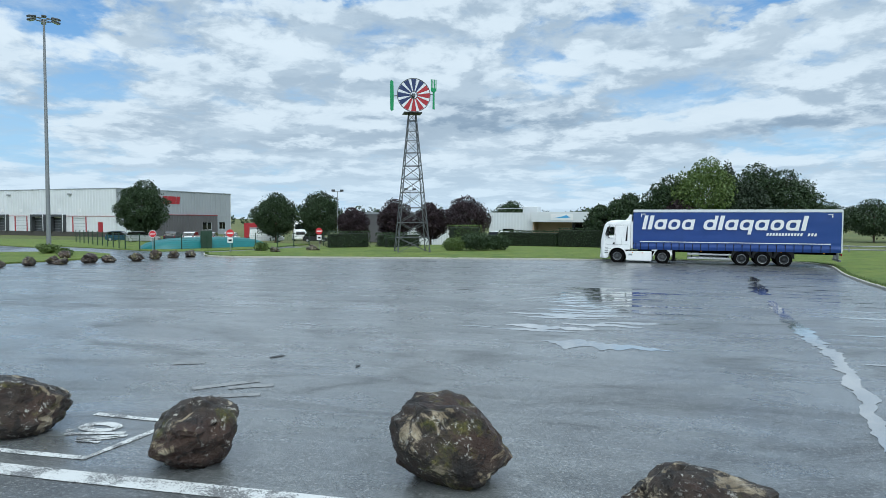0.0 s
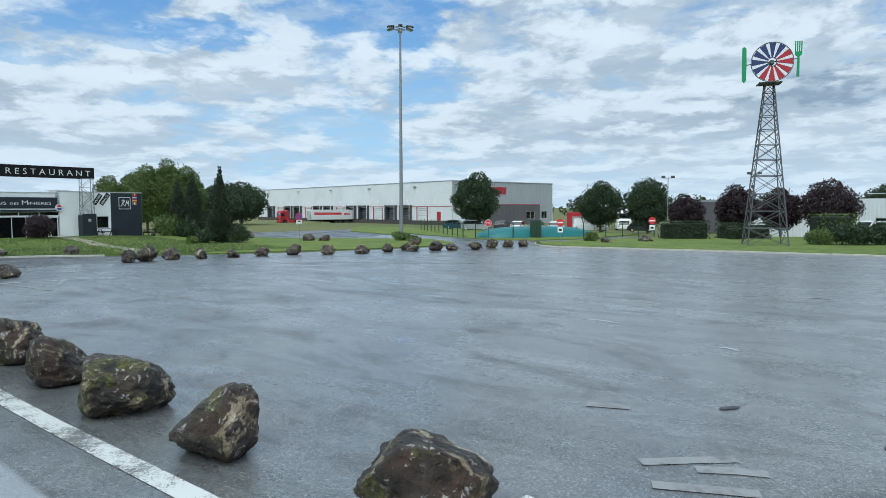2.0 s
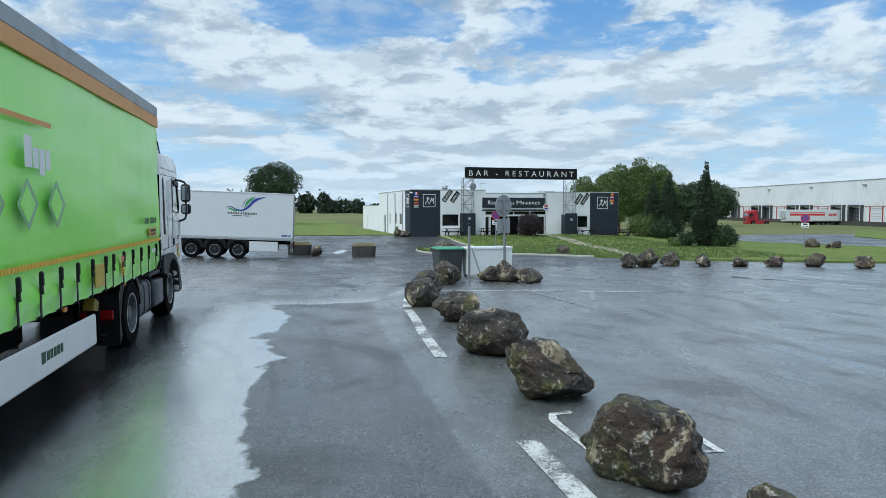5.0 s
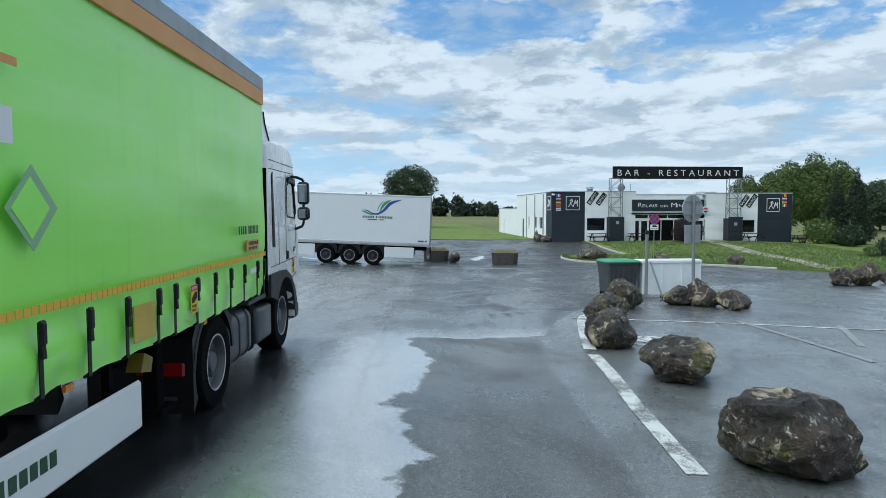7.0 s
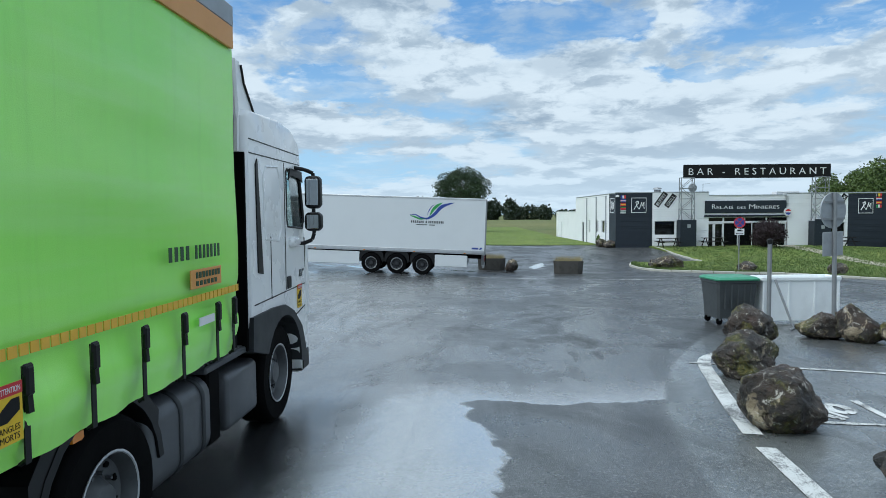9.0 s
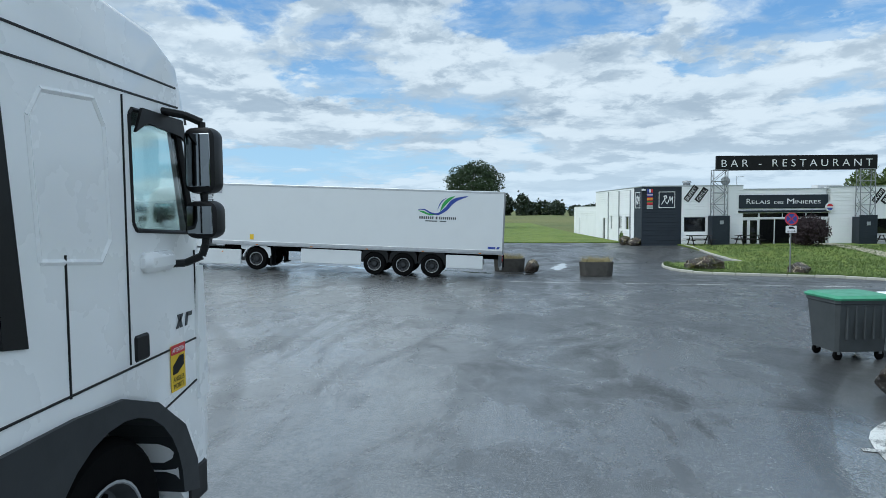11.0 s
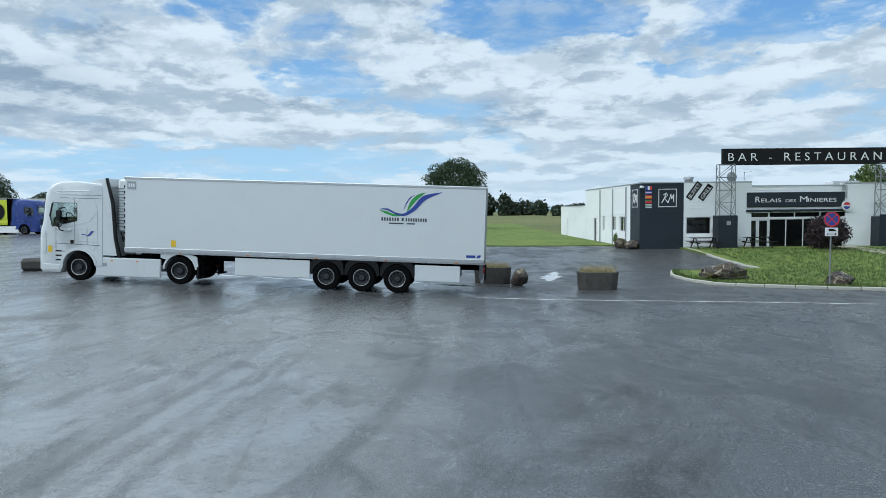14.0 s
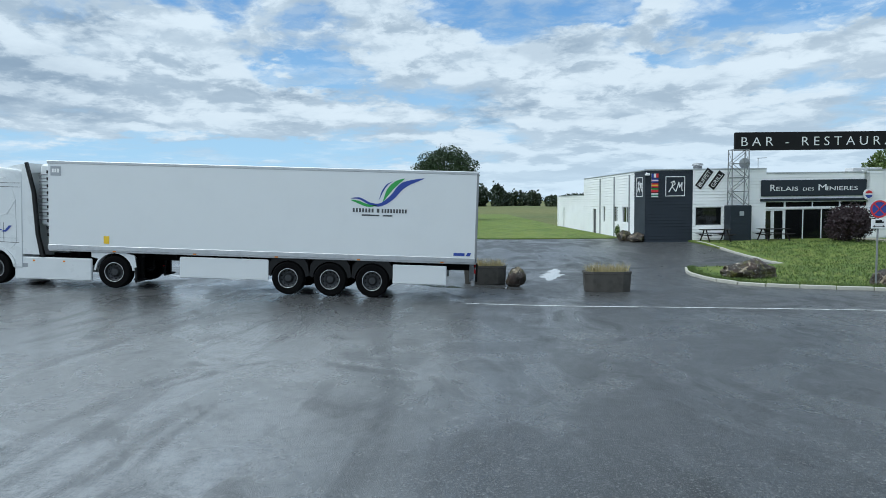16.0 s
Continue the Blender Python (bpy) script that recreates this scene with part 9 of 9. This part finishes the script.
for z, h in ((3.2, 0.14), (2.55, 0.5)):
    part("stripe", Build().box(-9.5, -0.8, 1.276, 1.282, z, z + h), INK_RED, dk, "red stripe")
bars(dk, LEFT(-10.3, 2.5, 1.283), [(0.34 * k, 0, 0.26, 0.55, 0.05) for k in range(6)], INK_RED, label="red block of a company mark")
redcab = thing("lorry", pose(-161.0, 119.0, -2.5, 0, 0, -100), "red lorry cab standing at the loading docks", "lorry", "parked lorries")
add_cab(redcab, SCANIA, RED_PAINT, 0.3, skirt=RED_PAINT)
add_tractor(redcab, 0.3, -2.4, RED_PAINT, "grey")

# flexible tank with its fence
tank = thing("flexible_tank", ground_pose(-41.3, 63.2, 62, 0.08), "long teal pillow-shaped flexible water tank on grass", "tank")
vs, fs, nu, nv = [], [], 40, 16
for i in range(nu + 1):
    u = -1 + 2 * i / nu
    half = 2.7 * (1 - abs(u) ** 6) ** 0.5 + 0.02
    top = 1.05 * (1 - abs(u) ** 3.2) ** 0.6 + 0.03
    for j in range(nv + 1):
        v = -1 + 2 * j / nv
        z = top * (1 - abs(v) ** 3) ** 0.5
        vs.append((u * 6.9, v * half, z + 0.03 * noise.noise(Vector((u * 9, v * 4, 0)))))
k = nv + 1
fs = [(i * k + j, (i + 1) * k + j, (i + 1) * k + j + 1, i * k + j + 1) for i in range(nu) for j in range(nv)]
part("bladder", Build().add(vs, fs), TEAL_FABRIC, tank, "taut teal coated fabric", True)
part("valve", Build().rod((0, 0, 0.95), (0, 0, 1.2), 0.12).rod((4.6, -1, 0.7), (4.6, -1, 1.0), 0.08), BLACK_PLASTIC, tank)
FENCE_GREEN = surface("dark_green_fence_paint", (0.02, 0.05, 0.03), 0.5, 0, 0.3, 3)
fence = thing("fence", Matrix(), "dark green wire fence with slim posts round the tank", "fence")
FENCE_LINE = [(-66.0, 72.0), (-46.0, 56.5), (-42.0, 55.6), (-34.6, 66.5), (-31.5, 76.0)]
for (xa, ya), (xb, yb) in zip(FENCE_LINE, FENCE_LINE[1:]):
    n = max(1, round(math.hypot(xb - xa, yb - ya) / 2.5))
    for i in range(n):
        x, y = xa + (xb - xa) * i / n, ya + (yb - ya) * i / n
        part("fence_post", Build().box(-0.04, 0.04, -0.04, 0.04, 0, 1.65, 0.005), FENCE_GREEN, fence, loc=ground_pose(x, y))
        x2, y2 = xa + (xb - xa) * (i + 1) / n, ya + (yb - ya) * (i + 1) / n
        wire = Build()
        for q in range(8):
            z = 0.15 + 0.2 * q
            wire.rod((x, y, gz(x, y) + z), (x2, y2, gz(x2, y2) + z), 0.006, None, 4)
        part("wire_panel", wire, FENCE_GREEN, fence)
cab_box = thing("cabinet", ground_pose(-39.6, 60.6, 40), "dark green metal utility cabinet beside the tank", "cabinet")
part("cabinet_body", Build().box(-0.55, 0.55, -0.3, 0.3, 0, 1.9, 0.03), FENCE_GREEN, cab_box)
part("cabinet_door", Build().box(-0.5, 0.5, -0.325, -0.3, 0.1, 1.8, 0.01), FENCE_GREEN, cab_box)

# white office building behind the verge
off = thing("office_building", pose(-17.5, 107.0, -2.1, 0, 0, -9), "low white flat-roofed office building with a beige recess", "office building")
wall_of("front_wall", pose(0, 0, 0), 7.5, 0, 5.2, [(2.0, 4.0, 0.8, 2.6)], PANEL_WHITE, ribs, "white ribbed cladding", off, pitch=0.5)
part("fascia", Build().box(7.3, 20.8, -1.4, -0.9, 3.7, 5.3, 0.02), PANEL_WHITE, off, "deep white roof edge")
part("canopy", Build().box(7.3, 20.8, -0.9, 6.0, 4.9, 5.1), PANEL_WHITE, off)
part("recess_wall", Build().box(7.5, 13.0, 2.0, 2.2, 0, 4.9), BEIGE_WALL, off, "beige recessed wall")
part("recess_wall", Build().box(13.0, 21.0, 2.0, 2.2, 0, 4.9), DARK_GLASS, off, "dark glazed wall")
part("side_return", Build().box(7.3, 7.5, -0.9, 2.2, 0, 4.9), BEIGE_WALL, off)
part("glazed_block", Build().box(17.0, 27.0, -2.2, 6.0, 0.0, 4.6, 0.03), surface("grey_facade", (0.10, 0.11, 0.12), 0.4, 0, 0.3, 1), off, "dark grey glazed block")
for x in range(6):
    part("mullion", Build().box(17.2 + 1.8 * x, 17.35 + 1.8 * x, -2.32, -2.2, 0.3, 3.2), FRAME_WHITE, off)
part("mullion", Build().box(15.5, 27.5, -2.5, -2.3, 3.1, 3.3), FRAME_WHITE, off)
part("roof", Build().box(0, 21, 0.2, 12, 4.9, 5.05), ROOF_FELT, off)
part("side_wall", Build().box(-0.2, 0, 0, 12, 0, 5.2), PANEL_WHITE, off)
window(off, 2.0, 4.0, 0.8, 2.6)
part("logo_panel", Build().box(10.3, 13.8, -1.45, -1.41, 4.0, 5.0), INK_WHITE, off)
part("logo_stroke", Build().plate([(10.6, 4.3), (13.4, 4.4), (12.8, 4.8), (12.0, 4.55)], -1.47, -1.45), surface("sky_blue_print", (0.1, 0.4, 0.7), 0.5), off, "blue company mark")
for k in range(14):
    part("railing_bar", Build().rod((19.5 + 0.6 * k, -1.0, 5.3), (19.5 + 0.6 * k, -1.0, 6.3), 0.03, None, 5), FRAME_WHITE, off)
part("railing", Build().rod((19.3, -1.0, 6.3), (27.6, -1.0, 6.3), 0.04, None, 6).rod((0.5, 2, 5.9), (6.5, 2, 5.9), 0.04, None, 6), FRAME_WHITE, off)
part("roof_unit", Build().box(5.0, 7.5, 1.5, 3.5, 5.1, 6.2, 0.05), PANEL_WHITE, off, "white roof unit")
low = thing("shed", pose(-30.0, 95.0, -2.0, 0, 0, 13), "low white ribbed building behind the windmill", "shed")
wall_of("front_wall", pose(0, 0, 0), 10.0, 0, 2.6, [], PANEL_WHITE, ribs, "white ribbed cladding", low, pitch=0.4)
part("roof", Build().box(-0.1, 10.1, -0.1, 6, 2.6, 2.75), ROOF_FELT, low)
gb = thing("shed", pose(-41.0, 110.0, -2.1, 0, 0, -17), "dark grey flat-roofed hall behind trees", "shed")
part("hall_wall", Build().box(0, 12.0, 0, 8, 0, 5.2, 0.03), WAREHOUSE_DARK, gb)
part("hall_trim", Build().box(-0.05, 12.05, -0.05, 0.0, 4.9, 5.25), GREY_SIGN, gb)
rb = thing("shed", pose(-64.0, 110.0, -2.1, 0, 0, 20), "red metal shed beside the warehouse", "shed")
part("shed_body", Build().box(0, 5.5, 0, 4, 0, 3.2, 0.03), RED_PAINT, rb)
part("shed_door", Build().box(1.0, 4.2, -0.05, 0.0, 0, 2.4), GREY_SIGN, rb)


def small_lamp(x, y, h, label="slim grey lamp post with twin floodlights"):
    t = thing("street_lamp", ground_pose(x, y, 20), label, "street lamp", "street lamps")
    part("pole", Build().rod((0, 0, 0), (0, 0, h), 0.07, 0.05, 8), STEEL, t)
    part("cross_arm", Build().rod((-0.6, 0, h - 0.1), (0.6, 0, h - 0.1), 0.04), STEEL, t)
    for s in (-0.6, 0.6):
        part("lamp_head", Build().box(s - 0.25, s + 0.25, -0.2, 0.2, h - 0.1, h + 0.2, 0.03), GREY_PLASTIC, t)


small_lamp(-36.8, 88.9, 7.6)
small_lamp(-27.0, 92.5, 8.0)
rail = thing("guard_rail", Matrix(), "grey metal guard rail on posts along a far road", "guard rail")
for k in range(14):
    x, y = 22.0 + 3.0 * k, 77.0 - 1.2 * k
    part("post", Build().box(-0.05, 0.05, -0.05, 0.05, 0, 0.8), STEEL, rail, loc=ground_pose(x, y))
    x2, y2 = x + 3.0, y - 1.2
    for z in (0.35, 0.7):
        part("beam", Build().rod((x, y, gz(x, y) + z), (x2, y2, gz(x2, y2) + z), 0.07, None, 6), STEEL, rail)
tyres = thing("concrete_block", ground_pose(-54.2, -18.4, 0), "dark rough block on asphalt beside a lorry", "block")
part("block_body", Build().box(-0.4, 0.4, -0.9, 0.9, 0, 0.55, 0.12), surface("dark_block", (0.05, 0.045, 0.04), 0.8, 0, 0.5, 4, 0.02), tyres)
for k, (x, y, s) in enumerate(((-28.4, 17.3, 0.9), (-27.6, 17.9, 0.7), (-4.7, 9.0, 0.22), (-3.3, 8.7, 0.12), (7.0, 33.0, 0.8), (6.4, 30.0, 0.5))):
    part("drain", Build().lathe([(0, 0), (s * 0.6, 0), (s * 0.62, 0.004), (0, 0.012)], 14, "z"), TAR_BLACK, None, loc=ground_pose(x, y, 30 * k, 0.004)).scale = (1, 0.35, 1)
for ob in [o for o in scene.objects if o.name.startswith("drain")]:
    tagged(ob, "small dark patch of tar on the asphalt", "tar patch", kind="structure")
